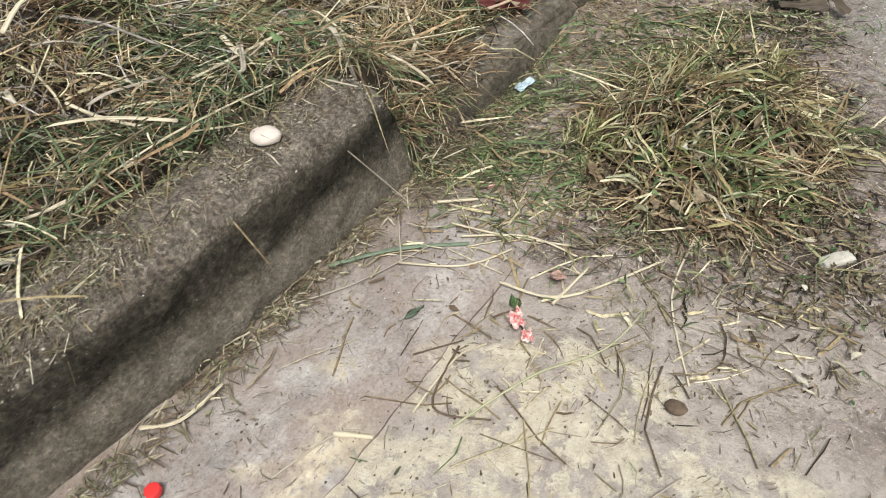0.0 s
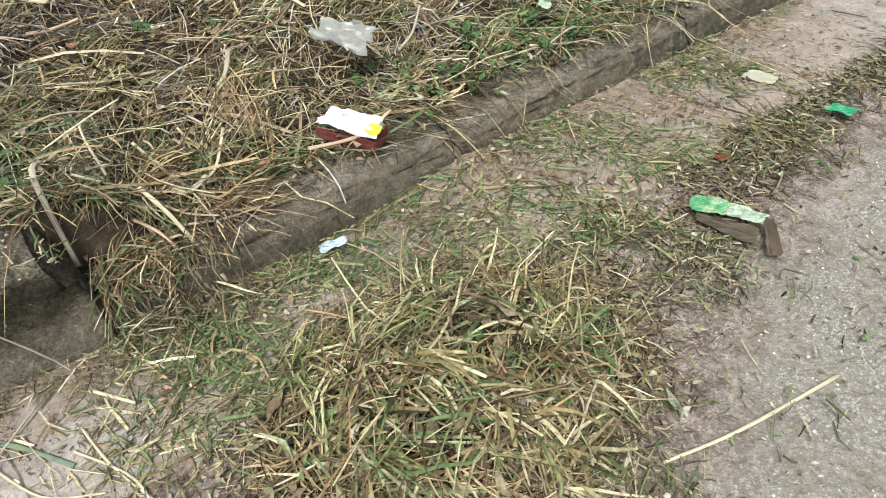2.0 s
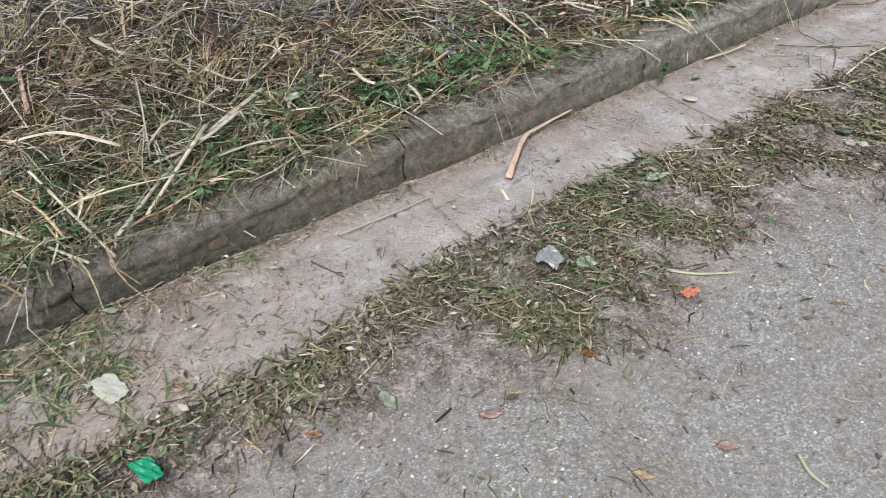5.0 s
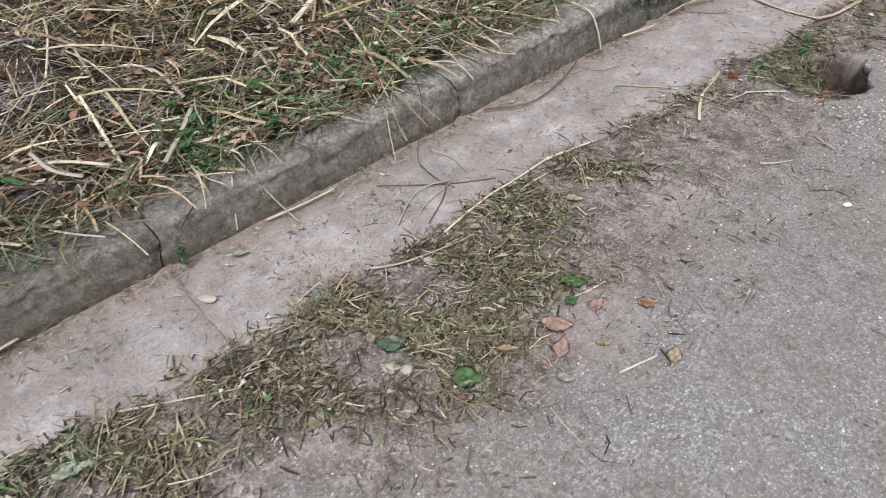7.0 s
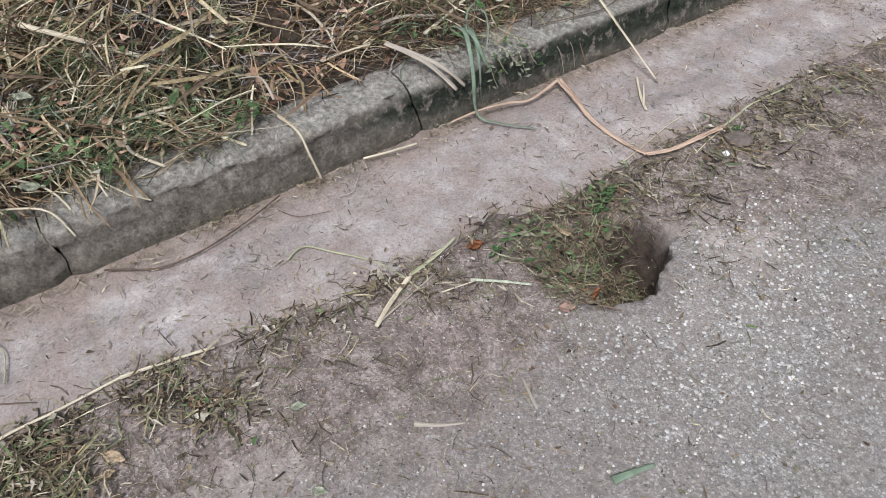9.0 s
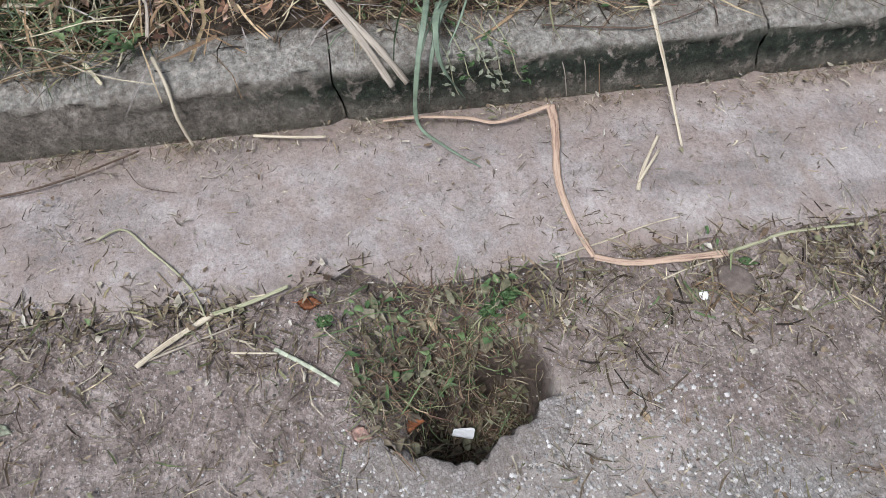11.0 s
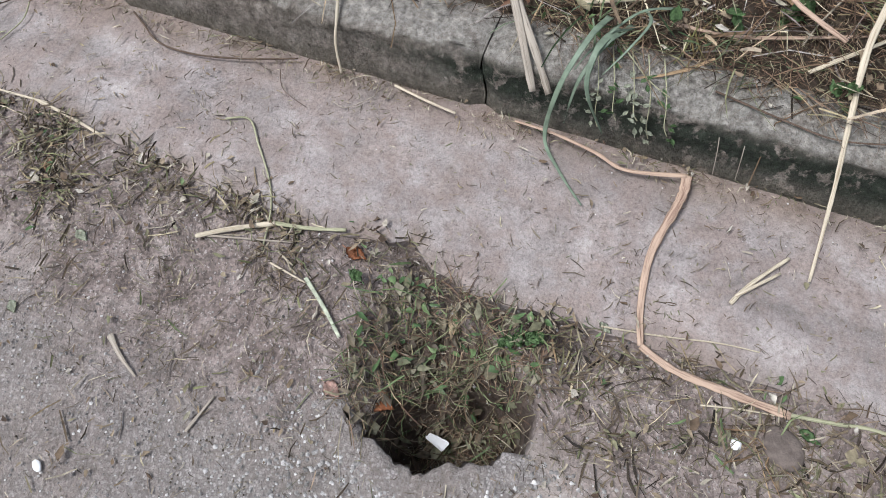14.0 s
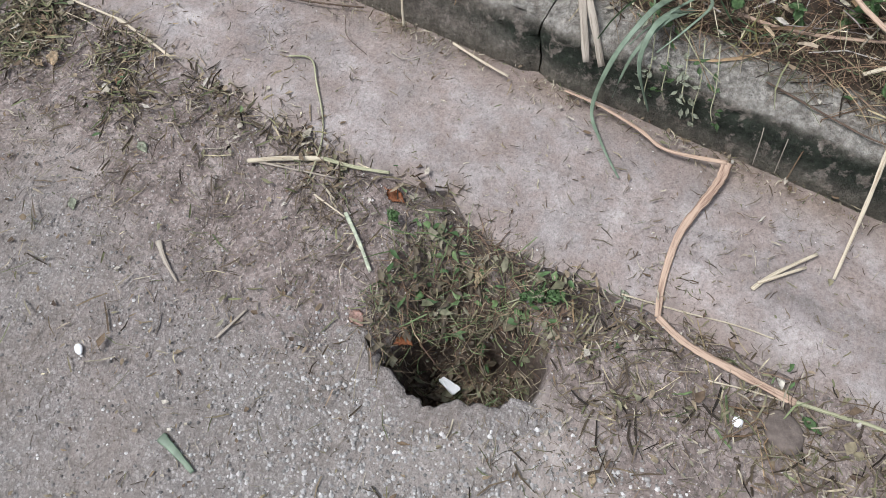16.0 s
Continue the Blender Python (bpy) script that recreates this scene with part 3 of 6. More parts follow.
def gutter_slab(y0, y1):
    nr = 60 if -1.3 < y0 < 9.5 else 14
    g0, g1 = [0.0006 if yj < 5.4 else 0.0 for yj in (y0, y1)]
    ys = np.linspace(y0 + g0, y1 - g1, nr)
    us = np.linspace(0, 1, 22)
    U, V = [a.ravel() for a in np.meshgrid(us, ys, indexing="ij")]
    xe = gutter_edge(V)
    x = 0.0 + (xe - 0.0) * U
    corner = np.minimum(V - y0, y1 - V)
    z = 0.004 * wob(x, V, 6) - 0.012 * sstep(0.75, 0.2, U) + 0.0 - (0.004 if y0 < 5 else 0.0) * sstep(0.02, 0.0, corner)
    z = np.where(U > 0.99, z - 0.006, z) - dip(x, V)
    bow = lambda xx, yj: 0.014 * wob(xx, 0 * xx + yj, 9, yj) + 0.004 * wob(xx, 0 * xx + yj, 41)
    fr = (V - y0) / (y1 - y0)
    V = V + bow(x, y0) * (1 - fr) ** 6 + bow(x, y1) * fr ** 6
    top = np.stack([x, V, z], 1)
    skirt = np.stack([gutter_edge(ys) - 0.004, ys, np.full(nr, -0.08)], 1)
    e0 = np.stack([gutter_edge(y0) * us, y0 + g0 + bow(us * 0.5, y0), np.full(22, -0.16)], 1)
    e1 = np.stack([gutter_edge(y1) * us, y1 - g1 + bow(us * 0.5, y1), np.full(22, -0.16)], 1)
    faces = [tuple(f) for f in grid_faces(22, nr)]
    n = len(top)
    row = np.arange(22) * nr
    bodies = [top]
    for up, low in ((top[21 * nr:], skirt), (top[row], e0), (top[row + nr - 1], e1)):
        m, c = sum(len(b) for b in bodies), len(up)
        bodies += [up, low]
        quad = [(m + k, m + c + k, m + c + k + 1, m + k + 1) for k in range(c - 1)]
        faces += [f[::-1] for f in quad] if low is e1 else quad
    s = mesh_obj("slab", np.concatenate(bodies), faces, GUTTER, True)
    s.data.polygons.foreach_set("use_smooth", np.arange(len(faces)) < 21 * (nr - 1))
    total = sum(len(b) for b in bodies)
    a = np.zeros(total)
    near = sstep(0.15, 0.0, x - 0.02) * (0.85 + 0.4 * wob(x, V, 13)) + sstep(0.09, 0.0, xe - x) * (0.4 + 0.7 * wob(x, V, 19)) * 0.8
    near += np.interp(V, [0.5, 1.0, 2.0, 2.6, 3.2, 3.8], [0.0, 0.95, 1.0, 0.85, 0.55, 0.15]) * (0.85 + 0.6 * wob(x, V, 11))
    near += 0.75 * sstep(0.4, 0.08, x) * sstep(-0.5, 0.2, V) * sstep(1.0, 0.7, V) * np.clip(0.6 + 0.7 * wob(x, V, 12, 3), 0, 1)
    near += np.where(V < 5.6, 0.9, 0.5) * sstep(0.03, 0.0, corner) * np.clip(0.35 + wob(x, V, 25) + 0.4 * (U > 0.6), 0, 1)
    a[:n] = np.clip(near, 0, 1)
    a[n:] = 0.35 + 0.3 * (y0 < 5)
    float_attr(s, "dirt", a)
    mo = np.zeros(total)
    mo[:n] = sstep(-0.02, 0.03, 0.5 - np.hypot((x - 1.0) / 0.62, (V + 0.12) / 0.42) * 0.5 + 0.13 * wob(x, V, 8) + 0.08 * wob(x, V, 23)) * (V < 0.8)
    float_attr(s, "mortar", mo)
    s.parent = gutter


for y0, y1 in zip([-2.9 - 1.2 * k for k in range(13, 0, -1)] + JOINTS[:-1], [-2.9 - 1.2 * k for k in range(12, -1, -1)] + JOINTS[1:]):
    gutter_slab(y0, y1)

# ---- kerb ----
kerb = tagged(new("kerb"), "low weathered concrete kerb with dark algae stains", "kerb", kind="structure")


def kerb_stone(y0, y1):
    nr = 170 if y0 < 9 else 40
    ys = np.linspace(y0 + 0.002, y1 - 0.002, nr)
    prof = [(-0.2, -0.1), (-0.2, 0.6), (-0.19, 0.93), (-0.17, 0.98), (-0.12, 1.0), (-0.07, 1.0), (-0.035, 0.985), (-0.018, 0.95), (-0.008, 0.88), (-0.004, 0.76),
            (0.0, 0.6), (0.004, 0.45), (0.008, 0.3), (0.012, 0.17), (0.018, 0.06), (0.025, -0.1)]
    n = len(prof)
    px, pz = np.array(prof).T
    V, S = np.meshgrid(ys, np.arange(n), indexing="ij")
    end = np.minimum(V - y0, y1 - V)
    chip = 0.016 * sstep(0.05, 0.0, end)
    h = kerb_top(V)
    worn = np.where((S > 4) & (S < 11), 1, 0.3)
    x = px[S] + worn * (0.008 * wob(V, S * 0.12, 9, y0) + 0.007 * wob(V, S * 0.2, 27, y0) + 0.004 * wob(V, S * 0.3, 71) - 0.012 * sstep(0.25, 0.75, wob(V, S * 0.25, 31, y0 + 5)) * (S > 4) * (S < 9)) - chip * (S > 5)
    z = pz[S] * h - worn * np.abs(0.01 * wob(V, S * 0.2, 23, y0 + 2) + 0.006 * wob(V, S * 0.3, 61, y0)) * (S > 2) * (pz[S] > 0.5) - chip * 0.7 * (pz[S] > 0.6)
    z = np.where(pz[S] < 0, -0.14, z)
    fr = (V - y0) / (y1 - y0)
    V = V + 0.012 * np.sin(pz[S] * 4 + y0) * (1 - fr) ** 8 + 0.012 * np.sin(pz[S] * 4 + y1) * fr ** 8
    f = grid_faces(nr, n)[:, ::-1].tolist()
    f += [list(range(n)), [(nr - 1) * n + k for k in range(n)][::-1]]
    ob = mesh_obj("kerb_stone", np.stack([x.ravel(), V.ravel(), z.ravel()], 1), f, KERB, True)
    rel = pz[S]
    # algae past y 6.9; near y 3 moss with overhang shade painted in
    alg_shade = sstep(7.35, 7.75, V) * sstep(0.98, 0.8, rel) * (0.25 + 0.75 * sstep(0.12, 0.38, rel)) + 0.5 * sstep(6.9, 7.4, V) * sstep(0.95, 0.75, rel) * sstep(0.3, 0.6, rel) + 0.25 * sstep(0.35, 0.1, rel) + 0.45 * sstep(3.8, 3.2, V) * sstep(2.3, 2.8, V) * sstep(0.98, 0.8, rel)
    float_attr(ob, "algae_shade", np.clip(alg_shade, 0, 1).ravel())
    float_attr(ob, "mud", (0.85 * sstep(6.2, 3.4, V) * sstep(1.0, 0.93, rel) + 0.6 * sstep(0.3, 0.05, rel)).clip(0, 0.9).ravel())
    float_attr(ob, "bare", (sstep(3.8, 7.0, V) * sstep(0.86, 0.98, rel) * (S > 2)).ravel())
    ob.parent = kerb


for y0, y1 in zip(JOINTS[4:-1], JOINTS[5:]):
    kerb_stone(y0, y1)
kerb_stone(0.5, JOINTS[4])


def old_block():
    """The taller mud-caked kerb block with a projecting lower lip."""
    ys = np.concatenate([np.linspace(-18.4, -3.2, 20), np.linspace(-3.0, BLOCK_END, 130)])
    prof = [(-0.17, -0.1), (-0.17, 0.2), (-0.165, 0.28), (-0.15, 0.31), (-0.11, 0.322), (-0.06, 0.326), (-0.01, 0.322), (0.025, 0.308), (0.046, 0.282), (0.054, 0.25),
            (0.05, 0.215), (0.042, 0.18), (0.038, 0.15), (0.04, 0.125), (0.046, 0.1), (0.052, 0.075), (0.058, 0.045), (0.064, 0.01), (0.068, -0.1)]
    n = len(prof)
    px, pz = np.array(prof).T
    V, S = np.meshgrid(ys, np.arange(n), indexing="ij")
    tip = sstep(0.16, 0.0, BLOCK_END - V)
    x = px[S] - 0.12 * sstep(-0.1, -1.2, V) + 0.009 * wob(V, S * 0.15, 11) + 0.006 * wob(V, S * 0.1, 29) + 0.004 * wob(V, S * 0.2, 63)
    x = np.where(S > 6, x - 0.02 * tip, x)
    z = pz[S] + (0.008 * wob(V, S * 0.12, 13, 2) + 0.006 * wob(V, S * 0.1, 33)) * (S > 1) * (S < 16) - 0.03 * tip ** 2 * (pz[S] > 0.2)
    yy = V - 0.06 * sstep(BLOCK_END - 0.2, BLOCK_END, V) * sstep(0.1, 0.32, pz[S])
    f = grid_faces(150, n)[:, ::-1].tolist()
    v = np.stack([x.ravel(), yy.ravel(), z.ravel()], 1)
    # the broken end bulges out in steps from the last section to its middle
    rim, heart = v[-n:], np.array([-0.06, BLOCK_END, 0.12])
    rings = []
    for share, out in ((0.86, 0.02), (0.62, 0.03), (0.34, 0.034), (0.1, 0.032)):
        r = heart + (rim - heart) * share
        r[:, 1] = rim[:, 1] * share + BLOCK_END * (1 - share) - 0.03 * (1 - share) + 0.6 * out + 0.006 * wob(r[:, 0], r[:, 2], 37, share)
        rings.append(r)
    f += [list(range(n))]
    for j in range(4):
        p, q = (149 + j) * n, (150 + j) * n
        f += [[p + (k + 1) % n, p + k, q + k, q + (k + 1) % n] for k in range(n)]
    f += [[153 * n + k for k in range(n)][::-1]]
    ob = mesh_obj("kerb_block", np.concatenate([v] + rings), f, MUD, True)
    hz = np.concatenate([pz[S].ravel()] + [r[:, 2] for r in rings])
    # face under the nose: stain plus painted shade, fading out at the foot
    float_attr(ob, "algae_shade", 0.95 * sstep(0.29, 0.24, hz) * sstep(0.07, 0.14, hz))
    float_attr(ob, "bare", sstep(0.13, 0.08, hz) * 0.35)
    tagged(ob, "old mud-caked concrete kerb block with broken end", "kerb block", kind="structure")


old_block()


# ---- strands: straw, grass and clippings ----
def strands(name, pos, yaw, pitch, length, width, bend, sag, mat, label, category="grass", stalk=False, lift=0.002, floor=True, seg=4):
    """Many single stalks or blades in one body of kind stuff. Stalks are three-sided, blades folded along their rib."""
    n = len(pos)
    s = np.linspace(0, 1, seg)[None, :]
    L = length[:, None]
    cx, sx = np.cos(yaw)[:, None], np.sin(yaw)[:, None]
    run = L * s * np.cos(pitch)[:, None]
    side = bend[:, None] * L * s * s
    px = pos[:, 0:1] + cx * run - sx * side
    py = pos[:, 1:2] + sx * run + cx * side
    pz = pos[:, 2:3] + L * s * np.sin(pitch)[:, None] - sag[:, None] * L * s * s
    kink = rng.normal(0, 0.01, (2, n, seg)) * L
    kink[:, :, 0] = 0
    # about a third are snapped over at one place
    at = rng.uniform(0.25, 0.8, (n, 1))
    snap = np.where(rng.random((n, 1)) < 0.35, rng.normal(0, 0.7, (n, 1)), 0) * np.clip(s - at, 0, 1) * L
    px, py = px + kink[0] - sx * snap, py + kink[1] + cx * snap
    if floor:
        gz = ground_z(px, py)
        step = np.hypot(np.diff(px, axis=1), np.diff(py, axis=1)) + 1e-4
        rise = np.diff(gz, axis=1)
        ok = ~((rise > 0.035) & (rise / step > 1.1)).any(1)
        n, pos, width = int(ok.sum()), pos[ok], width[ok]
        cx, sx, px, py, pz = cx[ok], sx[ok], px[ok], py[ok], pz[ok]
        pz = np.maximum(pz, ground_z(px, py) + lift + 0.5 * width[:, None] * rng.random((n, 1)))
    # cut blades end bluntly or in a point
    tip = rng.uniform(0.08, 1.0, (n, 1))
    w = width[:, None] * (np.ones((1, seg)) if stalk else np.interp(s, [0, 0.3, 1], [0.75, 1, 0.95]) * (1 - (1 - tip) * np.clip(2 * s - 1, 0, 1)))
    lx, ly = -sx, cx
    tw = rng.uniform(-1.1, 1.1, (n, 1))
    ct, st = np.cos(tw), np.sin(tw)
    if stalk:
        offs = [(-0.5, -0.29), (0.5, -0.29), (0.0, 0.58)]
    else:
        offs = [(-0.5, 0.0), (0.0, -0.16), (0.5, 0.0)]
    rings = []
    for a, b in offs:
        u, v = (a * ct - b * st) * w, (a * st + b * ct) * w
        rings.append(np.stack([px + lx * u, py + ly * u, pz + v], 2))
    V = np.stack(rings, 2).reshape(-1, 3)
    base = (np.arange(n) * seg * 3)[:, None, None]
    k = (np.arange(seg - 1) * 3)[None, :, None]
    quads = [(0, 1, 4, 3), (1, 2, 5, 4)] + ([(2, 0, 3, 5)] if stalk else [])
    F = np.concatenate([base + k + np.array(qd)[None, None, :] for qd in quads], 1).reshape(-1, 4)
    me = bpy.data.meshes.new(name)
    me.vertices.add(len(V))
    me.vertices.foreach_set("co", V.astype(np.float32).ravel())
    me.loops.add(F.size)
    me.loops.foreach_set("vertex_index", F.astype(np.int32).ravel())
    me.polygons.add(len(F))
    me.polygons.foreach_set("loop_start", np.arange(0, F.size, 4, dtype=np.int32))
    me.polygons.foreach_set("use_smooth", np.ones(len(F), bool))
    me.materials.append(mat)
    me.update(calc_edges=True)
    return tagged(new(name, me), label, category, kind="stuff")


def scatter(n, x0, x1, y0, y1, dens=None):
    """Random places in a stretch of the plan, thinned by a density from 0 to 1."""
    x, y = rng.uniform(x0, x1, n), rng.uniform(y0, y1, n)
    if dens is not None:
        keep = rng.random(n) < np.clip(dens(x, y), 0, 1)
        x, y = x[keep], y[keep]
    return x, y


def lying(name, n, box, dens, lens, wid, mat, label, stalk=False, up=(0.0, 0.03), tilt=0.12, bend=0.25, category="grass", seg=4, comb=0.5):
    x, y = scatter(n, *box, dens)
    m = len(x)
    pos = np.stack([x, y, ground_z(x, y) + rng.uniform(up[0], up[1], m)], 1)
    L = lens[0] * 0.5 + (1.25 * lens[1] - 0.5 * lens[0]) * rng.beta(1.1, 2.4, m)
    # cut stems lie in swathes, with strays across them
    swathe = 2.2 * wob(x, y, 2.9, 5) + 1.3 * wob(x, y, 7.3, 2) + rng.normal(0, 0.45, m)
    turn = np.where(rng.random(m) < comb, swathe, rng.uniform(0, 6.283, m)) + np.where(rng.random(m) < 0.5, math.pi, 0)
    return strands(name, pos, turn, rng.normal(0, tilt, m), L, rng.uniform(wid[0], wid[1], m), rng.normal(0, bend, m),
                   rng.uniform(0, 0.25, m), mat, label, category, stalk, seg=seg)


def upright(name, n, box, dens, lens, wid, mat, label, lean=0.5, stalk=False, category="grass"):
    x, y = scatter(n, *box, dens)
    m = len(x)
    pos = np.stack([x, y, ground_z(x, y) - 0.005], 1)
    return strands(name, pos, rng.uniform(0, 6.283, m), np.clip(rng.normal(1.1, lean, m), 0.15, 1.5), rng.uniform(lens[0], lens[1], m), rng.uniform(wid[0], wid[1], m),
                   rng.normal(0, 0.3, m), rng.uniform(0.05, 0.6, m), mat, label, category, stalk)


def back(y):
    """Where the litter of the bank begins to cover the kerb."""
    return np.where(y < BLOCK_END, -0.12, np.interp(y, [0.64, 1.25, 2.5, 3.5, 4.2, 5.5, 7.0, 7.6, 8.2, 9], [0.0, -0.06, -0.055, -0.055, -0.06, -0.065, -0.075, -0.15, -0.11, -0.1])) + 0.12 * np.exp(-((y - 0.95) / 0.22) ** 2) + 0.03 * wob(0 * y, y, 13) + 0.02 * wob(0 * y, y, 37)


def on_bank(x, y):
    return sstep(0.03, -0.05, x - back(y)) * np.interp(x, [-3.2, -1.6, -0.9], [0.5, 0.75, 1.0])


def greenish(x, y):
    return on_bank(x, y) * sstep(-0.2, 0.5, wob(x, y, 3.1, 2) + 0.62 * sstep(-0.6, -0.18, x) - 0.3)


BANKBOX = (-2.5, 0.14, -1.4, 10.3)
patchy = lambda x, y: np.clip(0.5 + 0.7 * wob(x, y, 3.3, 1) + 0.5 * wob(x, y, 9, 4), 0.08, 1)
shady = lambda x, y: (1 - 0.6 * sstep(-0.7, -1.3, x) * sstep(4.6, 3.6, y)) * np.interp(y, [2.4, 3.6, 5.4, 6.0, 7.6, 8.0], [1, 0.55, 0.6, 0.85, 0.6, 0.25])
grey_zone = lambda x, y: on_bank(x, y) * np.clip(np.interp(y, [-1, 0.5, 2.6, 3.6, 5.0, 5.6, 9], [0.6, 0.4, 0.45, 1.0, 0.9, 0.4, 0.25]) * sstep(-0.2, -0.6, x) + 0.15, 0, 1)
rooty = lambda x, y: on_bank(x, y) * sstep(7.5, 7.9, y)
unrooty = lambda x, y: on_bank(x, y) * np.interp(y, [7.5, 8.0], [1, 0.35])
lying("matted_clippings", 36000, BANKBOX, on_bank, (0.02, 0.14), (0.0015, 0.005), SHADEROT, "matted brown rotting grass clippings on the bank, darkened for the shade between stems", up=(0, 0.03), tilt=0.22, bend=0.2, seg=3)
lying("brown_straw", 30000, BANKBOX, lambda x, y: unrooty(x, y) * (0.55 + 0.6 * wob(x, y, 4, 7)), (0.03, 0.24), (0.0015, 0.005), BROWNSTRAW, "brown dead stems and straw on the bank", up=(0.0, 0.07), tilt=0.28, bend=0.16)
lying("straw_litter", 36000, BANKBOX, lambda x, y: on_bank(x, y) * patchy(x, y) * shady(x, y), (0.03, 0.24), (0.0015, 0.0055), STRAW, "tangled cut dry straw lying on the bank", up=(0.0, 0.08), tilt=0.3, bend=0.15)
lying("straw_stalks", 6500, BANKBOX, lambda x, y: on_bank(x, y) * patchy(x, y) * shady(x, y), (0.1, 0.36), (0.002, 0.005), STRAW, "dry straw stalks strewn over the bank", True, (0.02, 0.1), 0.3, 0.08)
lying("broad_pale_straw", 3000, BANKBOX, lambda x, y: on_bank(x, y) * patchy(x, y) * shady(x, y), (0.06, 0.28), (0.005, 0.011), STRAW, "broad pale dry leaf blades strewn over the bank", False, (0.03, 0.1), 0.35, 0.2)
lying("broad_straw", 4200, BANKBOX, unrooty, (0.06, 0.3), (0.004, 0.011), BROWNSTRAW, "broad dry leaf blades strewn over the bank", False, (0.03, 0.1), 0.35, 0.2)
lying("reed_blades", 1000, (-1.6, -0.1, 5.2, 7.7), lambda x, y: on_bank(x + 0.16, y), (0.12, 0.42), (0.005, 0.015), STRAW, "broad pale reed blades strewn over the bank", False, (0.05, 0.13), 0.3, 0.15)
lying("grey_straw", 25000, BANKBOX, grey_zone, (0.03, 0.24), (0.0015, 0.0055), GREYLIT, "grey weathered straw and twigs on the bank", False, (0.01, 0.09), 0.3, 0.15)
lying("cut_grass", 18000, BANKBOX, lambda x, y: greenish(x, y) * np.interp(y, [5, 5.6, 7.5, 8.0], [1, 0.6, 0.6, 0.4]), (0.04, 0.2), (0.0015, 0.006), MIXED, "half-dry cut grass on the bank", up=(0.01, 0.09), tilt=0.3, bend=0.2)
lying("green_cut_grass", 20000, (-0.9, 0.1, -1.4, 10.3), lambda x, y: greenish(x, y) * np.interp(y, [7.5, 8.0], [1, 0.3]), (0.03, 0.17), (0.0015, 0.006), GREEN, "fresh green cut grass on the bank", up=(0.02, 0.1), tilt=0.3, bend=0.2)
lying("root_mat", 14000, (-0.9, 0.1, 7.4, 9.6), rooty, (0.02, 0.14), (0.001, 0.003), ROOTS, "fine reddish-brown mat of roots and clippings on the bank", up=(0.0, 0.05), tilt=0.25, bend=0.4, comb=0.0)
upright("standing_cut_stems", 3200, (-2.2, -0.3, -1.4, 5.2), lambda x, y: on_bank(x, y) * sstep(-0.2, 0.5, wob(x, y, 4.1, 6)), (0.07, 0.24), (0.003, 0.008), STRAW, "standing cut stems among the straw on the bank", 0.4, True)
upright("standing_reeds", 2600, (-2.6, -0.9, -1.4, 10.3), lambda x, y: 0.25 + 0.75 * sstep(-0.1, 0.5, wob(x, y, 3.5, 9)), (0.12, 0.45), (0.003, 0.008), GREYLIT, "standing dry reed stems at the back of the bank", 0.3, True)


def wads(name, n, box, dens, lens, wid, mat, label, each=30, lean=(0.1, 0.9), spread=0.03, high=0.05, fan=0.45, rise=None):
    """Clumps of stems that lie or lean the same way, as a scythe leaves them."""
    cx, cy = scatter(n, *box, dens)
    m = len(cx)
    k = np.repeat(np.arange(m), rng.integers(each // 2, each * 3 // 2, m)) if m else np.zeros(0, int)
    q = len(k)
    yaw = (2.2 * wob(cx, cy, 2.9, 5) + rng.normal(0, 1.2, m))[k] + rng.normal(0, fan, q)
    pitch = np.clip(rng.uniform(lean[0], lean[1], m)[k] + rng.normal(0, 0.22, q), -0.1, 1.4)
    size = rng.uniform(lens[0], lens[1], m)[k]
    x, y = cx[k] + rng.normal(0, spread, q), cy[k] + rng.normal(0, spread, q)
    z = ground_z(x, y) + rng.uniform(0, high, q) + (0 if rise is None else rise(x, y))
    return strands(name, np.stack([x, y, z], 1), yaw, pitch, size * rng.uniform(0.35, 1.1, q), rng.uniform(wid[0], wid[1], q), rng.normal(0, 0.14, q), rng.uniform(0.1, 0.8, m)[k] * rng.uniform(0.6, 1.2, q), mat, label, seg=4)


inner = lambda x, y: on_bank(x + 0.13, y)
wads("green_tuft", 340, (-0.65, -0.05, -1.3, 10.2), lambda x, y: inner(x, y) * (0.35 + 0.65 * sstep(-0.2, 0.4, wob(x, y, 3.1, 2))) * np.interp(y, [7.5, 8], [1, 0.4]), (0.08, 0.2), (0.002, 0.006), GREEN, "tufts of green grass on the bank")
wads("half_dry_tuft", 420, (-1.2, -0.05, -1.3, 10.2), lambda x, y: inner(x, y) * np.interp(y, [3, 4, 5.2, 6, 7.6, 8], [1, 0.6, 0.6, 1, 1, 0.3]), (0.08, 0.24), (0.002, 0.006), YELLOWING, "tufts of half-dry grass on the bank")
wads("brown_tuft", 360, (-1.9, -0.05, -1.3, 8.0), inner, (0.1, 0.28), (0.002, 0.006), BROWNSTRAW, "tufts of brown dead grass on the bank")
wads("straw_tuft", 380, (-1.9, -0.05, -1.3, 8.0), lambda x, y: inner(x, y) * shady(x, y), (0.1, 0.3), (0.002, 0.006), STRAW, "swathes of dry straw on the bank", lean=(0.05, 0.6))
wads("grey_tuft", 420, (-2.1, -0.1, -1.3, 8.2), lambda x, y: inner(x, y) * grey_zone(x, y), (0.1, 0.32), (0.002, 0.006), GREYLIT, "swathes of grey weathered straw on the bank", lean=(0.05, 0.7))

# the heap of cut grass lying beside the old block
HEAP = (0.71, 1.23)


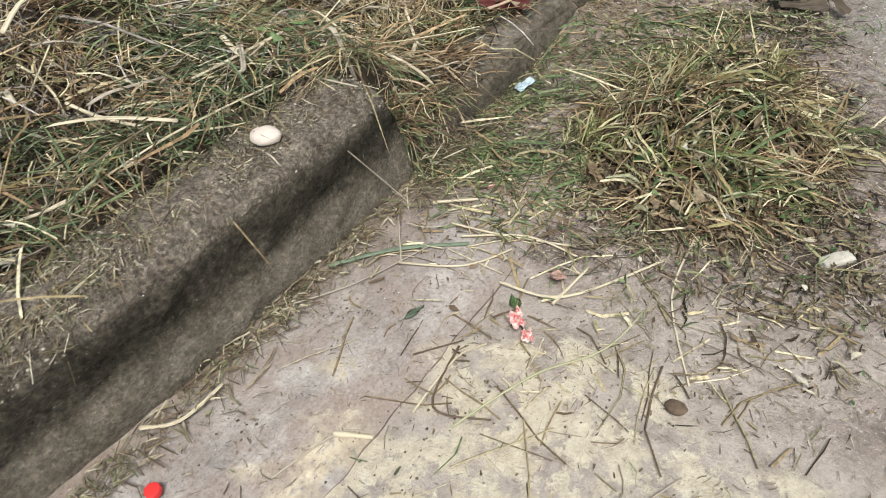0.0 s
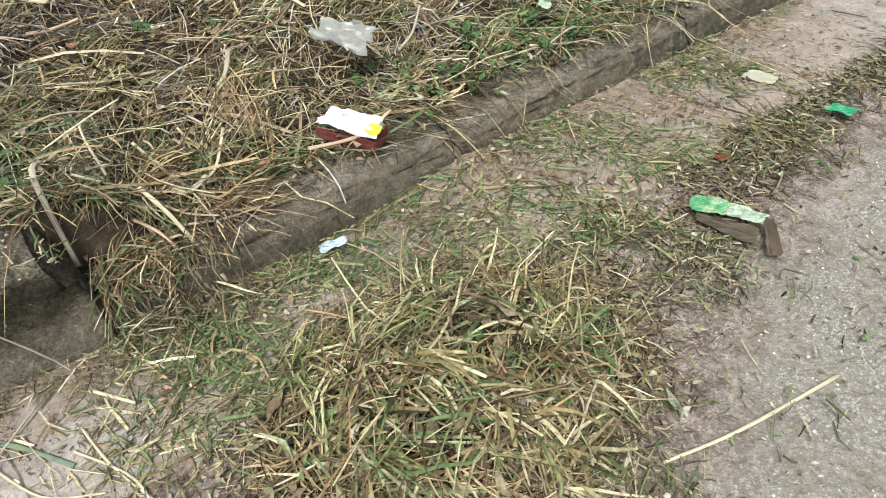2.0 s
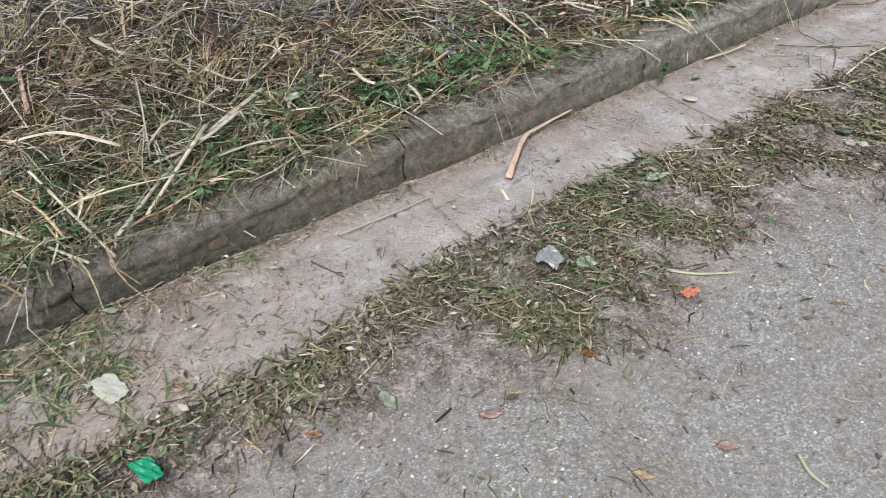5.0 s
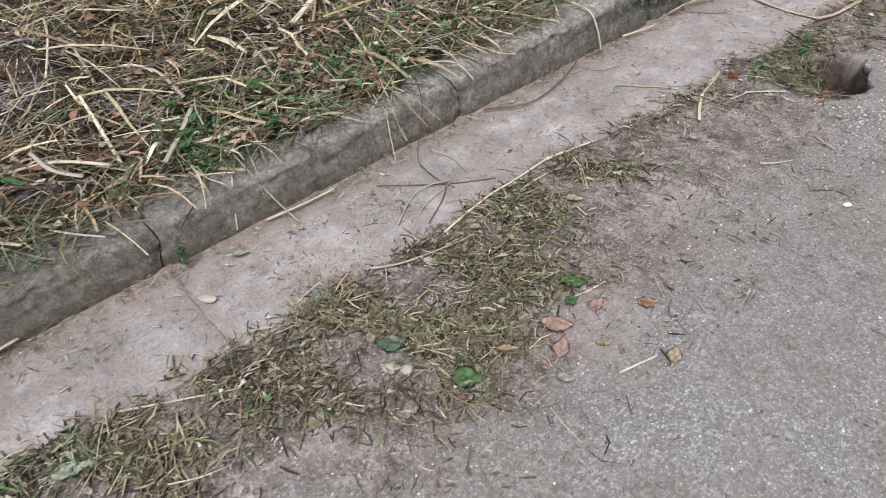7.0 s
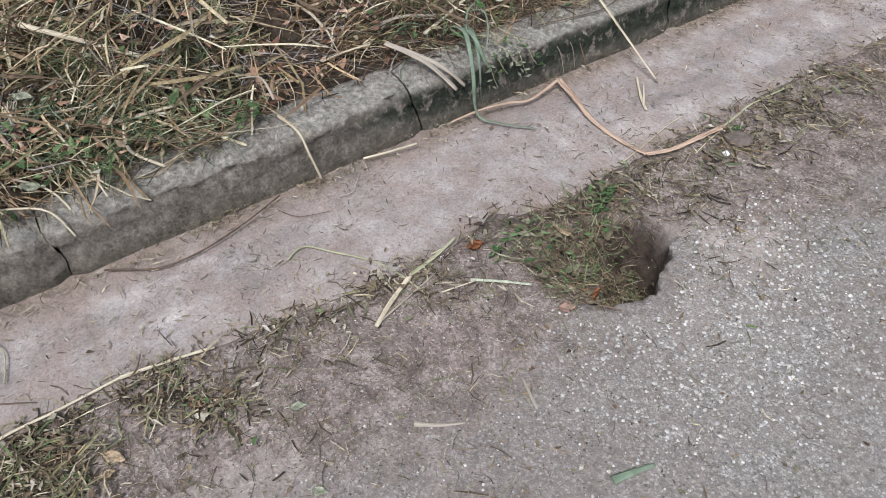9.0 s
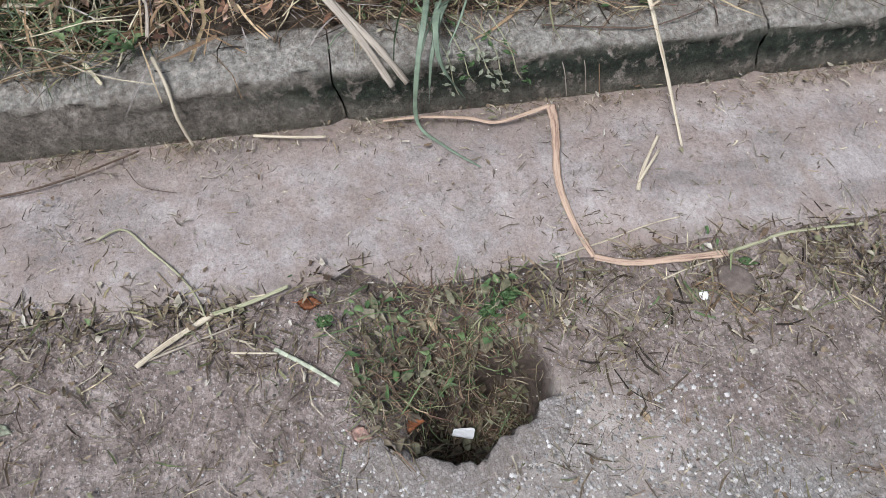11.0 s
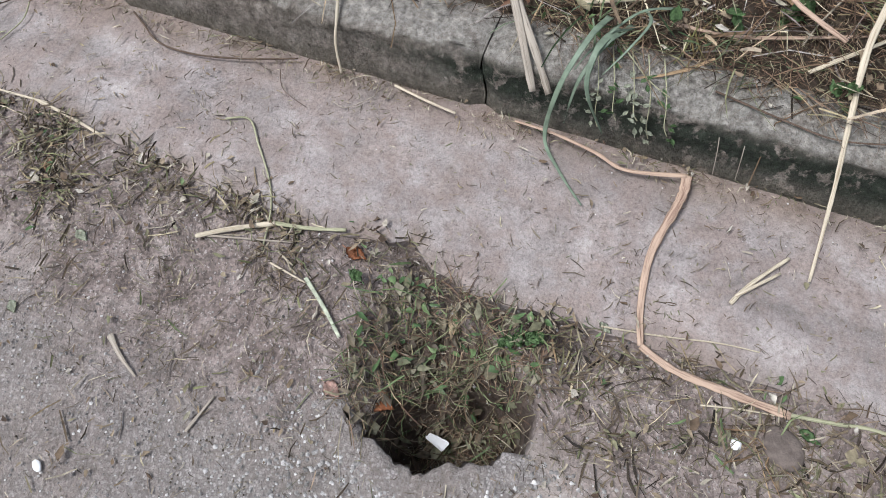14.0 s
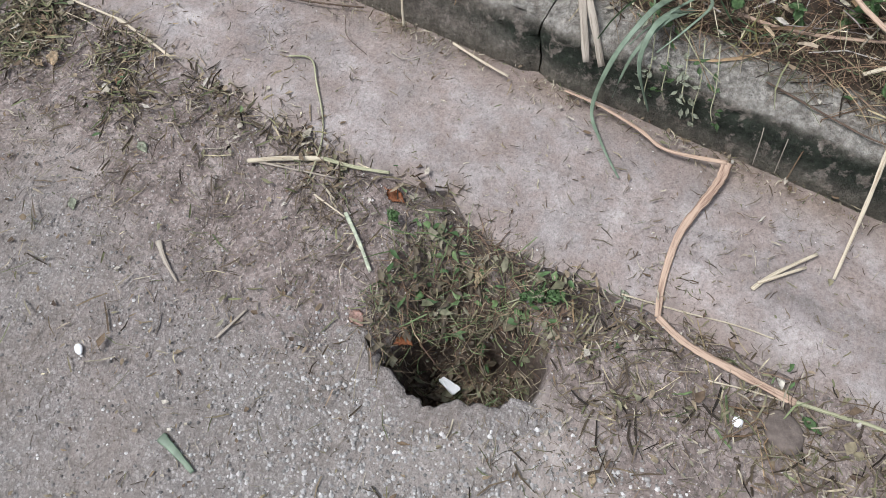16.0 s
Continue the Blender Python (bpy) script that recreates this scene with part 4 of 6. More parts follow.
def heap_h(x, y):
    r = np.hypot((x - HEAP[0]) / 0.34, (y - HEAP[1]) / 0.46)
    return (0.19 + 0.08 * wob(x, y, 15) + 0.06 * wob(x, y, 7, 4)) * sstep(1.0, 0.2, r)


def heap(name, n, spread, lens, wid, mat, label, upmean, stalk=False):
    a, r = rng.uniform(0, 6.283, n), np.sqrt(rng.random(n)) * spread
    x, y = HEAP[0] + 0.34 * r * np.cos(a), HEAP[1] + 0.46 * r * np.sin(a)
    pos = np.stack([x, y, ground_z(x, y) + heap_h(x, y) * rng.random(n)], 1)
    yaw = rng.uniform(0, 6.283, n)
    strands(name, pos, yaw, np.clip(rng.normal(upmean, 0.35, n), -0.1, 1.3), rng.uniform(*lens, n), rng.uniform(*wid, n), rng.normal(0, 0.3, n), rng.uniform(0.1, 0.7, n), mat, label, "grass", stalk)


# lowest layer carries the heap's inner shade in its colour
heap("heap_shade", 4200, 1.05, (0.02, 0.1), (0.002, 0.006), SHADEROT, "rotting stems inside the heap, coloured dark for its inner shade", 0.0)
heap("heap_clippings", 4200, 1.2, (0.01, 0.08), (0.0015, 0.005), CLIP, "heap of brown grass clippings on the verge", 0.0)
heap("heap_straw", 600, 1.0, (0.05, 0.22), (0.002, 0.007), STRAW, "heap of yellowed cut straw on the verge", 0.12)
heap("heap_brown", 900, 1.0, (0.05, 0.2), (0.002, 0.008), BROWNSTRAW, "brown dead stems in the heap of cut grass", 0.15)
heap("heap_stalks", 170, 0.9, (0.1, 0.3), (0.003, 0.0075), STRAW, "pale stalks lying across the heap", 0.1, True)
on_heap = lambda x, y: 0.8 * heap_h(x, y)
HEAPBOX = (HEAP[0] - 0.36, HEAP[0] + 0.36, HEAP[1] - 0.48, HEAP[1] + 0.48)
round_heap = lambda x, y: sstep(1.05, 0.6, np.hypot((x - HEAP[0]) / 0.36, (y - HEAP[1]) / 0.48))
wads("heap_yellow_tuft", 60, HEAPBOX, round_heap, (0.1, 0.26), (0.002, 0.008), YELLOWING, "swathes of half-green cut grass in the heap", 26, (-0.1, 1.25), fan=0.7, rise=on_heap)
wads("heap_olive_tuft", 44, HEAPBOX, round_heap, (0.08, 0.2), (0.003, 0.01), MIXED, "swathes of olive cut grass in the heap", 22, (-0.1, 1.1), fan=0.7, rise=on_heap)
wads("heap_brown_tuft", 34, HEAPBOX, round_heap, (0.08, 0.2), (0.002, 0.006), BROWNSTRAW, "tufts of brown dead grass in the heap", 34, (-0.2, 1.2), fan=0.8, rise=on_heap)
wads("heap_straw_tuft", 40, HEAPBOX, round_heap, (0.1, 0.24), (0.003, 0.008), STRAW, "swathes of straw in the heap", 16, (-0.1, 0.5), rise=on_heap)
wads("heap_green_tuft", 26, HEAPBOX, round_heap, (0.1, 0.22), (0.004, 0.012), VERGEGREEN, "tufts of green grass in the heap", 16, (0.3, 1.2), rise=on_heap)


wads("sheaf", 9, (-0.24, -0.08, 0.78, 1.12), None, (0.1, 0.22), (0.002, 0.006), BROWNSTRAW, "sheaf of reddish-brown straw fallen over the kerb", 26, (0.1, 0.5), 0.03, 0.08)

wads("block_end_grass", 16, (-0.22, 0.04, 0.66, 0.88), None, (0.05, 0.14), (0.002, 0.006), VERGEGREEN, "green grass fallen against the end of the old block", 22, (0.0, 0.8), 0.03, 0.05)
wads("block_end_stems", 18, (-0.24, 0.04, 0.66, 0.86), None, (0.05, 0.16), (0.002, 0.005), BROWNSTRAW, "brown stems heaped against the end of the old block", 26, (0.0, 0.9), 0.03, 0.06)
lying("block_end_litter", 1600, (-0.24, 0.1, 0.66, 0.95), None, (0.02, 0.12), (0.0015, 0.005), CLIP, "clippings heaped at the end of the old block", up=(0, 0.05), tilt=0.3, bend=0.2)


# litter strip between gutter and asphalt
def strip_d(x, y):
    e = gutter_edge(y)
    wide = np.where(y < 5.9, asphalt_edge(y) - e, np.interp(y, [5.9, 6.4, 6.8, 7.5, 8.3, 9], [0.66, 0.42, 0.3, 0.3, 0.4, 0.45]))
    a = e + wide + 0.1 * wob(x, y, 5, 1) + 0.05 * wob(x, y, 14, 2)
    e = e + 0.02 * (y > 7.64) * (y < 8.3)
    along = np.interp(y, [-1, 0.4, 1.0, 2.0, 3.0, 4.6, 5.6, 6.1, 6.5, 7.1, 8.3, 9, 10], [0.0, 0.02, 0.7, 0.95, 1.0, 1.0, 1.0, 1.0, 0.95, 0.85, 0.75, 0.7, 0.5])
    band = sstep(e - 0.06, e + 0.02, x) * (0.06 + 0.95 * sstep(a - 0.03, a - 0.3, x))
    return along * band * np.clip(0.72 + 0.75 * wob(x, y, 10, 3) + 0.4 * wob(x, y, 31), 0.05, 1) * (pit_depth(x, y)[1] > 0.97)


def gutter_d(x, y):
    along = np.interp(y, [-1, 0.3, 0.8, 2.2, 3.0, 3.6, 4.5, 10], [0.05, 0.12, 1.0, 1.0, 0.75, 0.3, 0.16, 0.12])
    near = 0.35 + np.interp(y, [2.6, 3.4], [0.45, 1.2]) * sstep(0.12, 0.02, x)
    return along * near * np.clip(0.6 + 0.8 * wob(x, y, 9, 1), 0, 1) * (x < gutter_edge(y)) * (x > 0.02)


STRIP = (0.38, 1.3, -1.0, 10.4)
# underlay whose dark colour stands for the shade between clippings
lying("verge_underlay", 80000, STRIP, lambda x, y: strip_d(x, y) ** 1.6 * np.interp(y, [6.2, 6.7], [1, 0.4]), (0.012, 0.07), (0.003, 0.008), SHADEROT, "rotting clippings matted on the verge, coloured dark for the shade between pieces", up=(0, 0.01), tilt=0.1, bend=0.2, seg=3, comb=0.0)
lying("verge_clippings", 84000, STRIP, strip_d, (0.01, 0.07), (0.0014, 0.0055), CLIP, "rotting clippings along the gutter edge", up=(0, 0.02), tilt=0.16, bend=0.2, seg=3, comb=0.0)
lying("verge_straw", 5200, STRIP, lambda x, y: strip_d(x, y) * np.interp(y, [6.2, 6.6], [1, 0.3]), (0.02, 0.16), (0.0015, 0.004), STRAW, "short straw bits on the verge", up=(0, 0.024), tilt=0.1, bend=0.15, seg=3, comb=0.0)
lying("verge_grass", 46000, STRIP, lambda x, y: strip_d(x, y) ** 1.5 * sstep(-0.4, 0.3, wob(x, y, 6, 9)) * np.interp(y, [6.2, 6.6], [1, 0.6]), (0.012, 0.1), (0.0018, 0.006), VERGEMIX, "half-rotten clippings on the verge", up=(0.002, 0.03), tilt=0.22, bend=0.25, seg=3, comb=0.0)
lying("verge_green", 42000, STRIP, lambda x, y: strip_d(x, y) * sstep(-0.25, 0.4, wob(x, y, 5, 2)) * np.interp(y, [4.8, 5.4, 6.2, 6.4], [1, 0.3, 0.2, 0.1]), (0.01, 0.09), (0.002, 0.007), VERGEGREEN, "green clippings on the verge", up=(0.002, 0.032), tilt=0.22, bend=0.25, seg=3, comb=0.0)
wads("verge_sprig", 90, STRIP, lambda x, y: strip_d(x, y) * sstep(0.0, 0.5, wob(x, y, 5, 2)), (0.04, 0.1), (0.002, 0.006), VERGEGREEN, "sprigs of green grass on the verge", 12, (0.1, 0.9), 0.02, 0.01, 0.9)
wads("verge_swathe", 130, STRIP, strip_d, (0.05, 0.13), (0.0015, 0.004), BROWNSTRAW, "wisps of brown grass on the verge", 14, (0.0, 0.5), 0.02, 0.015, 0.7)
lying("gutter_clippings", 44000, (0.0, 0.56, -1.0, 10.4), gutter_d, (0.006, 0.05), (0.0015, 0.005), CHAFF, "loose clippings lying in the gutter", up=(0, 0.008), tilt=0.08, seg=3, comb=0.0)
lying("gutter_green", 30000, (0.0, 0.56, 0.5, 3.4), lambda x, y: gutter_d(x, y) * sstep(-0.1, 0.4, wob(x, y, 5, 4) + 0.5 * sstep(2.3, 1.6, y)), (0.02, 0.11), (0.0015, 0.006), VERGEGREEN, "green cut grass lying in the gutter", up=(0, 0.014), tilt=0.08, bend=0.15, seg=3, comb=0.0)
lying("gutter_mixed", 9000, (0.0, 0.56, 0.5, 3.3), lambda x, y: gutter_d(x, y), (0.02, 0.12), (0.0015, 0.004), BROWNSTRAW, "brown cut grass lying in the gutter", up=(0, 0.012), tilt=0.07, bend=0.15, seg=3, comb=0.0)
lying("gutter_bits", 24000, (0.03, 0.52, 3.0, 10.3), lambda x, y: (0.08 + 0.55 * sstep(0.1, 0.7, wob(x, y, 7, 3)) + 0.5 * sstep(0.14, 0.03, x)) * (x < gutter_edge(y)), (0.003, 0.03), (0.0012, 0.0034), ROT, "dark crumbs and bits of stem in the gutter", up=(0, 0.004), tilt=0.06, bend=0.5, seg=3, comb=0.0)
lying("gutter_broad", 4200, (0.02, 0.62, 0.75, 3.0), lambda x, y: (0.4 + 0.9 * wob(x, y, 7, 2)) * np.interp(y, [1.6, 2.2], [1, 0.35]), (0.02, 0.15), (0.003, 0.009), VERGEGREEN, "broad green grass blades strewn in the gutter", up=(0, 0.014), tilt=0.1, bend=0.2, comb=0.0)
lying("kerb_foot_litter", 7000, (0.022, 0.1, 2.8, 10.2), lambda x, y: sstep(0.09, 0.02, x) * (0.45 + 0.8 * wob(x, y, 8, 6)), (0.006, 0.05), (0.0012, 0.004), ROT, "crumbled stems and roots along the kerb foot", up=(0, 0.008), tilt=0.12, bend=0.5, seg=3, comb=0.0)
lying("start_pieces", 850, (0.15, 1.2, -0.2, 0.85), lambda x, y: sstep(0.1, 0.75, y) * (0.6 + 0.8 * wob(x, y, 7, 3)), (0.02, 0.14), (0.003, 0.009), STRAW, "tan cut stems strewn before the heap", up=(0, 0.012), tilt=0.08, comb=0.0, bend=0.07)
lying("start_straw", 300, (0.1, 1.25, -0.7, 0.75), lambda x, y: 0.15 + 0.85 * sstep(-0.2, 0.6, y), (0.04, 0.22), (0.002, 0.005), STRAW, "loose cut straw on the dusty ground", True, up=(0, 0.006), tilt=0.04, comb=0.0, bend=0.07)
lying("start_crumbs", 6000, (0.06, 1.3, -0.8, 0.8), lambda x, y: 0.4 + 0.6 * wob(x, y, 6), (0.004, 0.03), (0.0012, 0.0035), CHAFF, "grass crumbs on the dusty ground", up=(0, 0.003), tilt=0.03, seg=3, comb=0.0)
lying("road_chaff", 26000, (0.5, 2.3, -1.0, 10.4), lambda x, y: (0.5 + 0.6 * wob(x, y, 4)) * np.interp(y, [0.4, 1.2], [0.12, 1]), (0.006, 0.03), (0.0012, 0.0035), CHAFF, "chaff scattered over the road", up=(0, 0.003), tilt=0.03, seg=3, comb=0.0)
lying("pale_chaff", 5500, (0.05, 2.2, -1.0, 10.4), lambda x, y: np.interp(y, [0.5, 1, 3, 4], [0.5, 1, 1, 0.5]) * (0.5 + 0.6 * wob(x, y, 3)) * np.interp(x, [0.9, 1.2], [1, 0.5]), (0.005, 0.04), (0.0015, 0.006), STRAW, "pale chaff scattered over gutter and road", up=(0, 0.003), tilt=0.03, seg=3, comb=0.0)
lying("block_foot_litter", 6000, (0.06, 0.2, -1.2, 0.8), lambda x, y: sstep(0.13, 0.02, x - 0.06) * (0.6 + 0.5 * wob(x, y, 12)), (0.01, 0.09), (0.002, 0.005), ROT, "crumbs and straw along the foot of the old kerb block", up=(0, 0.012), tilt=0.12, seg=3, comb=0.0)
lying("block_pale_crumbs", 1800, (-0.14, 0.03, -1.5, 0.54), None, (0.004, 0.024), (0.0015, 0.004), CHAFF, "pale crumbs on the old kerb block", up=(0, 0.002), tilt=0.02, seg=3)
lying("block_crumbs", 4200, (-0.14, 0.03, -1.5, 0.54), lambda x, y: 0.25 + 0.75 * sstep(0.2, -0.5, y) + 0.6 * sstep(-0.06, -0.13, x), (0.006, 0.07), (0.0012, 0.0035), ROT, "dry crumbs of grass on the old kerb block", up=(0, 0.003), tilt=0.02, bend=0.15, seg=3)
lying("soil_litter", 12000, (0.5, 1.3, 6.3, 9.2), lambda x, y: sstep(0.0, 0.06, x - gutter_edge(y)) * sstep(0.2, -0.1, x - asphalt_edge(y)) * (pit_depth(x, y)[1] > 1) * np.clip(0.5 + 0.8 * wob(x, y, 11, 5), 0.1, 1), (0.004, 0.05), (0.0008, 0.0026), CLIP, "crumbled stems and roots on the soil verge", up=(0, 0.008), tilt=0.1, bend=0.4, seg=3, comb=0.0)
in_hole = lambda x, y: (pit_depth(x, y)[1] < 0.97) * 1.0
lying("pit_litter", 1500, (0.54, 1.0, 7.56, 8.06), in_hole, (0.015, 0.09), (0.001, 0.003), ROOTS, "dead stems and litter inside the hole", up=(0, 0.03), tilt=0.25, bend=0.3, comb=0.0)
lying("pit_rot", 1500, (0.54, 1.0, 7.56, 8.06), in_hole, (0.015, 0.08), (0.001, 0.004), CLIP, "rotting clippings inside the hole", up=(0, 0.02), tilt=0.2, bend=0.3, comb=0.0)
leaf_rot = strand_mat("wet_leaves", [(0.0, (0.06, 0.047, 0.032)), (0.5, (0.15, 0.12, 0.08)), (0.8, (0.13, 0.14, 0.075)), (1.0, (0.34, 0.29, 0.22))], 0.6)
lying("pit_grass", 300, (0.54, 0.9, 7.5, 8.0), lambda x, y: (pit_depth(x, y)[1] < 0.97) * 1.0, (0.02, 0.12), (0.0015, 0.004), VERGEGREEN, "grass sprouting inside the hole", up=(0, 0.035), tilt=0.35, bend=0.3, comb=0.0)


# small leaf fragments
def leaf_bits(name, n, box, dens, size, mat, label, up=0.004, tilt=0.25):
    """Many little leaves, each a folded kite of six points."""
    x, y = scatter(n, *box, dens)
    m = len(x)
    z = ground_z(x, y) + 0.002 + rng.uniform(0, up, m)
    L, a = rng.uniform(*size, m), rng.uniform(0, 6.283, m)
    W = L * rng.uniform(0.25, 0.5, m)
    p = np.array([(-0.5, 0, 0), (-0.15, -0.5, 0.12), (0.25, -0.4, 0.1), (0.5, 0, 0), (0.25, 0.4, 0.1), (-0.15, 0.5, 0.12)])
    torn = rng.uniform(0.45, 1.35, (m, 6))
    u, v = p[None, :, 0] * L[:, None] * torn, p[None, :, 1] * W[:, None] * rng.uniform(0.4, 1.5, (m, 6)) + 0.12 * W[:, None] * rng.normal(0, 1, (m, 6))
    t1, t2 = rng.normal(0, tilt, (m, 1)), rng.normal(0, tilt, (m, 1))
    zz = z[:, None] + p[None, :, 2] * L[:, None] + np.abs(u * t1 + v * t2)
    px = x[:, None] + u * np.cos(a)[:, None] - v * np.sin(a)[:, None]
    py = y[:, None] + u * np.sin(a)[:, None] + v * np.cos(a)[:, None]
    V = np.stack([px, py, zz], 2).reshape(-1, 3)
    b = (np.arange(m) * 6)[:, None]
    F = np.concatenate([b + np.array([[0, 1, 2, 3]]), b + np.array([[0, 3, 4, 5]])], 0)
    ob = mesh_obj(name, V, F, mat, True)
    return tagged(ob, label, "leaf litter", kind="stuff")


def heap_bits(name, n, size, mat, label):
    """Leaves lying on the slope of the heap."""
    ob = leaf_bits(name, n, (0.36, 1.14, 0.64, 1.7), lambda x, y: sstep(1.1, 0.7, np.hypot((x - HEAP[0]) / 0.36, (y - HEAP[1]) / 0.5)), size, mat, label, 0.03, 0.6)
    co = np.empty(len(ob.data.vertices) * 3)
    ob.data.vertices.foreach_get("co", co)
    co = co.reshape(-1, 3)
    co[:, 2] += 0.75 * heap_h(co[:, 0], co[:, 1])
    ob.data.vertices.foreach_set("co", co.ravel())


heap_bits("heap_dead_leaves", 520, (0.02, 0.06), DEADLEAF, "dead brown leaves in the heap of cut grass")
heap_bits("heap_green_leaves", 260, (0.02, 0.05), WEED, "green leaves in the heap of cut grass")
leaf_bits("dead_leaf_bits", 15000, STRIP, lambda x, y: strip_d(x, y) * np.interp(y, [5.8, 6.4], [1, 0.7]), (0.008, 0.036), DEADLEAF, "little dead leaves among the verge litter", 0.02)
leaf_bits("gutter_leaf_bits", 12000, (0.02, 0.5, -1, 10.3), lambda x, y: gutter_d(x, y) * 1.2, (0.006, 0.026), DEADLEAF, "little dead leaves in the gutter")
leaf_bits("gutter_flakes", 2600, (0.02, 0.66, 0.85, 3.5), lambda x, y: np.interp(y, [2.8, 3.5], [1, 0.2]) * np.clip(0.5 + 0.8 * wob(x, y, 8, 2), 0.1, 1), (0.008, 0.034), DEADLEAF, "torn dead leaf flakes on the silt in the gutter", 0.006, 0.3)
leaf_bits("road_leaf_bits", 3400, (0.6, 2.2, -1, 10.3), None, (0.006, 0.02), DEADLEAF, "leaf crumbs on the road")
leaf_bits("bank_leaf_bits", 7000, (-2.6, -0.05, -1.5, 10.4), on_bank, (0.015, 0.05), DEADLEAF, "dead leaves among the straw", 0.09, 0.5)
leaf_bits("bank_red_leaves", 2600, (-1.2, -0.1, 5.0, 7.7), lambda x, y: on_bank(x + 0.05, y) * np.clip(0.5 + 0.8 * wob(x, y, 6, 3), 0, 1), (0.02, 0.06), RUSTLEAF, "reddish dead leaves among the straw", 0.08, 0.5)
leaf_bits("bank_weed_leaves", 6000, (-0.9, 0.0, 0.5, 10.3), lambda x, y: greenish(x, y) * np.interp(y, [7.5, 8], [1, 0.3]) * sstep(0.0, 0.5, wob(x, y, 5.5, 8)), (0.02, 0.055), WEED, "green weed leaves among the straw", 0.1, 0.5)
for box in ((-0.5, -0.07, 3.65, 4.9), (-0.45, -0.07, 1.6, 2.8), (-0.45, -0.08, 5.4, 6.5)):
    leaf_bits("weed_patch", 600, box, lambda x, y: on_bank(x + 0.03, y) * sstep(-0.45, 0.15, wob(x, y, 9, 8)), (0.015, 0.05), WEED, "patch of leafy green weeds at the edge of the bank", 0.11, 0.6)
leaf_bits("verge_weed_leaves", 8000, STRIP, lambda x, y: np.interp(y, [5, 5.6], [1, 0.3]) * strip_d(x, y) * sstep(0.1, 0.5, wob(x, y, 7, 2)), (0.01, 0.03), WEED, "small green weed leaves on the verge", 0.02, 0.4)
leaf_bits("pit_weed_leaves", 70, (0.56, 0.8, 7.58, 8.0), None, (0.015, 0.04), WEED, "small green weed leaves at the rim of the hole", 0.03, 0.5)
leaf_bits("pit_dead_leaves", 300, (0.56, 0.95, 7.58, 8.02), in_hole, (0.012, 0.05), leaf_rot, "wet dead leaves inside the hole", 0.02, 0.4)


# exposed road stones
def grit(name, n, box, dens, size, mat, label):
    x, y = scatter(n, *box, dens)
    m = len(x)
    z = ground_z(x, y) - 0.0015
    s = rng.uniform(*size, m) * rng.uniform(0.6, 1.0, m)
    p = np.array([(1, 0, 0.1), (0.3, 0.9, 0), (-0.8, 0.6, 0.1), (-0.9, -0.5, 0), (0.35, -0.95, 0.1), (0.3, 0.25, 0.75), (-0.35, -0.2, 0.7)])
    a = rng.uniform(0, 6.283, m)
    jit = rng.uniform(0.75, 1.25, (m, 7, 3))
    P = p[None] * jit * s[:, None, None] * 0.5
    px = x[:, None] + P[:, :, 0] * np.cos(a)[:, None] - P[:, :, 1] * np.sin(a)[:, None]
    py = y[:, None] + P[:, :, 0] * np.sin(a)[:, None] + P[:, :, 1] * np.cos(a)[:, None]
    V = np.stack([px, py, z[:, None] + P[:, :, 2]], 2).reshape(-1, 3)
    fs = np.array([(0, 1, 5), (1, 2, 5), (2, 6, 5), (2, 3, 6), (3, 4, 6), (4, 0, 5), (4, 5, 6)])
    F = ((np.arange(m) * 7)[:, None, None] + fs[None]).reshape(-1, 3)
    return tagged(mesh_obj(name, V, F, mat, False), label, "gravel", kind="stuff")


GRIT = strand_mat("road_stones", [(0.0, (0.14, 0.13, 0.125)), (0.4, (0.24, 0.226, 0.215)), (0.75, (0.4, 0.375, 0.355)), (1.0, (0.74, 0.71, 0.68))], 0.85)
RIM = strand_mat("rim_stones", [(0.0, (0.24, 0.225, 0.21)), (0.5, (0.4, 0.38, 0.36)), (1.0, (0.64, 0.615, 0.59))], 0.85)
grit("road_stones", 28000, (0.8, 2.4, 0.6, 10.2), lambda x, y: sstep(-0.12, 0.15, x - asphalt_edge(y)) * (0.75 + 0.4 * wob(x, y, 3)), (0.004, 0.011), GRIT, "pale stones exposed in the worn asphalt")
grit("rim_stones", 6000, (0.86, 1.6, 7.4, 8.6), lambda x, y: sstep(0.0, 0.05, pit_depth(x, y)[1] - 1) * sstep(0.6, 0.15, np.hypot(x - 1.1, (y - 7.95) * 0.8)), (0.005, 0.015), RIM, "pale stones exposed at the broken rim of the hole")
grit("verge_grit", 7000, (0.5, 1.25, 3, 9.2), None, (0.002, 0.009), GRIT, "grit scattered on the soil verge")
grit("block_clods", 5200, (-0.14, 0.05, -1.3, 0.56), lambda x, y: 0.5 + 0.6 * wob(x, y, 13), (0.003, 0.011), CLODS, "crumbs of dried mud on the old kerb block")
grit("start_grit", 4200, (0.12, 1.5, -0.9, 0.8), lambda x, y: 0.45 + 0.7 * wob(x, y, 9, 4), (0.002, 0.009), CLODS, "crumbs of soil and mortar on the dusty ground")
grit("soil_crumbs", 6500, (0.5, 1.4, 5.6, 9.2), lambda x, y: (pit_depth(x, y)[1] > 1) * (0.5 + 0.6 * wob(x, y, 8, 1)), (0.002, 0.008), CLODS, "crumbs of soil on the verge")
grit("gutter_grit", 2500, (0.03, 0.5, -1, 10.2), None, (0.0015, 0.006), GRIT, "grit scattered in the gutter")


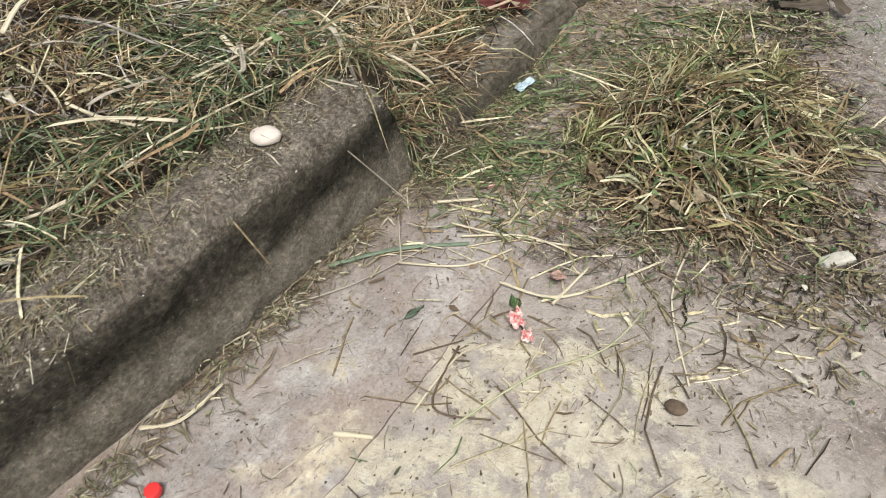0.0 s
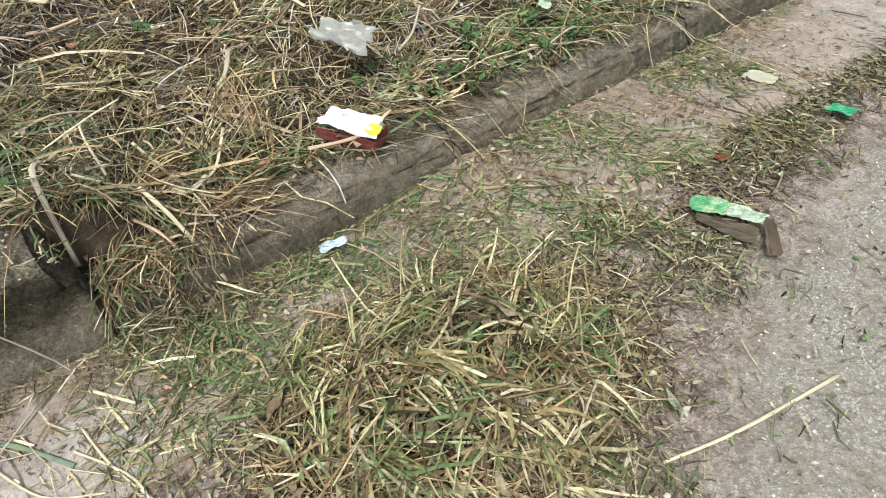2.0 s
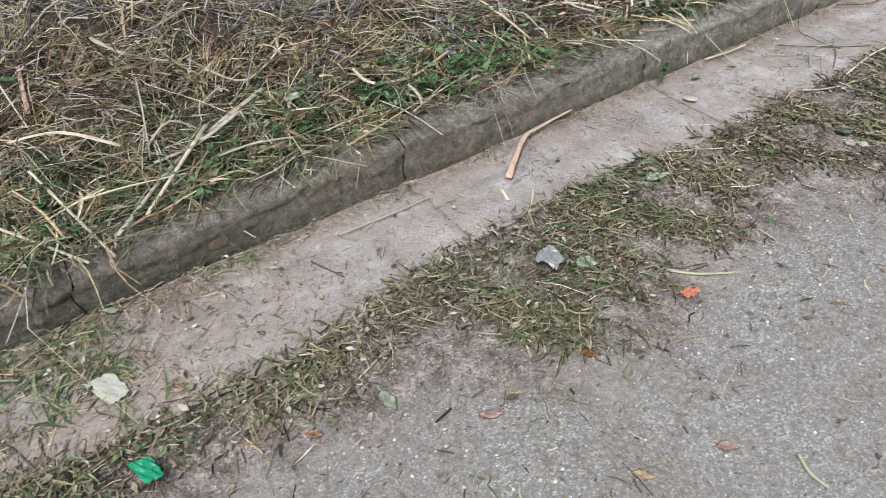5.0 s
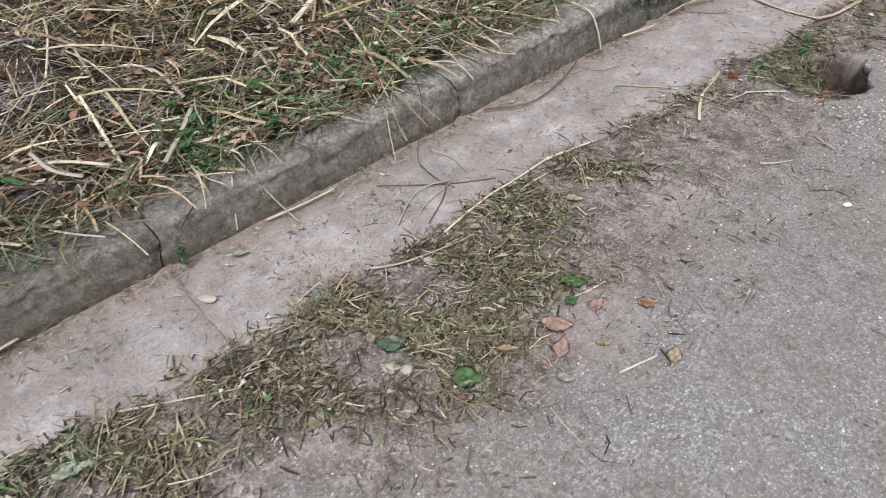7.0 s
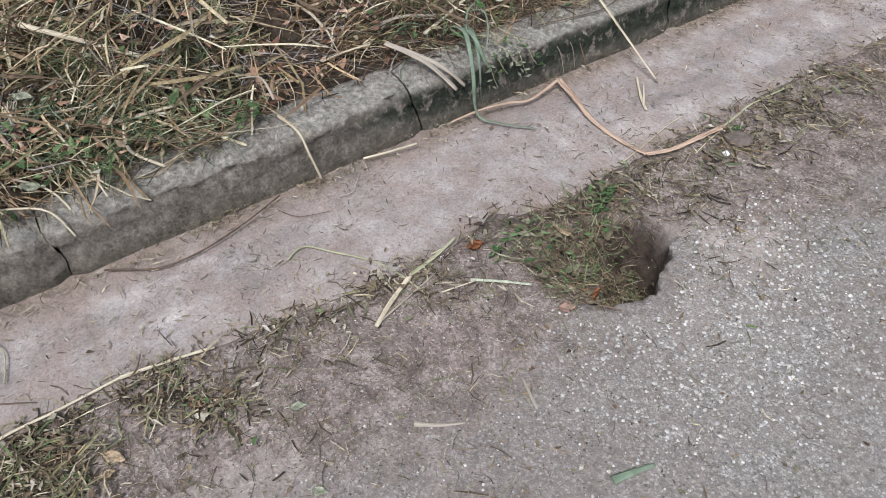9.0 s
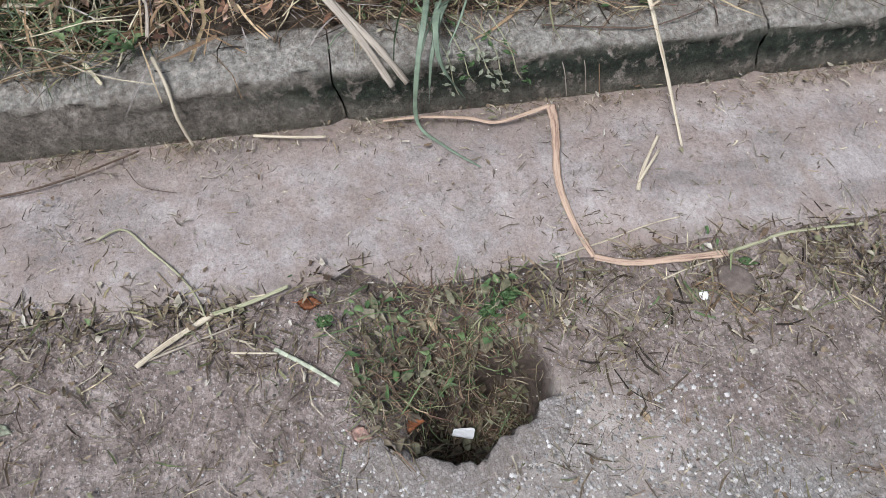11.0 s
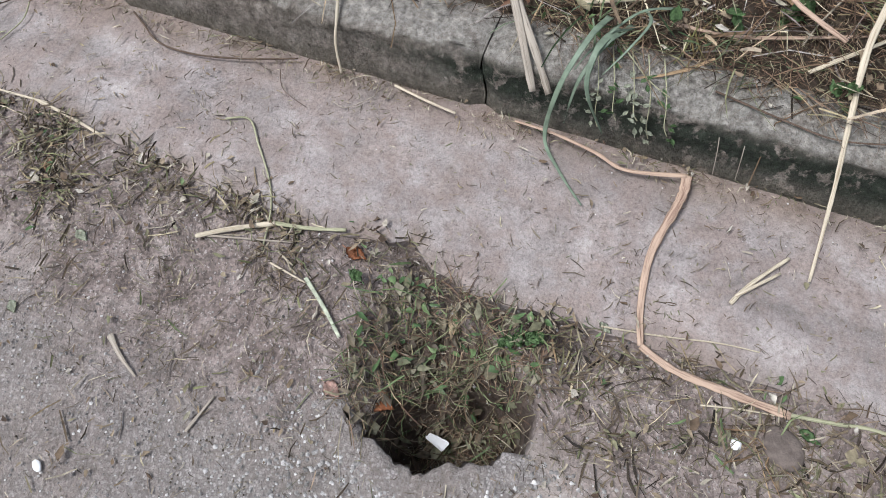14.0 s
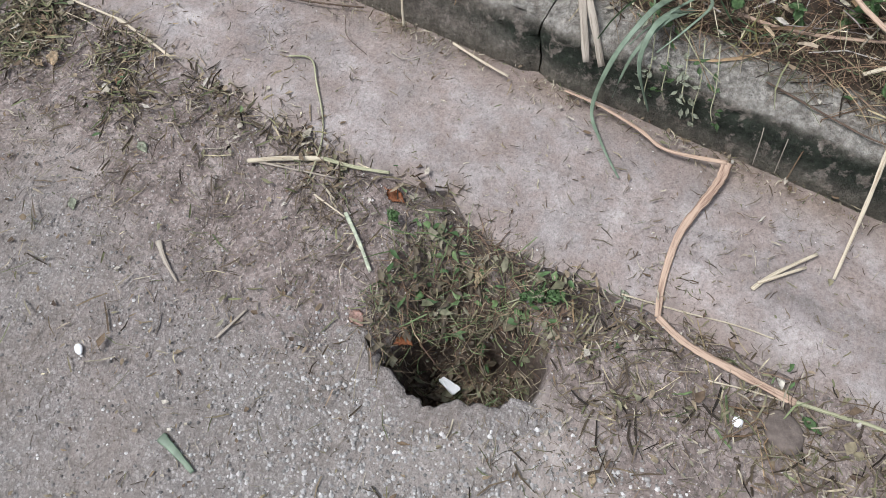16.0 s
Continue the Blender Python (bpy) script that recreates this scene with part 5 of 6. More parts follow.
# ---- single things ----
def smooth_path(pts, per=6):
    """A smooth line through the given places."""
    p = [Vector(q) for q in pts]
    if len(p) == 2:
        return [p[0].lerp(p[1], k / per) for k in range(per + 1)]
    out = []
    for i in range(len(p) - 1):
        a, b, c, d = p[max(i - 1, 0)], p[i], p[i + 1], p[min(i + 2, len(p) - 1)]
        for k in range(per):
            u = k / per
            out.append(0.5 * ((2 * b) + (c - a) * u + (2 * a - 5 * b + 4 * c - d) * u * u + (3 * b - a - 3 * c + d) * u ** 3))
    return out + [p[-1]]


def tube(pts, wide, thick, sides=6, taper=(1, 1), uneven=0.12, per=6, seed=1):
    """Points and faces of a stalk or strip of oval section along a line."""
    path = smooth_path(pts, per)
    r = random.Random(seed)
    n = len(path)
    V, F = [], []
    for i, p in enumerate(path):
        t = (path[min(i + 1, n - 1)] - path[max(i - 1, 0)]).normalized()
        lat = t.cross(Vector((0, 0, 1)))
        lat = lat.normalized() if lat.length > 0.2 else Vector((1, 0, 0))
        up = lat.cross(t).normalized()
        f = taper[0] + (taper[1] - taper[0]) * i / (n - 1)
        f *= 1 + r.uniform(-uneven, uneven)
        for k in range(sides):
            a = 2 * math.pi * k / sides
            V.append(p + lat * (math.cos(a) * wide * f) + up * (math.sin(a) * thick * f))
    for i in range(n - 1):
        for k in range(sides):
            F.append((i * sides + k, i * sides + (k + 1) % sides, (i + 1) * sides + (k + 1) % sides, (i + 1) * sides + k))
    F += [tuple(range(sides))[::-1], tuple((n - 1) * sides + k for k in range(sides))]
    return V, F


def raised(pts, h):
    """Places whose height is given above whatever lies under them."""
    return [(x, y, float(ground_z(x, y)) + h + (z if z else 0)) for x, y, *rest in pts for z in [rest[0] if rest else 0]]


def stalk(name, pts, wide, thick, mat, label, category, group="", taper=(1, 0.8), seed=1, sides=8, per=6):
    V, F = tube(pts, wide, thick, sides, taper, seed=seed, per=per)
    o = np.mean([tuple(v) for v in V], 0)
    o[2] = min(v[2] for v in V)
    ob = mesh_obj(name, [tuple(v) for v in V], F, mat, True, o)
    k = np.arange(len(V))
    run = np.cumsum([0.0] + [(V[i] - V[i - sides]).length for i in range(sides, len(V), sides)])
    float_attr(ob, "along", run[k // sides])
    float_attr(ob, "round", np.abs((k % sides) / sides * 2 - 1) + 0.13 * seed)
    return tagged(ob, label, category, group)


def on_ground(pts, h=0.004):
    return [(x, y, float(ground_z(x, y)) + h) for x, y in pts]


def leaf(x, y, size, yaw, mat, label, wide=0.45, curl=0.2, z=None, name="leaf", tilt=0.0, lobes=0):
    """One leaf: a pointed outline, folded at the rib and curled, with thickness and a stem."""
    nu, nv = 13, 7
    V = []
    for i in range(nu):
        u = i / (nu - 1)
        w = wide * size * 0.5 * math.sin(math.pi * min(1, 0.03 + 0.97 * u) ** 0.8) ** 1.15 * (1 + 0.13 * math.sin(31 * u + 90 * size + yaw)) * (1 + (0.25 * math.sin(lobes * u * 6.283) if lobes else 0))
        for j in range(nv):
            v = (j / (nv - 1)) * 2 - 1
            V.append(((u - 0.5) * size, v * w, abs(v) * w * 0.14 + 0.6 * curl * size * (u - 0.5) ** 2 + 0.045 * size * math.sin(7 * u + 4 * v + 20 * size + yaw) + 0.03 * size * math.sin(17 * u - 9 * v + yaw)))
    F = [tuple(f) for f in grid_faces(nu, nv)]
    litter = 0.01 if float(gutter_edge(np.array(y))) < x < float(asphalt_edge(np.array(y))) - 0.1 and 1.5 < y < 6.4 else 0.0
    z0 = (float(ground_z(x, y)) + litter if z is None else z) + 0.003
    me = bpy.data.meshes.new(name)
    bm = bmesh.new()
    vs = [bm.verts.new(v) for v in V]
    for f in F:
        bm.faces.new([vs[i] for i in f])
    bmesh.ops.solidify(bm, geom=bm.faces[:], thickness=0.0007)
    sv, sf = tube([(-0.5 * size, 0, 0.25 * curl * size), (-0.62 * size, 0.02 * size, 0.002), (-0.75 * size, 0.05 * size, 0.001)], 0.0009, 0.0009, 4)
    sb = [bm.verts.new(v) for v in sv]
    for f in sf:
        bm.faces.new([sb[i] for i in f])
    for f in bm.faces:
        f.smooth = True
    low = min(v.co.z for v in bm.verts)
    for v in bm.verts:
        v.co.z -= low
    bm.to_mesh(me)
    bm.free()
    me.materials.append(mat)
    ob = new(name, me)
    ob.matrix_world = pose(x, y, z0 - 0.002, 0, tilt, yaw)
    return tagged(ob, label, "leaf", "fallen leaves")


def sheet(name, corners, mat, label, category, crumple=0.01, res=9, seed=3, thick=0.0012, fold=0.0, parent=None, lift=0.0, ragged=0.03):
    """A crumpled sheet over four corners, with thickness."""
    a, b, c, d = [Vector(q) for q in corners]
    r = random.Random(seed)
    ph = [r.uniform(0, 6) for _ in range(6)]
    span = max((b - a).length, (d - a).length)
    bm = bmesh.new()
    grid = []
    for i in range(res):
        row = []
        for j in range(res):
            u, v = i / (res - 1), j / (res - 1)
            p = a.lerp(b, u).lerp(d.lerp(c, u), v)
            h = abs((1.6 * u + 0.9 * v + ph[0]) % 1 - 0.5) + abs((1.3 * v - 2.1 * u + ph[1]) % 1 - 0.5) + 0.5 * abs((3.7 * u + 2.9 * v + ph[2]) % 1 - 0.5)
            edge_in = 0.025 * span * math.sin(17 * (u + v) + ph[3]) * (1 if i in (0, res - 1) or j in (0, res - 1) else 0)
            if i in (0, res - 1) or j in (0, res - 1):
                p = p.lerp((a + b + c + d) / 4, r.uniform(0, 3 * ragged) + (3 * ragged if i in (0, res - 1) and j in (0, res - 1) else 0))
            p = p + Vector((edge_in * 0.5, edge_in * 0.5, h * crumple + fold * math.sin(math.pi * u) + lift))
            row.append(p)
        grid.append(row)
    pts = [p for row in grid for p in row]
    o = Vector((sum(p.x for p in pts) / len(pts), sum(p.y for p in pts) / len(pts), min(p.z for p in pts)))
    vs = [[bm.verts.new(p - o) for p in row] for row in grid]
    for i in range(res - 1):
        for j in range(res - 1):
            bm.faces.new((vs[i][j], vs[i + 1][j], vs[i + 1][j + 1], vs[i][j + 1]))
    bmesh.ops.recalc_face_normals(bm, faces=bm.faces[:])
    bmesh.ops.solidify(bm, geom=bm.faces[:], thickness=thick)
    me = bpy.data.meshes.new(name)
    bm.to_mesh(me)
    bm.free()
    me.materials.append(mat)
    ob = new(name, me)
    if parent is not None:
        ob.parent = parent
        ob.location = o - parent.location
        if label:
            tagged(ob, label)
        return ob
    ob.location = o
    return tagged(ob, label, category)


def pebble(name, x, y, dims, yaw, mat, label, category="stone", z=None, seed=1, blocky=0.0):
    bm = bmesh.new()
    bmesh.ops.create_icosphere(bm, subdivisions=3, radius=1)
    for v in bm.verts:
        c = v.co.copy()
        if blocky:
            m = max(abs(c.x), abs(c.y), abs(c.z))
            c = c.lerp(c / m, blocky)
        n1 = noise.noise(c * 1.7 + Vector((seed * 3.1, 0, 0)))
        v.co = Vector((c.x * dims[0], c.y * dims[1], c.z * dims[2])) * 0.5 * (1 + 0.12 * n1 + 0.05 * noise.noise(c * 5))
    for f in bm.faces:
        f.smooth = True
    me = bpy.data.meshes.new(name)
    bm.to_mesh(me)
    bm.free()
    me.materials.append(mat)
    ob = new(name, me)
    zz = float(ground_z(x, y)) if z is None else z
    ob.matrix_world = pose(x, y, zz + dims[2] * 0.42, 0, 0, yaw)
    return tagged(ob, label, category)


# the start: block, mortar-stained ground, heap
pebble("stone", -0.04, 0.236, (0.078, 0.06, 0.036), 30, STONE_W, "smooth flat white stone lying on the old kerb block", z=0.324)
pebble("stone_chip", 1.156, 0.878, (0.088, 0.036, 0.022), 52, STONE_G, "pale rectangular stone chip on the road edge", seed=5, blocky=0.8)
leaf(0.618, 0.471, 0.042, 20, LEAF_PINK, "round pinkish dry leaf on the dusty ground", 0.9, 0.05, z=0.012)


def bottle_cap(x, y):
    bm = bmesh.new()
    n = 20
    rings = [(0.0155, 0.0), (0.0165, 0.002), (0.016, 0.0125), (0.0145, 0.015), (0.008, 0.0155)]
    vs = [[bm.verts.new((r * (1 + (0.03 * (k % 2) if 0 < i < 3 else 0)) * math.cos(6.2832 * k / n), r * (1 + (0.03 * (k % 2) if 0 < i < 3 else 0)) * math.sin(6.2832 * k / n), h)) for k in range(n)] for i, (r, h) in enumerate(rings)]
    for i in range(len(rings) - 1):
        for k in range(n):
            bm.faces.new((vs[i][k], vs[i][(k + 1) % n], vs[i + 1][(k + 1) % n], vs[i + 1][k]))
    bm.faces.new(vs[-1])
    me = bpy.data.meshes.new("bottle_cap")
    bm.to_mesh(me)
    bm.free()
    me.materials.append(RED_P)
    ob = new("bottle_cap", me)
    ob.location = (x, y, float(ground_z(x, y)) + 0.001)
    tagged(ob, "red plastic bottle cap with ribbed rim on the ground", "bottle cap")


bottle_cap(0.214, -0.434)
sheet("pink_wrapper", [(0.57, 0.3, 0.004), (0.59, 0.33, 0.004), (0.63, 0.3, 0.004), (0.61, 0.27, 0.004)], PINK_P, "crumpled torn pink and white sweet wrapper", "wrapper", 0.02, 10, 8, ragged=0.06)
sheet("pink_wrapper", [(0.625, 0.28, 0.004), (0.645, 0.295, 0.004), (0.665, 0.265, 0.004), (0.64, 0.25, 0.004)], PINK_P, "small torn piece of pink sweet wrapper", "wrapper", 0.018, 8, 9, ragged=0.06)
pebble("stone", 0.985, 0.285, (0.045, 0.035, 0.02), 10, TWIG, "small dark clod on the mortar-stained ground", "clod", seed=9)

STICKS = "loose straws and sticks on the ground"
for k, (pts, w, mat) in enumerate([
        ([(0.075, -0.36), (0.134, -0.301), (0.142, -0.189)], 0.005, CANE), ([(0.43, -0.147), (0.502, -0.107)], 0.006, CANE),
        ([(0.389, -0.286), (0.437, -0.138), (0.5, -0.1)], 0.0025, CANE_GREY), ([(0.533, -0.014), (0.532, 0.146), (0.57, 0.22)], 0.003, CANE),
        ([(0.139, 0.453), (0.255, 0.312)], 0.0028, CANE_GREY), ([(0.25, 0.31), (0.396, 0.387), (0.47, 0.5)], 0.003, CANE),
        ([(0.5, 0.39), (0.654, 0.436), (0.811, 0.674)], 0.004, CANE), ([(0.844, 0.776), (0.867, 0.567), (0.989, 0.349)], 0.003, CANE),
        ([(0.62, 0.0), (0.7, 0.2), (0.8, 0.34), (0.83, 0.5)], 0.003, GREENSTEM), ([(0.33, 0.47), (0.48, 0.56), (0.62, 0.57)], 0.0035, CANE),
        ([(0.28, 0.5), (0.42, 0.53), (0.6, 0.6)], 0.0035, CANE), ([(0.83, -0.28), (0.97, -0.02), (1.05, 0.15)], 0.0025, CANE_GREY),
        ([(0.52, 0.18), (0.56, 0.02), (0.68, 0.06)], 0.003, TWIG), ([(0.45, 0.1), (0.52, 0.2)], 0.0025, TWIG), ([(0.1, 0.05), (0.2, 0.2), (0.28, 0.4)], 0.002, CANE_GREY),
        ([(0.03, 0.36), (0.1, 0.52), (0.21, 0.47)], 0.0025, CANE_GREY), ([(0.2, 0.55), (0.29, 0.62)], 0.005, CANE), ([(0.64, 0.4), (0.66, 0.55)], 0.004, CANE),
        ([(1.208, 1.966), (1.162, 1.671), (1.114, 1.479)], 0.005, CANE), ([(1.062, 1.426), (1.12, 1.36), (1.312, 1.326)], 0.004, CANE)]):
    stalk("straw", on_ground(pts, w + 0.002), w, w * 0.8, mat, "dark thin twig on the dusty ground" if mat is TWIG else "pale dry straw stalk lying on the ground", "straw", STICKS, seed=k)
stalk("grass_blade", on_ground([(0.1, 0.206), (0.212, 0.345), (0.364, 0.461)], 0.004), 0.007, 0.0012, BLADE, "long green grass blade lying on the ground", "grass blade")
leaf(0.56, 0.36, 0.05, 140, LEAF_GREEN, "green leaf on the dusty ground", 0.55)
leaf(0.38, 0.2, 0.06, 75, BLADE, "grey-green torn leaf on the ground", 0.3)
leaf(0.3, 0.69, 0.045, 20, LEAF_PINK, "pale dry leaf beside the grass heap", 0.7)
leaf(0.9, 1.37, 0.07, 40, LEAF_GREEN, "green leaf in the grass heap", 0.5, z=0.07)
leaf(1.03, 1.6, 0.07, 160, LEAF_PALE, "pale grey-green leaf on the grass heap", 0.35, z=0.01)
sheet("paper_scrap", [(0.045, 1.22, -0.062), (0.07, 1.305, -0.055), (0.1, 1.295, -0.055), (0.085, 1.21, -0.062)], BLUE_P, "crumpled pale blue and white paper scrap in the gutter", "paper", 0.012, 9, 4, lift=0.012)


def carton():
    """Crushed white carton with a yellow print and a dark open side, red on its far edge."""
    z = 0.145
    base = sheet("crushed_carton", [(-0.215, 1.385, z + 0.012), (-0.255, 1.47, z + 0.022), (-0.1, 1.585, z + 0.004), (-0.055, 1.505, z - 0.012)], CARD_P, "crushed white and red carton with yellow print on the grass", "carton", 0.02, 14, 2, 0.002, ragged=0.05)
    sheet("print", [(-0.1, 1.49, z + 0.01), (-0.11, 1.53, z + 0.02), (-0.07, 1.55, z + 0.012), (-0.06, 1.51, z + 0.0)], YELLOW_P, "", "", 0.004, 7, 5, 0.001, parent=base, ragged=0.06)
    sheet("dark_side", [(-0.205, 1.38, z - 0.022), (-0.212, 1.387, z + 0.008), (-0.054, 1.506, z - 0.016), (-0.046, 1.5, z - 0.05)], DKRED_P, "", "", 0.008, 9, 6, 0.002, parent=base)
    sheet("red_edge", [(-0.056, 1.505, z - 0.045), (-0.06, 1.508, z - 0.014), (-0.098, 1.58, z + 0.0), (-0.092, 1.58, z - 0.04)], DKRED_P, "", "", 0.006, 7, 7, 0.002, parent=base)


carton()
sheet("plastic_film", [(-0.53, 1.55, 0.24), (-0.56, 1.64, 0.27), (-0.4, 1.76, 0.25), (-0.35, 1.66, 0.21)], FILM_P, "crumpled clouded plastic film caught in the straw", "plastic film", 0.045, 14, 11, ragged=0.07)
sheet("blue_scrap", [(-0.32, 2.37, 0.19), (-0.335, 2.4, 0.2), (-0.285, 2.42, 0.19), (-0.28, 2.39, 0.18)], TEAL_P, "small blue plastic scrap in the straw", "plastic scrap", 0.01, 7, 12)


def snack_packet():
    """An opened snack bag: printed front standing in a fold, brown foil back on the ground."""
    body = sheet("snack_packet", [(0.64, 2.1, 0.022), (0.615, 2.16, 0.028), (0.71, 2.215, 0.032), (0.73, 2.16, 0.026)], GREEN_P, "torn green printed snack packet with brown foil inside", "packet", 0.016, 11, 21, 0.0015)
    sheet("foil_front", [(0.72, 2.158, 0.028), (0.7, 2.205, 0.032), (0.805, 2.25, 0.034), (0.815, 2.205, 0.028)], TEAL_P, "", "", 0.014, 9, 25, 0.0015, parent=body)
    sheet("foil_back", [(0.685, 2.1, 0.003), (0.655, 2.112, 0.018), (0.82, 2.2, 0.022), (0.845, 2.15, 0.003)], BROWN_P, "", "", 0.014, 9, 22, 0.0015, parent=body)
    sheet("foil_flap", [(0.8, 2.225, 0.04), (0.825, 2.24, 0.042), (0.915, 2.17, 0.012), (0.885, 2.14, 0.004)], BROWN_P, "", "", 0.01, 7, 23, 0.0015, parent=body)


snack_packet()
sheet("paper_scrap", [(0.282, 2.815, 0.01), (0.277, 2.891, 0.012), (0.377, 2.921, 0.012), (0.389, 2.86, 0.008)], CREAM_P, "soiled cream paper scrap lying in the gutter", "paper", 0.004, 9, 31)
sheet("plastic_scrap", [(0.585, 2.85, 0.006), (0.6, 2.905, 0.012), (0.67, 2.92, 0.012), (0.665, 2.875, 0.006)], EMERALD_P, "emerald green plastic scrap on the verge", "plastic scrap", 0.012, 9, 32, lift=0.01)
sheet("foil_wrapper", [(0.815, 2.845, 0.005), (0.84, 2.92, 0.014), (0.9, 2.98, 0.014), (0.925, 2.93, 0.005)], BLUE_P, "crumpled pale blue foil wrapper on the road edge", "wrapper", 0.018, 11, 33)
stalk("twig", on_ground([(0.815, 2.996), (0.9, 2.95), (0.978, 2.923)], 0.004), 0.003, 0.003, TWIG, "dark twig beside the blue wrapper", "twig")
leaf(0.54, 2.4, 0.055, 55, LEAF_RUST, "curled red-brown dead leaf on the verge", 0.6, 0.5)
stalk("twig", on_ground([(0.195, 2.564), (0.3, 2.585), (0.374, 2.628), (0.489, 2.673)], 0.004), 0.0028, 0.0028, TWIG, "thin brown twig lying across the gutter", "twig")
leaf(0.03, 2.965, 0.055, 25, LEAF_TAN, "cream curled leaf at the foot of the kerb", 0.45, 0.3)
leaf(0.06, 2.95, 0.05, 60, LEAF_PALE, "pale leaf at the foot of the kerb", 0.5, 0.2, z=0.01)

# second stretch
stalk("wood_strip", [(0.03, 4.76, 0.02), (0.05, 4.56, 0.02), (0.09, 4.46, 0.03), (0.224, 4.287, 0.012)], 0.012, 0.004, REED, "flat brown strip of bark in the gutter", "bark strip", taper=(0.45, 1.1))
stalk("wood_chip", on_ground([(0.255, 4.234), (0.317, 4.215)], 0.005), 0.009, 0.003, CANE, "pale wood chip in the gutter", "wood chip")
stalk("straw", on_ground([(0.319, 4.327), (0.405, 4.238)], 0.005), 0.003, 0.003, CANE, "pale straw in the gutter", "straw", STICKS)
leaf(0.515, 4.735, 0.1, 75, LEAF_PALE, "large pale folded leaf on the gutter edge", 0.5, 0.3)
sheet("plastic_cup_shard", [(0.6, 4.09, 0.008), (0.59, 4.15, 0.024), (0.67, 4.165, 0.024), (0.68, 4.11, 0.01)], FILM_P, "crushed clear plastic cup on the verge", "plastic cup", 0.035, 10, 41)
leaf(0.696, 4.23, 0.07, 50, LEAF_PALE, "pale green maple-like leaf on the verge", 0.9, 0.2, lobes=2)
leaf(0.51, 4.277, 0.05, 70, LEAF_GREEN, "small green leaf on the gutter edge", 0.6)
sheet("orange_scrap", [(0.945, 4.36, 0.004), (0.95, 4.4, 0.01), (0.985, 4.41, 0.01), (0.98, 4.365, 0.004)], ORANGE_P, "crumpled orange plastic scrap", "plastic scrap", 0.02, 8, 42)
leaf(0.77, 3.465, 0.075, 5, LEAF_PALE, "pale lilac-grey lobed leaf on the verge", 0.5, 0.2, lobes=2)
leaf(0.955, 3.661, 0.065, 60, LEAF_PINK, "dry salmon-coloured leaf on the road edge", 0.4, 0.3)
leaf(0.753, 3.262, 0.05, 50, LEAF_BROWN, "small orange-brown leaf on the verge", 0.5, 0.2)
leaf(0.955, 4.0, 0.05, 40, LEAF_RUST, "dark red leaf on the verge", 0.6, 0.2)
leaf(1.353, 4.088, 0.055, 50, LEAF_PINK, "dry pinkish leaf on the asphalt", 0.5, 0.1)
leaf(1.293, 3.862, 0.055, 45, LEAF_TAN, "oval tan leaf on the asphalt", 0.5, 0.1)
leaf(0.42, 3.03, 0.04, 60, LEAF_BROWN, "small brown leaf in the gutter", 0.6, 0.2)
stalk("straw", on_ground([(1.464, 4.21), (1.51, 4.19), (1.558, 4.194)], 0.006), 0.005, 0.004, GREENSTEM, "pale green stalk on the asphalt", "straw", STICKS)
stalk("straw", on_ground([(0.852, 4.416), (0.913, 4.474), (0.978, 4.578)], 0.006), 0.005, 0.004, GREENSTEM, "pale green stalk on the verge", "straw", STICKS)
stalk("straw", on_ground([(0.137, 3.652), (0.147, 3.84), (0.144, 4.002)], 0.004), 0.003, 0.003, CANE_GREY, "thin grey straw along the kerb foot", "straw", STICKS)
stalk("straw", on_ground([(0.428, 4.878), (0.548, 5.115)], 0.005), 0.003, 0.003, CANE, "pale straw on the gutter edge", "straw", STICKS)
stalk("twig", on_ground([(0.196, 3.521), (0.318, 3.577)], 0.004), 0.0025, 0.0025, TWIG, "short dark twig in the gutter", "twig")
pebble("stone", 0.783, 5.491, (0.042, 0.033, 0.02), 20, STONE_T, "small round pale pebble on the verge", seed=2)
pebble("stone", 0.816, 5.525, (0.038, 0.032, 0.018), 70, STONE_T, "small round pale pebble on the verge", seed=3)
# dark lump added to stand for the dark weep hole in the kerb
pebble("weep_hole_stand_in", 0.0, 3.305, (0.02, 0.085, 0.055), 0, TWIG, "dark lump added on the kerb face in place of a dark weep hole", "clay lump", z=0.015, seed=4)

# third stretch
stalk("straw", on_ground([(0.048, 5.539), (0.06, 5.66), (0.064, 5.797)], 0.008), 0.004, 0.004, CANE, "straight white straw at the kerb foot", "straw", STICKS)
stalk("twig", [(-0.1, 5.54, 0.2), (-0.029, 5.571, 0.11), (0.054, 5.591, 0.055), (0.127, 5.615, 0.008)], 0.003, 0.003, CANE_GREY, "brown twig hanging over the kerb edge", "twig")
stalk("straw", [(-0.05, 5.5, 0.15), (-0.02, 5.474, 0.09), (0.03, 5.441, 0.01)], 0.003, 0.003, CANE, "bent straw hanging over the kerb edge", "straw", STICKS)
pebble("stone", 0.232, 5.232, (0.06, 0.035, 0.016), 40, STONE_T, "flat pinkish stone at the gutter joint", seed=7)
leaf(0.125, 5.4, 0.055, 70, LEAF_PALE, "grey-green leaf in the gutter", 0.5, 0.1)
leaf(0.15, 5.607, 0.035, 30, LEAF_TAN, "small yellow leaf in the gutter", 0.6, 0.1)
leaf(0.555, 5.828, 0.055, 20, WHITE_P, "small white torn petal on the verge", 0.6, 0.3)
stalk("straw", on_ground([(0.452, 5.667), (0.5, 5.781), (0.548, 6.004)], 0.008), 0.0045, 0.004, CANE_GREY, "grey stick on the gutter edge", "straw", STICKS)
stalk("twig", on_ground([(0.396, 5.829), (0.44, 5.85), (0.497, 5.793)], 0.006), 0.002, 0.002, TWIG, "short curved twig on the gutter edge", "twig")
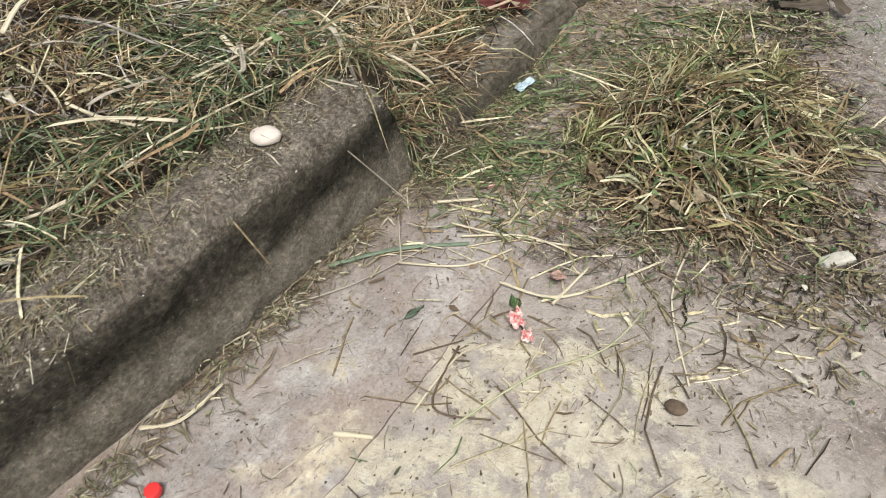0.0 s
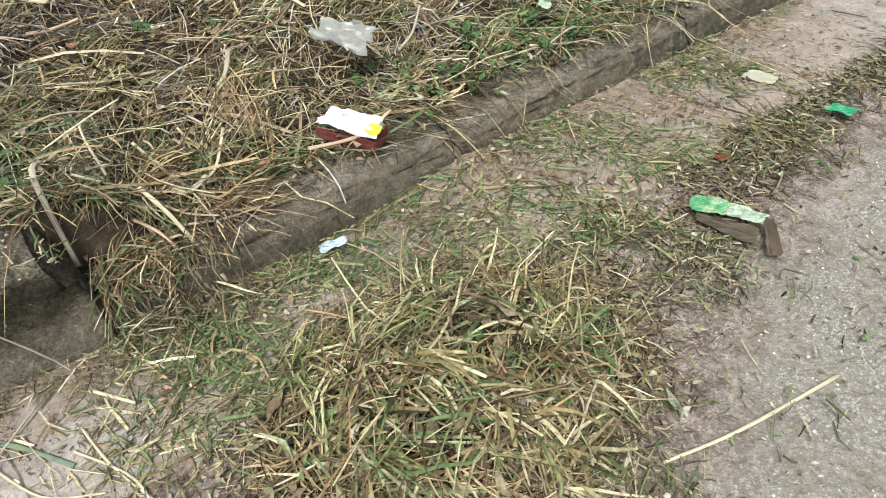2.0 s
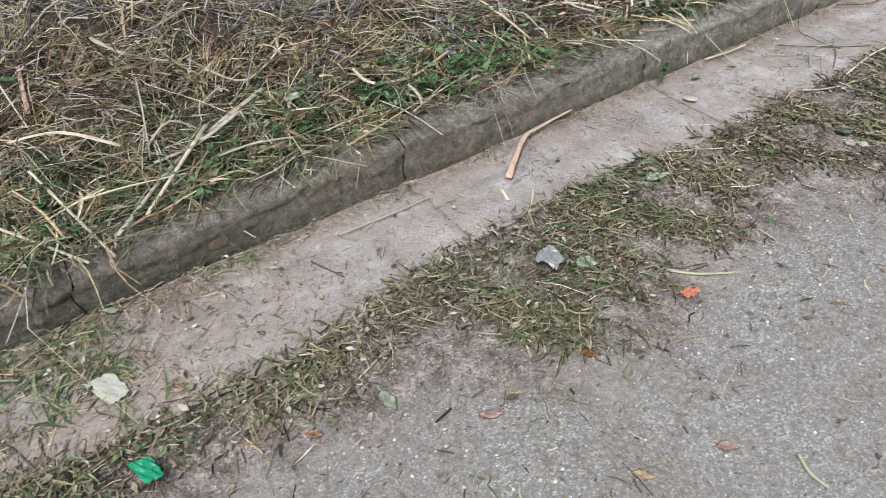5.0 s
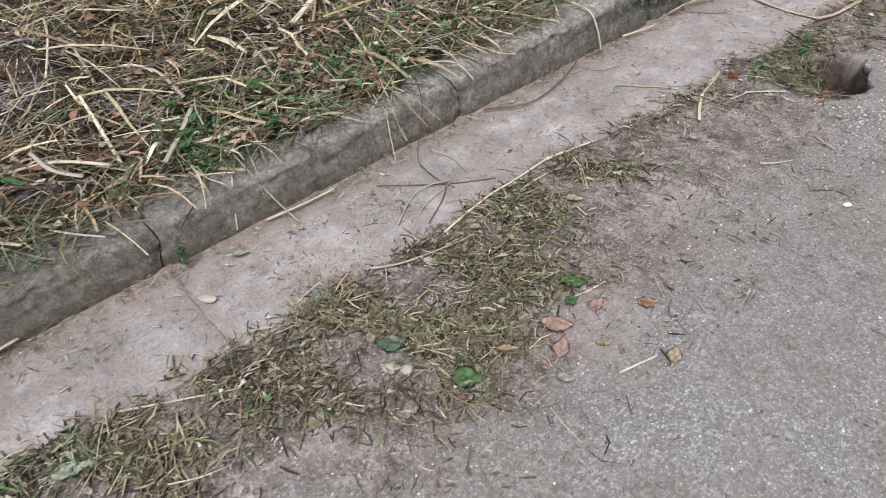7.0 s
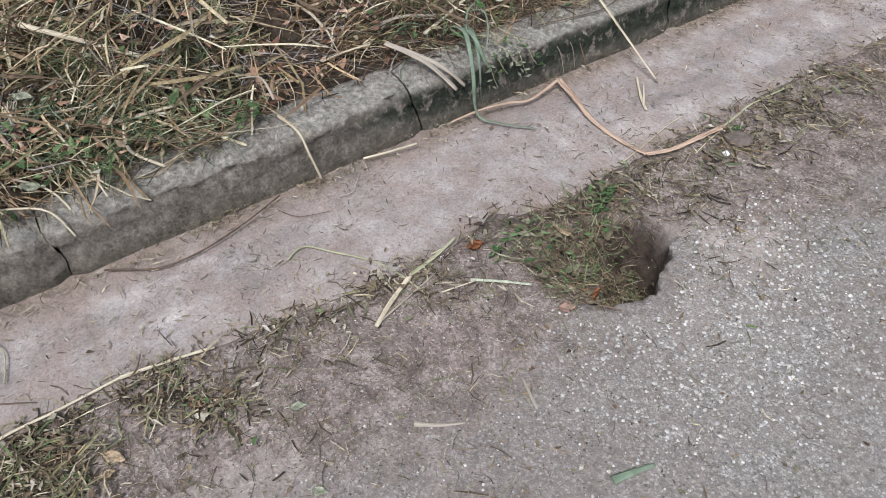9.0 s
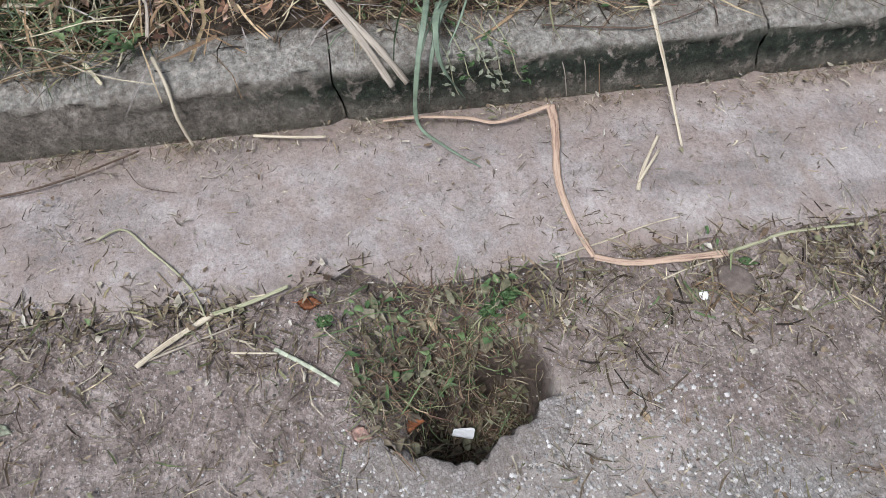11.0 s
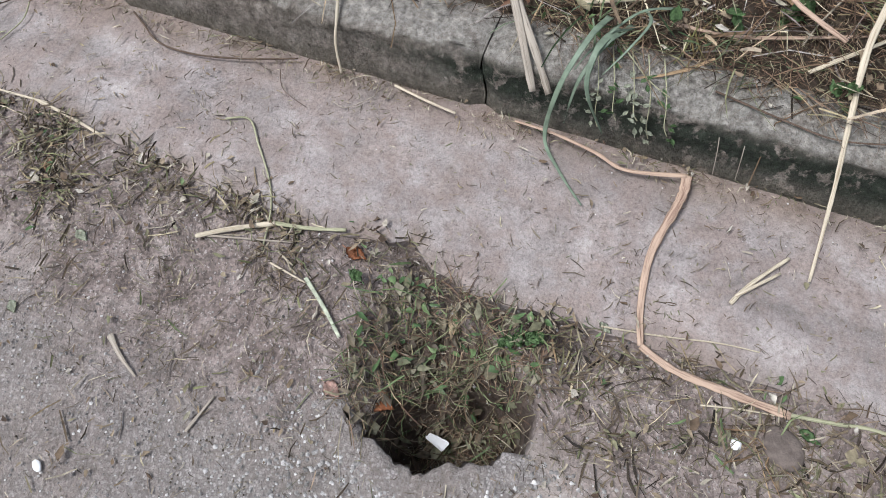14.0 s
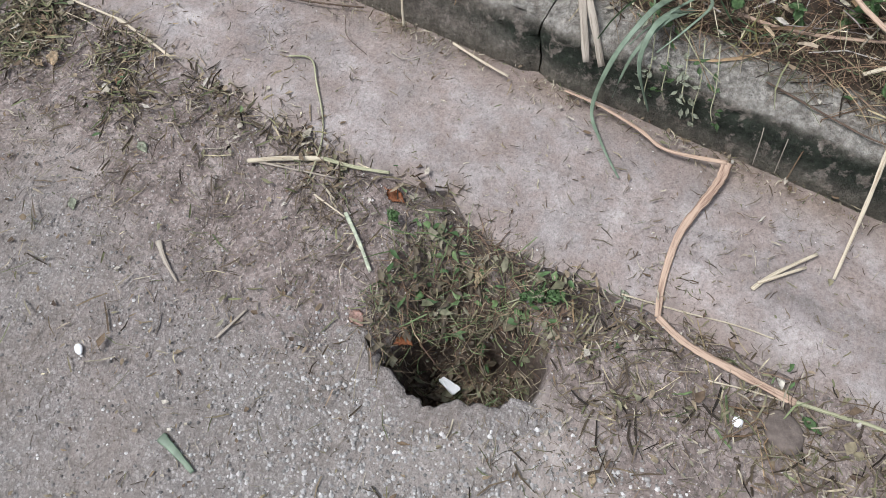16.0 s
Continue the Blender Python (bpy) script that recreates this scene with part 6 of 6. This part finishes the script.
for k, (x, y, s, a, m, w, txt) in enumerate([
        (0.98, 5.94, 0.1, 40, LEAF_PINK, 0.6, "large curled pinkish dead leaf"), (1.035, 5.9, 0.08, 120, LEAF_PINK, 0.6, "curled pinkish dead leaf"), (1.096, 6.21, 0.065, 55, LEAF_BROWN, 0.6, "reddish dead leaf"),
        (1.0, 6.09, 0.06, 100, LEAF_PINK, 0.6, "curled salmon dead leaf"), (0.9, 6.1, 0.085, 40, LEAF_GREEN, 0.6, "fresh green leaf"), (0.95, 5.63, 0.095, 50, LEAF_GREEN, 0.75, "broad fresh green leaf"),
        (0.725, 5.545, 0.085, 60, BLADE, 0.75, "dull green lobed leaf"), (0.947, 6.04, 0.05, 80, LEAF_GREEN, 0.7, "small green leaf"), (1.105, 6.0, 0.05, 60, LEAF_TAN, 0.5, "olive leaf"),
        (1.258, 6.11, 0.06, 120, LEAF_TAN, 0.7, "yellowish leaf"), (0.945, 5.78, 0.06, 50, LEAF_TAN, 0.35, "yellow-brown leaf"), (0.645, 6.39, 0.06, 45, LEAF_TAN, 0.6, "pale yellow leaf"),
        (0.79, 5.5, 0.05, 40, LEAF_PALE, 0.7, "pale crumpled leaf"), (1.11, 5.835, 0.05, 40, LEAF_PALE, 0.7, "pale grey leaf"), (0.756, 6.82, 0.045, 70, LEAF_PALE, 0.6, "grey leaf"),
        (0.98, 6.77, 0.04, 50, LEAF_PALE, 0.6, "grey oval leaf"), (0.676, 6.365, 0.04, 80, LEAF_TAN, 0.6, "tan leaf"), (0.605, 6.6, 0.05, 30, LEAF_BROWN, 0.5, "brown leaf")]):
    leaf(x, y, s, a, m, txt + " on the verge litter", w, 0.25)
stalk("straw", on_ground([(1.196, 5.953), (1.23, 6.071)], 0.005), 0.0035, 0.0035, CANE, "pale straw on the asphalt", "straw", STICKS)
stalk("long_straw", on_ground([(0.475, 5.95), (0.446, 6.169), (0.444, 6.305), (0.435, 6.488)], 0.007), 0.0045, 0.004, CANE, "long pale straw along the gutter edge", "straw", STICKS)
stalk("long_straw", on_ground([(0.44, 6.46), (0.455, 6.58), (0.478, 6.7)], 0.012), 0.0055, 0.005, CANE, "pale straw along the gutter edge", "straw", STICKS)
for k, pts in enumerate([[(0.146, 5.92), (0.3, 6.112), (0.391, 6.263)], [(0.401, 5.879), (0.34, 5.973), (0.304, 6.118), (0.251, 6.195)], [(0.161, 6.107), (0.25, 6.1), (0.335, 6.116)],
                         [(0.131, 6.194), (0.2, 6.22), (0.292, 6.205)], [(0.42, 5.93), (0.36, 6.04), (0.31, 6.1)], [(0.36, 5.85), (0.27, 6.0), (0.3, 6.13)]]):
    stalk("twig", on_ground(pts, 0.004 + 0.002 * k), 0.0022, 0.0022, GREENSTEM if k % 2 else TWIG, "thin branching twig lying in the gutter", "twig", "branching twigs in the gutter", seed=k)
stalk("root", on_ground([(0.05, 6.52), (0.082, 6.575), (0.13, 6.66), (0.135, 6.78), (0.1, 6.93), (0.045, 7.08)], 0.005), 0.0032, 0.0032, TWIG, "dark curved root lying in the gutter", "root")
stalk("twig", [(-0.12, 6.3, 0.2), (0.0, 6.25, 0.13), (0.09, 6.15, 0.01), (0.17, 6.1, 0.006)], 0.002, 0.002, TWIG, "thin dark twig bent over the kerb", "twig")

# the hole and the stalks about it
stalk("green_twig", on_ground([(0.308, 6.99), (0.287, 7.053), (0.354, 7.118), (0.442, 7.197), (0.518, 7.241), (0.628, 7.274)], 0.006), 0.003, 0.003, GREENSTEM, "thin grey-green twig across the gutter", "twig", per=8)
stalk("thin_twig", on_ground([(0.098, 7.049), (0.161, 7.093), (0.194, 7.183)], 0.003), 0.0012, 0.0012, TWIG, "hair-thin twig in the gutter", "twig")
stalk("thin_twig", on_ground([(0.15, 7.242), (0.155, 7.289), (0.089, 7.347)], 0.003), 0.0014, 0.0014, CANE_GREY, "thin grey twig in the gutter", "twig")
stalk("broken_stem", on_ground([(0.655, 7.099), (0.607, 7.171), (0.551, 7.272)], 0.012), 0.008, 0.006, CANE, "thick pale broken stem on the gutter edge", "stem", taper=(0.8, 1))
stalk("broken_stem", on_ground([(0.551, 7.272), (0.535, 7.361), (0.509, 7.453)], 0.012), 0.006, 0.005, GREENSTEM, "pale green broken stem on the gutter edge", "stem", taper=(1, 0.8))
stalk("straw", [(-0.1, 7.175, 0.19), (-0.02, 7.205, 0.165), (0.03, 7.212, 0.1), (0.055, 7.226, 0.012)], 0.005, 0.0045, CANE, "pale stalk leaning over the kerb", "straw", STICKS)
stalk("straw", on_ground([(0.046, 7.387), (0.067, 7.496), (0.078, 7.581)], 0.014), 0.0042, 0.004, CANE, "short pale straw at the kerb foot", "straw", STICKS)
stalk("straw", on_ground([(0.644, 7.118), (0.583, 7.338)], 0.008), 0.003, 0.003, CANE_GREY, "thin straw on the verge", "straw", STICKS)
stalk("grass_blade", on_ground([(0.655, 7.313), (0.672, 7.418)], 0.012), 0.003, 0.002, CANE, "dry grass stem on the verge", "grass blade")
stalk("grass_blade", on_ground([(0.659, 7.411), (0.71, 7.483), (0.766, 7.552)], 0.008), 0.0055, 0.0015, LEAF_PALE, "grey-green grass blade pointing to the hole", "grass blade")
stalk("dry_leaf_strip", on_ground([(0.955, 7.04), (0.99, 7.09), (1.02, 7.15)], 0.005), 0.008, 0.002, CANE_GREY, "dry curled leaf strip on the road", "leaf strip", taper=(1, 0.3))
stalk("straw", on_ground([(1.087, 7.325), (0.995, 7.346)], 0.005), 0.004, 0.003, CANE_GREY, "flat pale straw on the road", "straw", STICKS)
stalk("grass_blade", on_ground([(1.33, 7.36), (1.34, 7.41), (1.355, 7.47)], 0.005), 0.012, 0.002, BLADE, "dull green leaf blade on the road", "grass blade", taper=(1, 0.4))
leaf(0.885, 7.59, 0.05, 70, LEAF_PINK, "pinkish dry leaf at the rim of the hole", 0.75, 0.2)
leaf(0.555, 7.5, 0.06, 80, LEAF_RUST, "rust-red bark flake at the gutter corner", 0.6, 0.2)
leaf(0.63, 7.785, 0.085, 15, LEAF_TAN, "tan dry leaf on the slope of the hole", 0.3, 0.2, z=-0.05)
leaf(0.73, 7.735, 0.055, 60, LEAF_PALE, "pale green leaf on the slope of the hole", 0.7, 0.2, lobes=2)
leaf(0.865, 7.7, 0.075, 80, LEAF_RUST, "orange-brown dead leaf lying in the hole", 0.7, 0.3, tilt=-15)
shard_z = float(ground_z(0.872, 7.835)) + 0.05
sheet("ceramic_shard", [(0.855, 7.805, shard_z), (0.872, 7.8, shard_z + 0.005), (0.89, 7.855, shard_z + 0.005), (0.86, 7.865, shard_z - 0.004)], CERAMIC, "white glazed ceramic shard lying in the hole", "shard", 0.002, 6, 51, 0.005)
pebble("stone", 0.681, 8.455, (0.026, 0.024, 0.015), 0, CERAMIC, "small white pebble on the soil verge", seed=11)
pebble("stone", 1.268, 7.06, (0.03, 0.018, 0.01), 60, CERAMIC, "small white chip on the asphalt", seed=12)
pebble("stone", 0.655, 8.55, (0.1, 0.08, 0.02), 40, STONE_D, "flat dark half-buried stone on the verge", seed=13)
leaf(0.528, 8.125, 0.035, 60, LEAF_PALE, "oval pale leaf on the gutter edge", 0.6, 0.1)
leaf(0.95, 8.227, 0.035, 20, LEAF_TAN, "small tan leaf on the road", 0.5, 0.1)
leaf(0.61, 8.6, 0.05, 70, LEAF_GREEN, "green leaf on the verge", 0.5, 0.2)
stalk("reed_leaf", [(0.045, 7.74, 0.012), (0.062, 7.85, 0.03), (0.077, 7.969, 0.022), (0.097, 8.06, 0.014), (0.072, 8.208, 0.03)], 0.007, 0.003, REED, "rolled brown reed stem at the kerb foot", "reed", taper=(0.5, 1.0), per=8)
stalk("reed_leaf", [(0.072, 8.208, 0.03), (0.11, 8.212, 0.014), (0.17, 8.203, 0.012), (0.305, 8.177, 0.008), (0.44, 8.186, 0.006), (0.544, 8.21, 0.01)], 0.0125, 0.0022, REED,
      "long folded tan reed leaf across the gutter", "reed", taper=(1.15, 0.6), per=8)
stalk("reed_leaf", [(0.544, 8.21, 0.01), (0.574, 8.293, 0.012), (0.579, 8.408, 0.008), (0.582, 8.551, 0.004)], 0.015, 0.0025, REED, "tan reed leaf along the gutter edge", "reed", taper=(0.6, 0.7), per=8)
stalk("straw", on_ground([(0.582, 8.53), (0.562, 8.645), (0.546, 8.735), (0.55, 8.95)], 0.008), 0.005, 0.003, GREENSTEM, "pale green stem along the gutter edge", "straw", STICKS, per=6)
stalk("thin_twig", on_ground([(0.528, 8.114), (0.503, 8.247), (0.473, 8.374), (0.462, 8.464)], 0.005), 0.0022, 0.002, CANE, "thin straw on the gutter edge", "twig")
stalk("thin_twig", on_ground([(0.625, 8.367), (0.601, 8.457), (0.586, 8.541)], 0.006), 0.0022, 0.002, CANE, "thin straw beside the reed leaf", "twig")
stalk("cane_split", on_ground([(0.367, 8.38), (0.302, 8.415), (0.201, 8.489)], 0.006), 0.0055, 0.003, CANE, "split pale cane sliver in the gutter", "cane", "split cane slivers")
stalk("cane_split", on_ground([(0.346, 8.387), (0.251, 8.475)], 0.009), 0.0045, 0.003, CANE, "split pale cane sliver in the gutter", "cane", "split cane slivers")
stalk("long_cane", [(0.248, 8.542, 0.006), (0.052, 8.525, 0.11), (-0.08, 8.505, 0.19), (-0.25, 8.49, 0.275), (-0.4, 8.51, 0.36)], 0.0105, 0.004, CANE, "long flat dry cane leaf leaning from bank into gutter", "cane", taper=(0.35, 1.0), per=8)
for k, pts in enumerate([[(-0.2, 7.63, 0.24), (-0.06, 7.71, 0.21), (0.03, 7.775, 0.13)], [(-0.19, 7.64, 0.235), (-0.05, 7.745, 0.2), (0.02, 7.815, 0.125)]]):
    stalk("cane_split", pts, 0.012, 0.004, CANE_GREY, "split weathered cane piece lying over the kerb edge", "cane", "split canes on the kerb", seed=k)
for k, (pts, w) in enumerate([([(-0.19, 7.9, 0.22), (-0.07, 7.875, 0.26), (0.03, 7.84, 0.18), (0.079, 7.833, 0.03), (0.155, 7.897, 0.01), (0.233, 7.981, 0.006)], 0.0105),
                              ([(-0.16, 7.93, 0.22), (-0.05, 7.9, 0.245), (0.02, 7.905, 0.18), (0.042, 7.972, 0.06)], 0.013), ([(-0.2, 7.96, 0.2), (-0.08, 7.915, 0.24), (0.01, 7.88, 0.19), (0.045, 7.87, 0.06)], 0.01),
                              ([(-0.28, 8.08, 0.22), (-0.2, 7.97, 0.25), (-0.08, 7.89, 0.22), (-0.02, 7.86, 0.19)], 0.006), ([(-0.24, 7.98, 0.22), (-0.15, 8.0, 0.27), (-0.07, 7.97, 0.25), (-0.02, 7.93, 0.2)], 0.006)]):
    stalk("grass_blade", pts, w, 0.0012, BLADE, "broad blue-green grass blade drooping over the kerb", "grass blade", "grass blades over the kerb", taper=(0.9, 0.25), seed=k, per=8)
for k, pts in enumerate([[(-0.041, 8.234, 0.14), (0.012, 8.25, 0.1), (0.03, 8.269, 0.01)], [(-0.048, 8.303, 0.14), (0.01, 8.31, 0.1), (0.028, 8.326, 0.01)]]):
    stalk("rootlet", pts, 0.0015, 0.0015, CANE_GREY, "thin pale rootlet hanging down the kerb face", "root", "rootlets on the kerb", seed=k)


def plant(name, stem_pts, leaves, mat, label, category, size, seed, spread=0.0):
    """A stem with leaves of its own as parts."""
    stem = stalk(name, stem_pts, 0.0016, 0.0016, GREENSTEM, label, category)
    r = random.Random(seed)
    path = smooth_path(stem_pts, 8)
    for k in range(leaves):
        p = path[r.randrange(1, len(path))]
        lf = leaf(p.x + r.uniform(0, spread), p.y + r.gauss(0, spread), r.uniform(0.7, 1.2) * size, r.uniform(0, 360), mat, "", 0.6, 0.2, z=p.z - 0.003, name="vine_leaf", tilt=r.uniform(-50, 10))
        del lf["category"]
        del lf["group"]
        lf.parent = stem
        lf.location = Vector(lf.location) - stem.location


for k, (y, drop, mat, txt) in enumerate([(7.93, 0.1, LEAF_PALE, "pale"), (7.97, 0.055, LEAF_GREEN, "green"), (8.02, 0.035, LEAF_PALE, "pale"), (8.06, 0.09, LEAF_PALE, "pale"), (8.1, 0.06, LEAF_GREEN, "green"), (8.0, 0.15, LEAF_GREEN, "yellow-green")]):
    if k < 5:
        pts = [(-0.13, y - 0.04, 0.19), (-0.05, y - 0.015, 0.182), (-0.005, y, 0.165), (0.022, y + 0.01, 0.165 - drop * 0.6), (0.03, y + 0.025, 0.165 - drop)]
    else:
        pts = [(-0.16, 7.93, 0.19), (-0.1, 7.98, 0.2), (-0.05, 8.04, 0.19), (-0.02, 8.1, 0.185)]
    plant("creeping_vine", pts, 11, mat, txt + " small-leaved creeping vine trailing over the kerb edge", "vine", 0.021, 4 + k, 0.014)
plant("weed", [(0.05, 5.24, 0.0), (0.06, 5.245, 0.06), (0.075, 5.25, 0.1)], 8, LEAF_GREEN, "small green weed growing at the kerb joint", "weed", 0.035, 6)
plant("weed", [(0.66, 7.88, -0.05), (0.64, 7.92, -0.01), (0.61, 7.99, 0.015)], 12, LEAF_GREEN, "low green weed at the rim of the hole", "weed", 0.04, 7)
plant("weed", [(0.61, 7.52, -0.02), (0.62, 7.53, 0.03), (0.63, 7.55, 0.06)], 6, LEAF_GREEN, "small green weed sprouting beside the gutter", "weed", 0.04, 8)
for k in range(48):
    r = random.Random(k + 70)
    x, y = -0.14 - abs(r.gauss(0, 0.16)), r.choice([4.0, 4.15, 4.4, 4.6, 3.6, 2.7, 2.2, 5.9, 6.1, 8.3, 1.9, 5.6, 4.3, 2.4]) + r.gauss(0, 0.12)
    z = float(ground_z(x, y))
    a = r.uniform(0, 6.28)
    plant("weed", [(x, y, z), (x + 0.02 * math.cos(a), y + 0.02 * math.sin(a), z + 0.06), (x + 0.06 * math.cos(a), y + 0.06 * math.sin(a), z + r.uniform(0.08, 0.13))], r.randint(6, 10), LEAF_GREEN, "leafy green weed among the cut straw", "weed", r.uniform(0.04, 0.065), k)

# larger cut canes on the bank
CUT = "cut canes on the bank"
for k, (pts, w, m) in enumerate([
        ([(-0.27, 8.064, 0.03), (-0.285, 8.252, 0.04), (-0.4, 8.614, 0.02)], 0.006, REED), ([(-0.22, 8.4, 0.03), (-0.4, 8.62, 0.05)], 0.006, CANE), ([(-0.24, 7.81, 0.04), (-0.355, 8.086, 0.05), (-0.49, 8.26, 0.05)], 0.007, CANE),
        ([(-0.55, 8.2, 0.12), (-0.47, 8.46, 0.03)], 0.012, CANE), ([(-0.47, 8.2, 0.1), (-0.49, 8.5, 0.03)], 0.011, REED), ([(-0.09, 8.2, 0.01), (-0.06, 8.374, 0.008), (-0.047, 8.5, 0.008), (-0.09, 8.66, 0.01)], 0.003, TWIG),
        ([(-0.35, 6.7, 0.05), (-0.3, 6.95, 0.05)], 0.009, CANE), ([(-0.62, 6.1, 0.08), (-0.8, 6.5, 0.1)], 0.014, CANE), ([(-0.9, 6.3, 0.1), (-0.45, 6.25, 0.07), (-0.2, 6.2, 0.06)], 0.007, REED),
        ([(-0.95, 6.1, 0.14), (-0.6, 6.35, 0.08), (-0.3, 6.45, 0.05)], 0.009, REED), ([(-0.75, 6.6, 0.1), (-0.55, 6.9, 0.06)], 0.012, CANE), ([(-0.4, 6.55, 0.06), (-0.2, 6.6, 0.05), (-0.05, 6.62, 0.02)], 0.004, CANE),
        ([(-0.25, 6.4, 0.06), (-0.12, 6.5, 0.03), (0.02, 6.55, -0.02)], 0.004, CANE), ([(-0.2, 6.25, 0.05), (-0.08, 6.45, 0.04), (0.01, 6.5, -0.02)], 0.004, CANE), ([(-0.3, 6.75, 0.07), (-0.18, 6.73, 0.06), (-0.08, 6.8, 0.02)], 0.006, CANE),
        ([(-0.45, 2.9, 0.1), (-0.3, 2.95, 0.08), (-0.02, 3.02, 0.03)], 0.005, CANE), ([(-0.35, 2.7, 0.08), (-0.2, 2.85, 0.05), (-0.04, 2.95, 0.03)], 0.006, CANE), ([(-0.6, 2.0, 0.1), (-0.4, 2.2, 0.08), (-0.15, 2.5, 0.05)], 0.004, GREENSTEM),
        ([(-0.9, 2.1, 0.1), (-0.85, 2.3, 0.18), (-0.55, 2.5, 0.12)], 0.007, CANE), ([(-0.32, 4.9, 0.05), (-0.2, 4.35, 0.07), (-0.1, 4.1, 0.05)], 0.005, GREENSTEM), ([(-0.5, 3.7, 0.1), (-0.35, 3.35, 0.05), (-0.08, 3.05, 0.05)], 0.009, CANE_GREY),
        ([(-0.4, 3.45, 0.1), (-0.12, 3.15, 0.05)], 0.008, CANE), ([(-0.3, -0.2, 0.04), (-0.22, 0.1, 0.07), (-0.2, 0.45, 0.05)], 0.004, CANE), ([(-0.1, 0.5, 0.006), (0.0, 0.52, 0.006)], 0.004, CANE_GREY),
        ([(-0.2, 0.86, 0.1), (-0.09, 0.9, 0.08), (0.03, 0.95, 0.03)], 0.007, CANE), ([(-0.16, 0.8, 0.1), (-0.05, 0.86, 0.07), (0.03, 0.9, 0.02)], 0.005, REED)]):
    stalk("cut_cane", [(x, y, float(ground_z(x, y)) + h) for x, y, h in pts], w, w * 0.6, m, "thick dry cut cane lying across the bank", "cane", CUT, seed=k)
for k in range(190):
    r = random.Random(k + 300)
    y = r.uniform(-1.2, 10.2)
    x = float(back(np.array(y))) - 0.08 - abs(r.gauss(0, 0.75))
    L, a, h = r.uniform(0.1, 0.36), r.uniform(0, 6.28), r.uniform(0.03, 0.1)
    dx, dy = math.cos(a) * L / 2, math.sin(a) * L / 2
    pts = [(x - dx, y - dy), (x + r.gauss(0, 0.012), y + r.gauss(0, 0.012)), (x + dx, y + dy)]
    if max(p[0] for p in pts) > float(back(np.array(y))) - 0.03:
        continue
    pts = [(px, py, float(ground_z(px, py)) + h + r.uniform(-0.02, 0.05)) for px, py in pts]
    stalk("cut_cane", pts, r.uniform(0.003, 0.01), r.uniform(0.0025, 0.005), r.choice([CANE, CANE_GREY, CANE_GREY, REED, CANE]), "dry cut cane lying among the straw", "cane", CUT, seed=k, per=4)
for k in range(60):
    r = random.Random(k + 900)
    y = r.uniform(-1, 10)
    x = float(back(np.array(y))) - 0.05 - abs(r.gauss(0, 0.5))
    leaf(x, y, r.uniform(0.04, 0.09), r.uniform(0, 360), r.choice([LEAF_TAN, LEAF_PALE, LEAF_BROWN, LEAF_GREEN, LEAF_GREEN]), "loose leaf caught in the straw on the bank", r.uniform(0.4, 0.7), 0.3, z=float(ground_z(x, y)) + r.uniform(0.05, 0.09), tilt=r.uniform(-25, 25))
leaf(-0.33, 5.78, 0.11, 30, LEAF_GREEN, "large fresh green leaf on the straw", 0.7, 0.2, z=0.24)
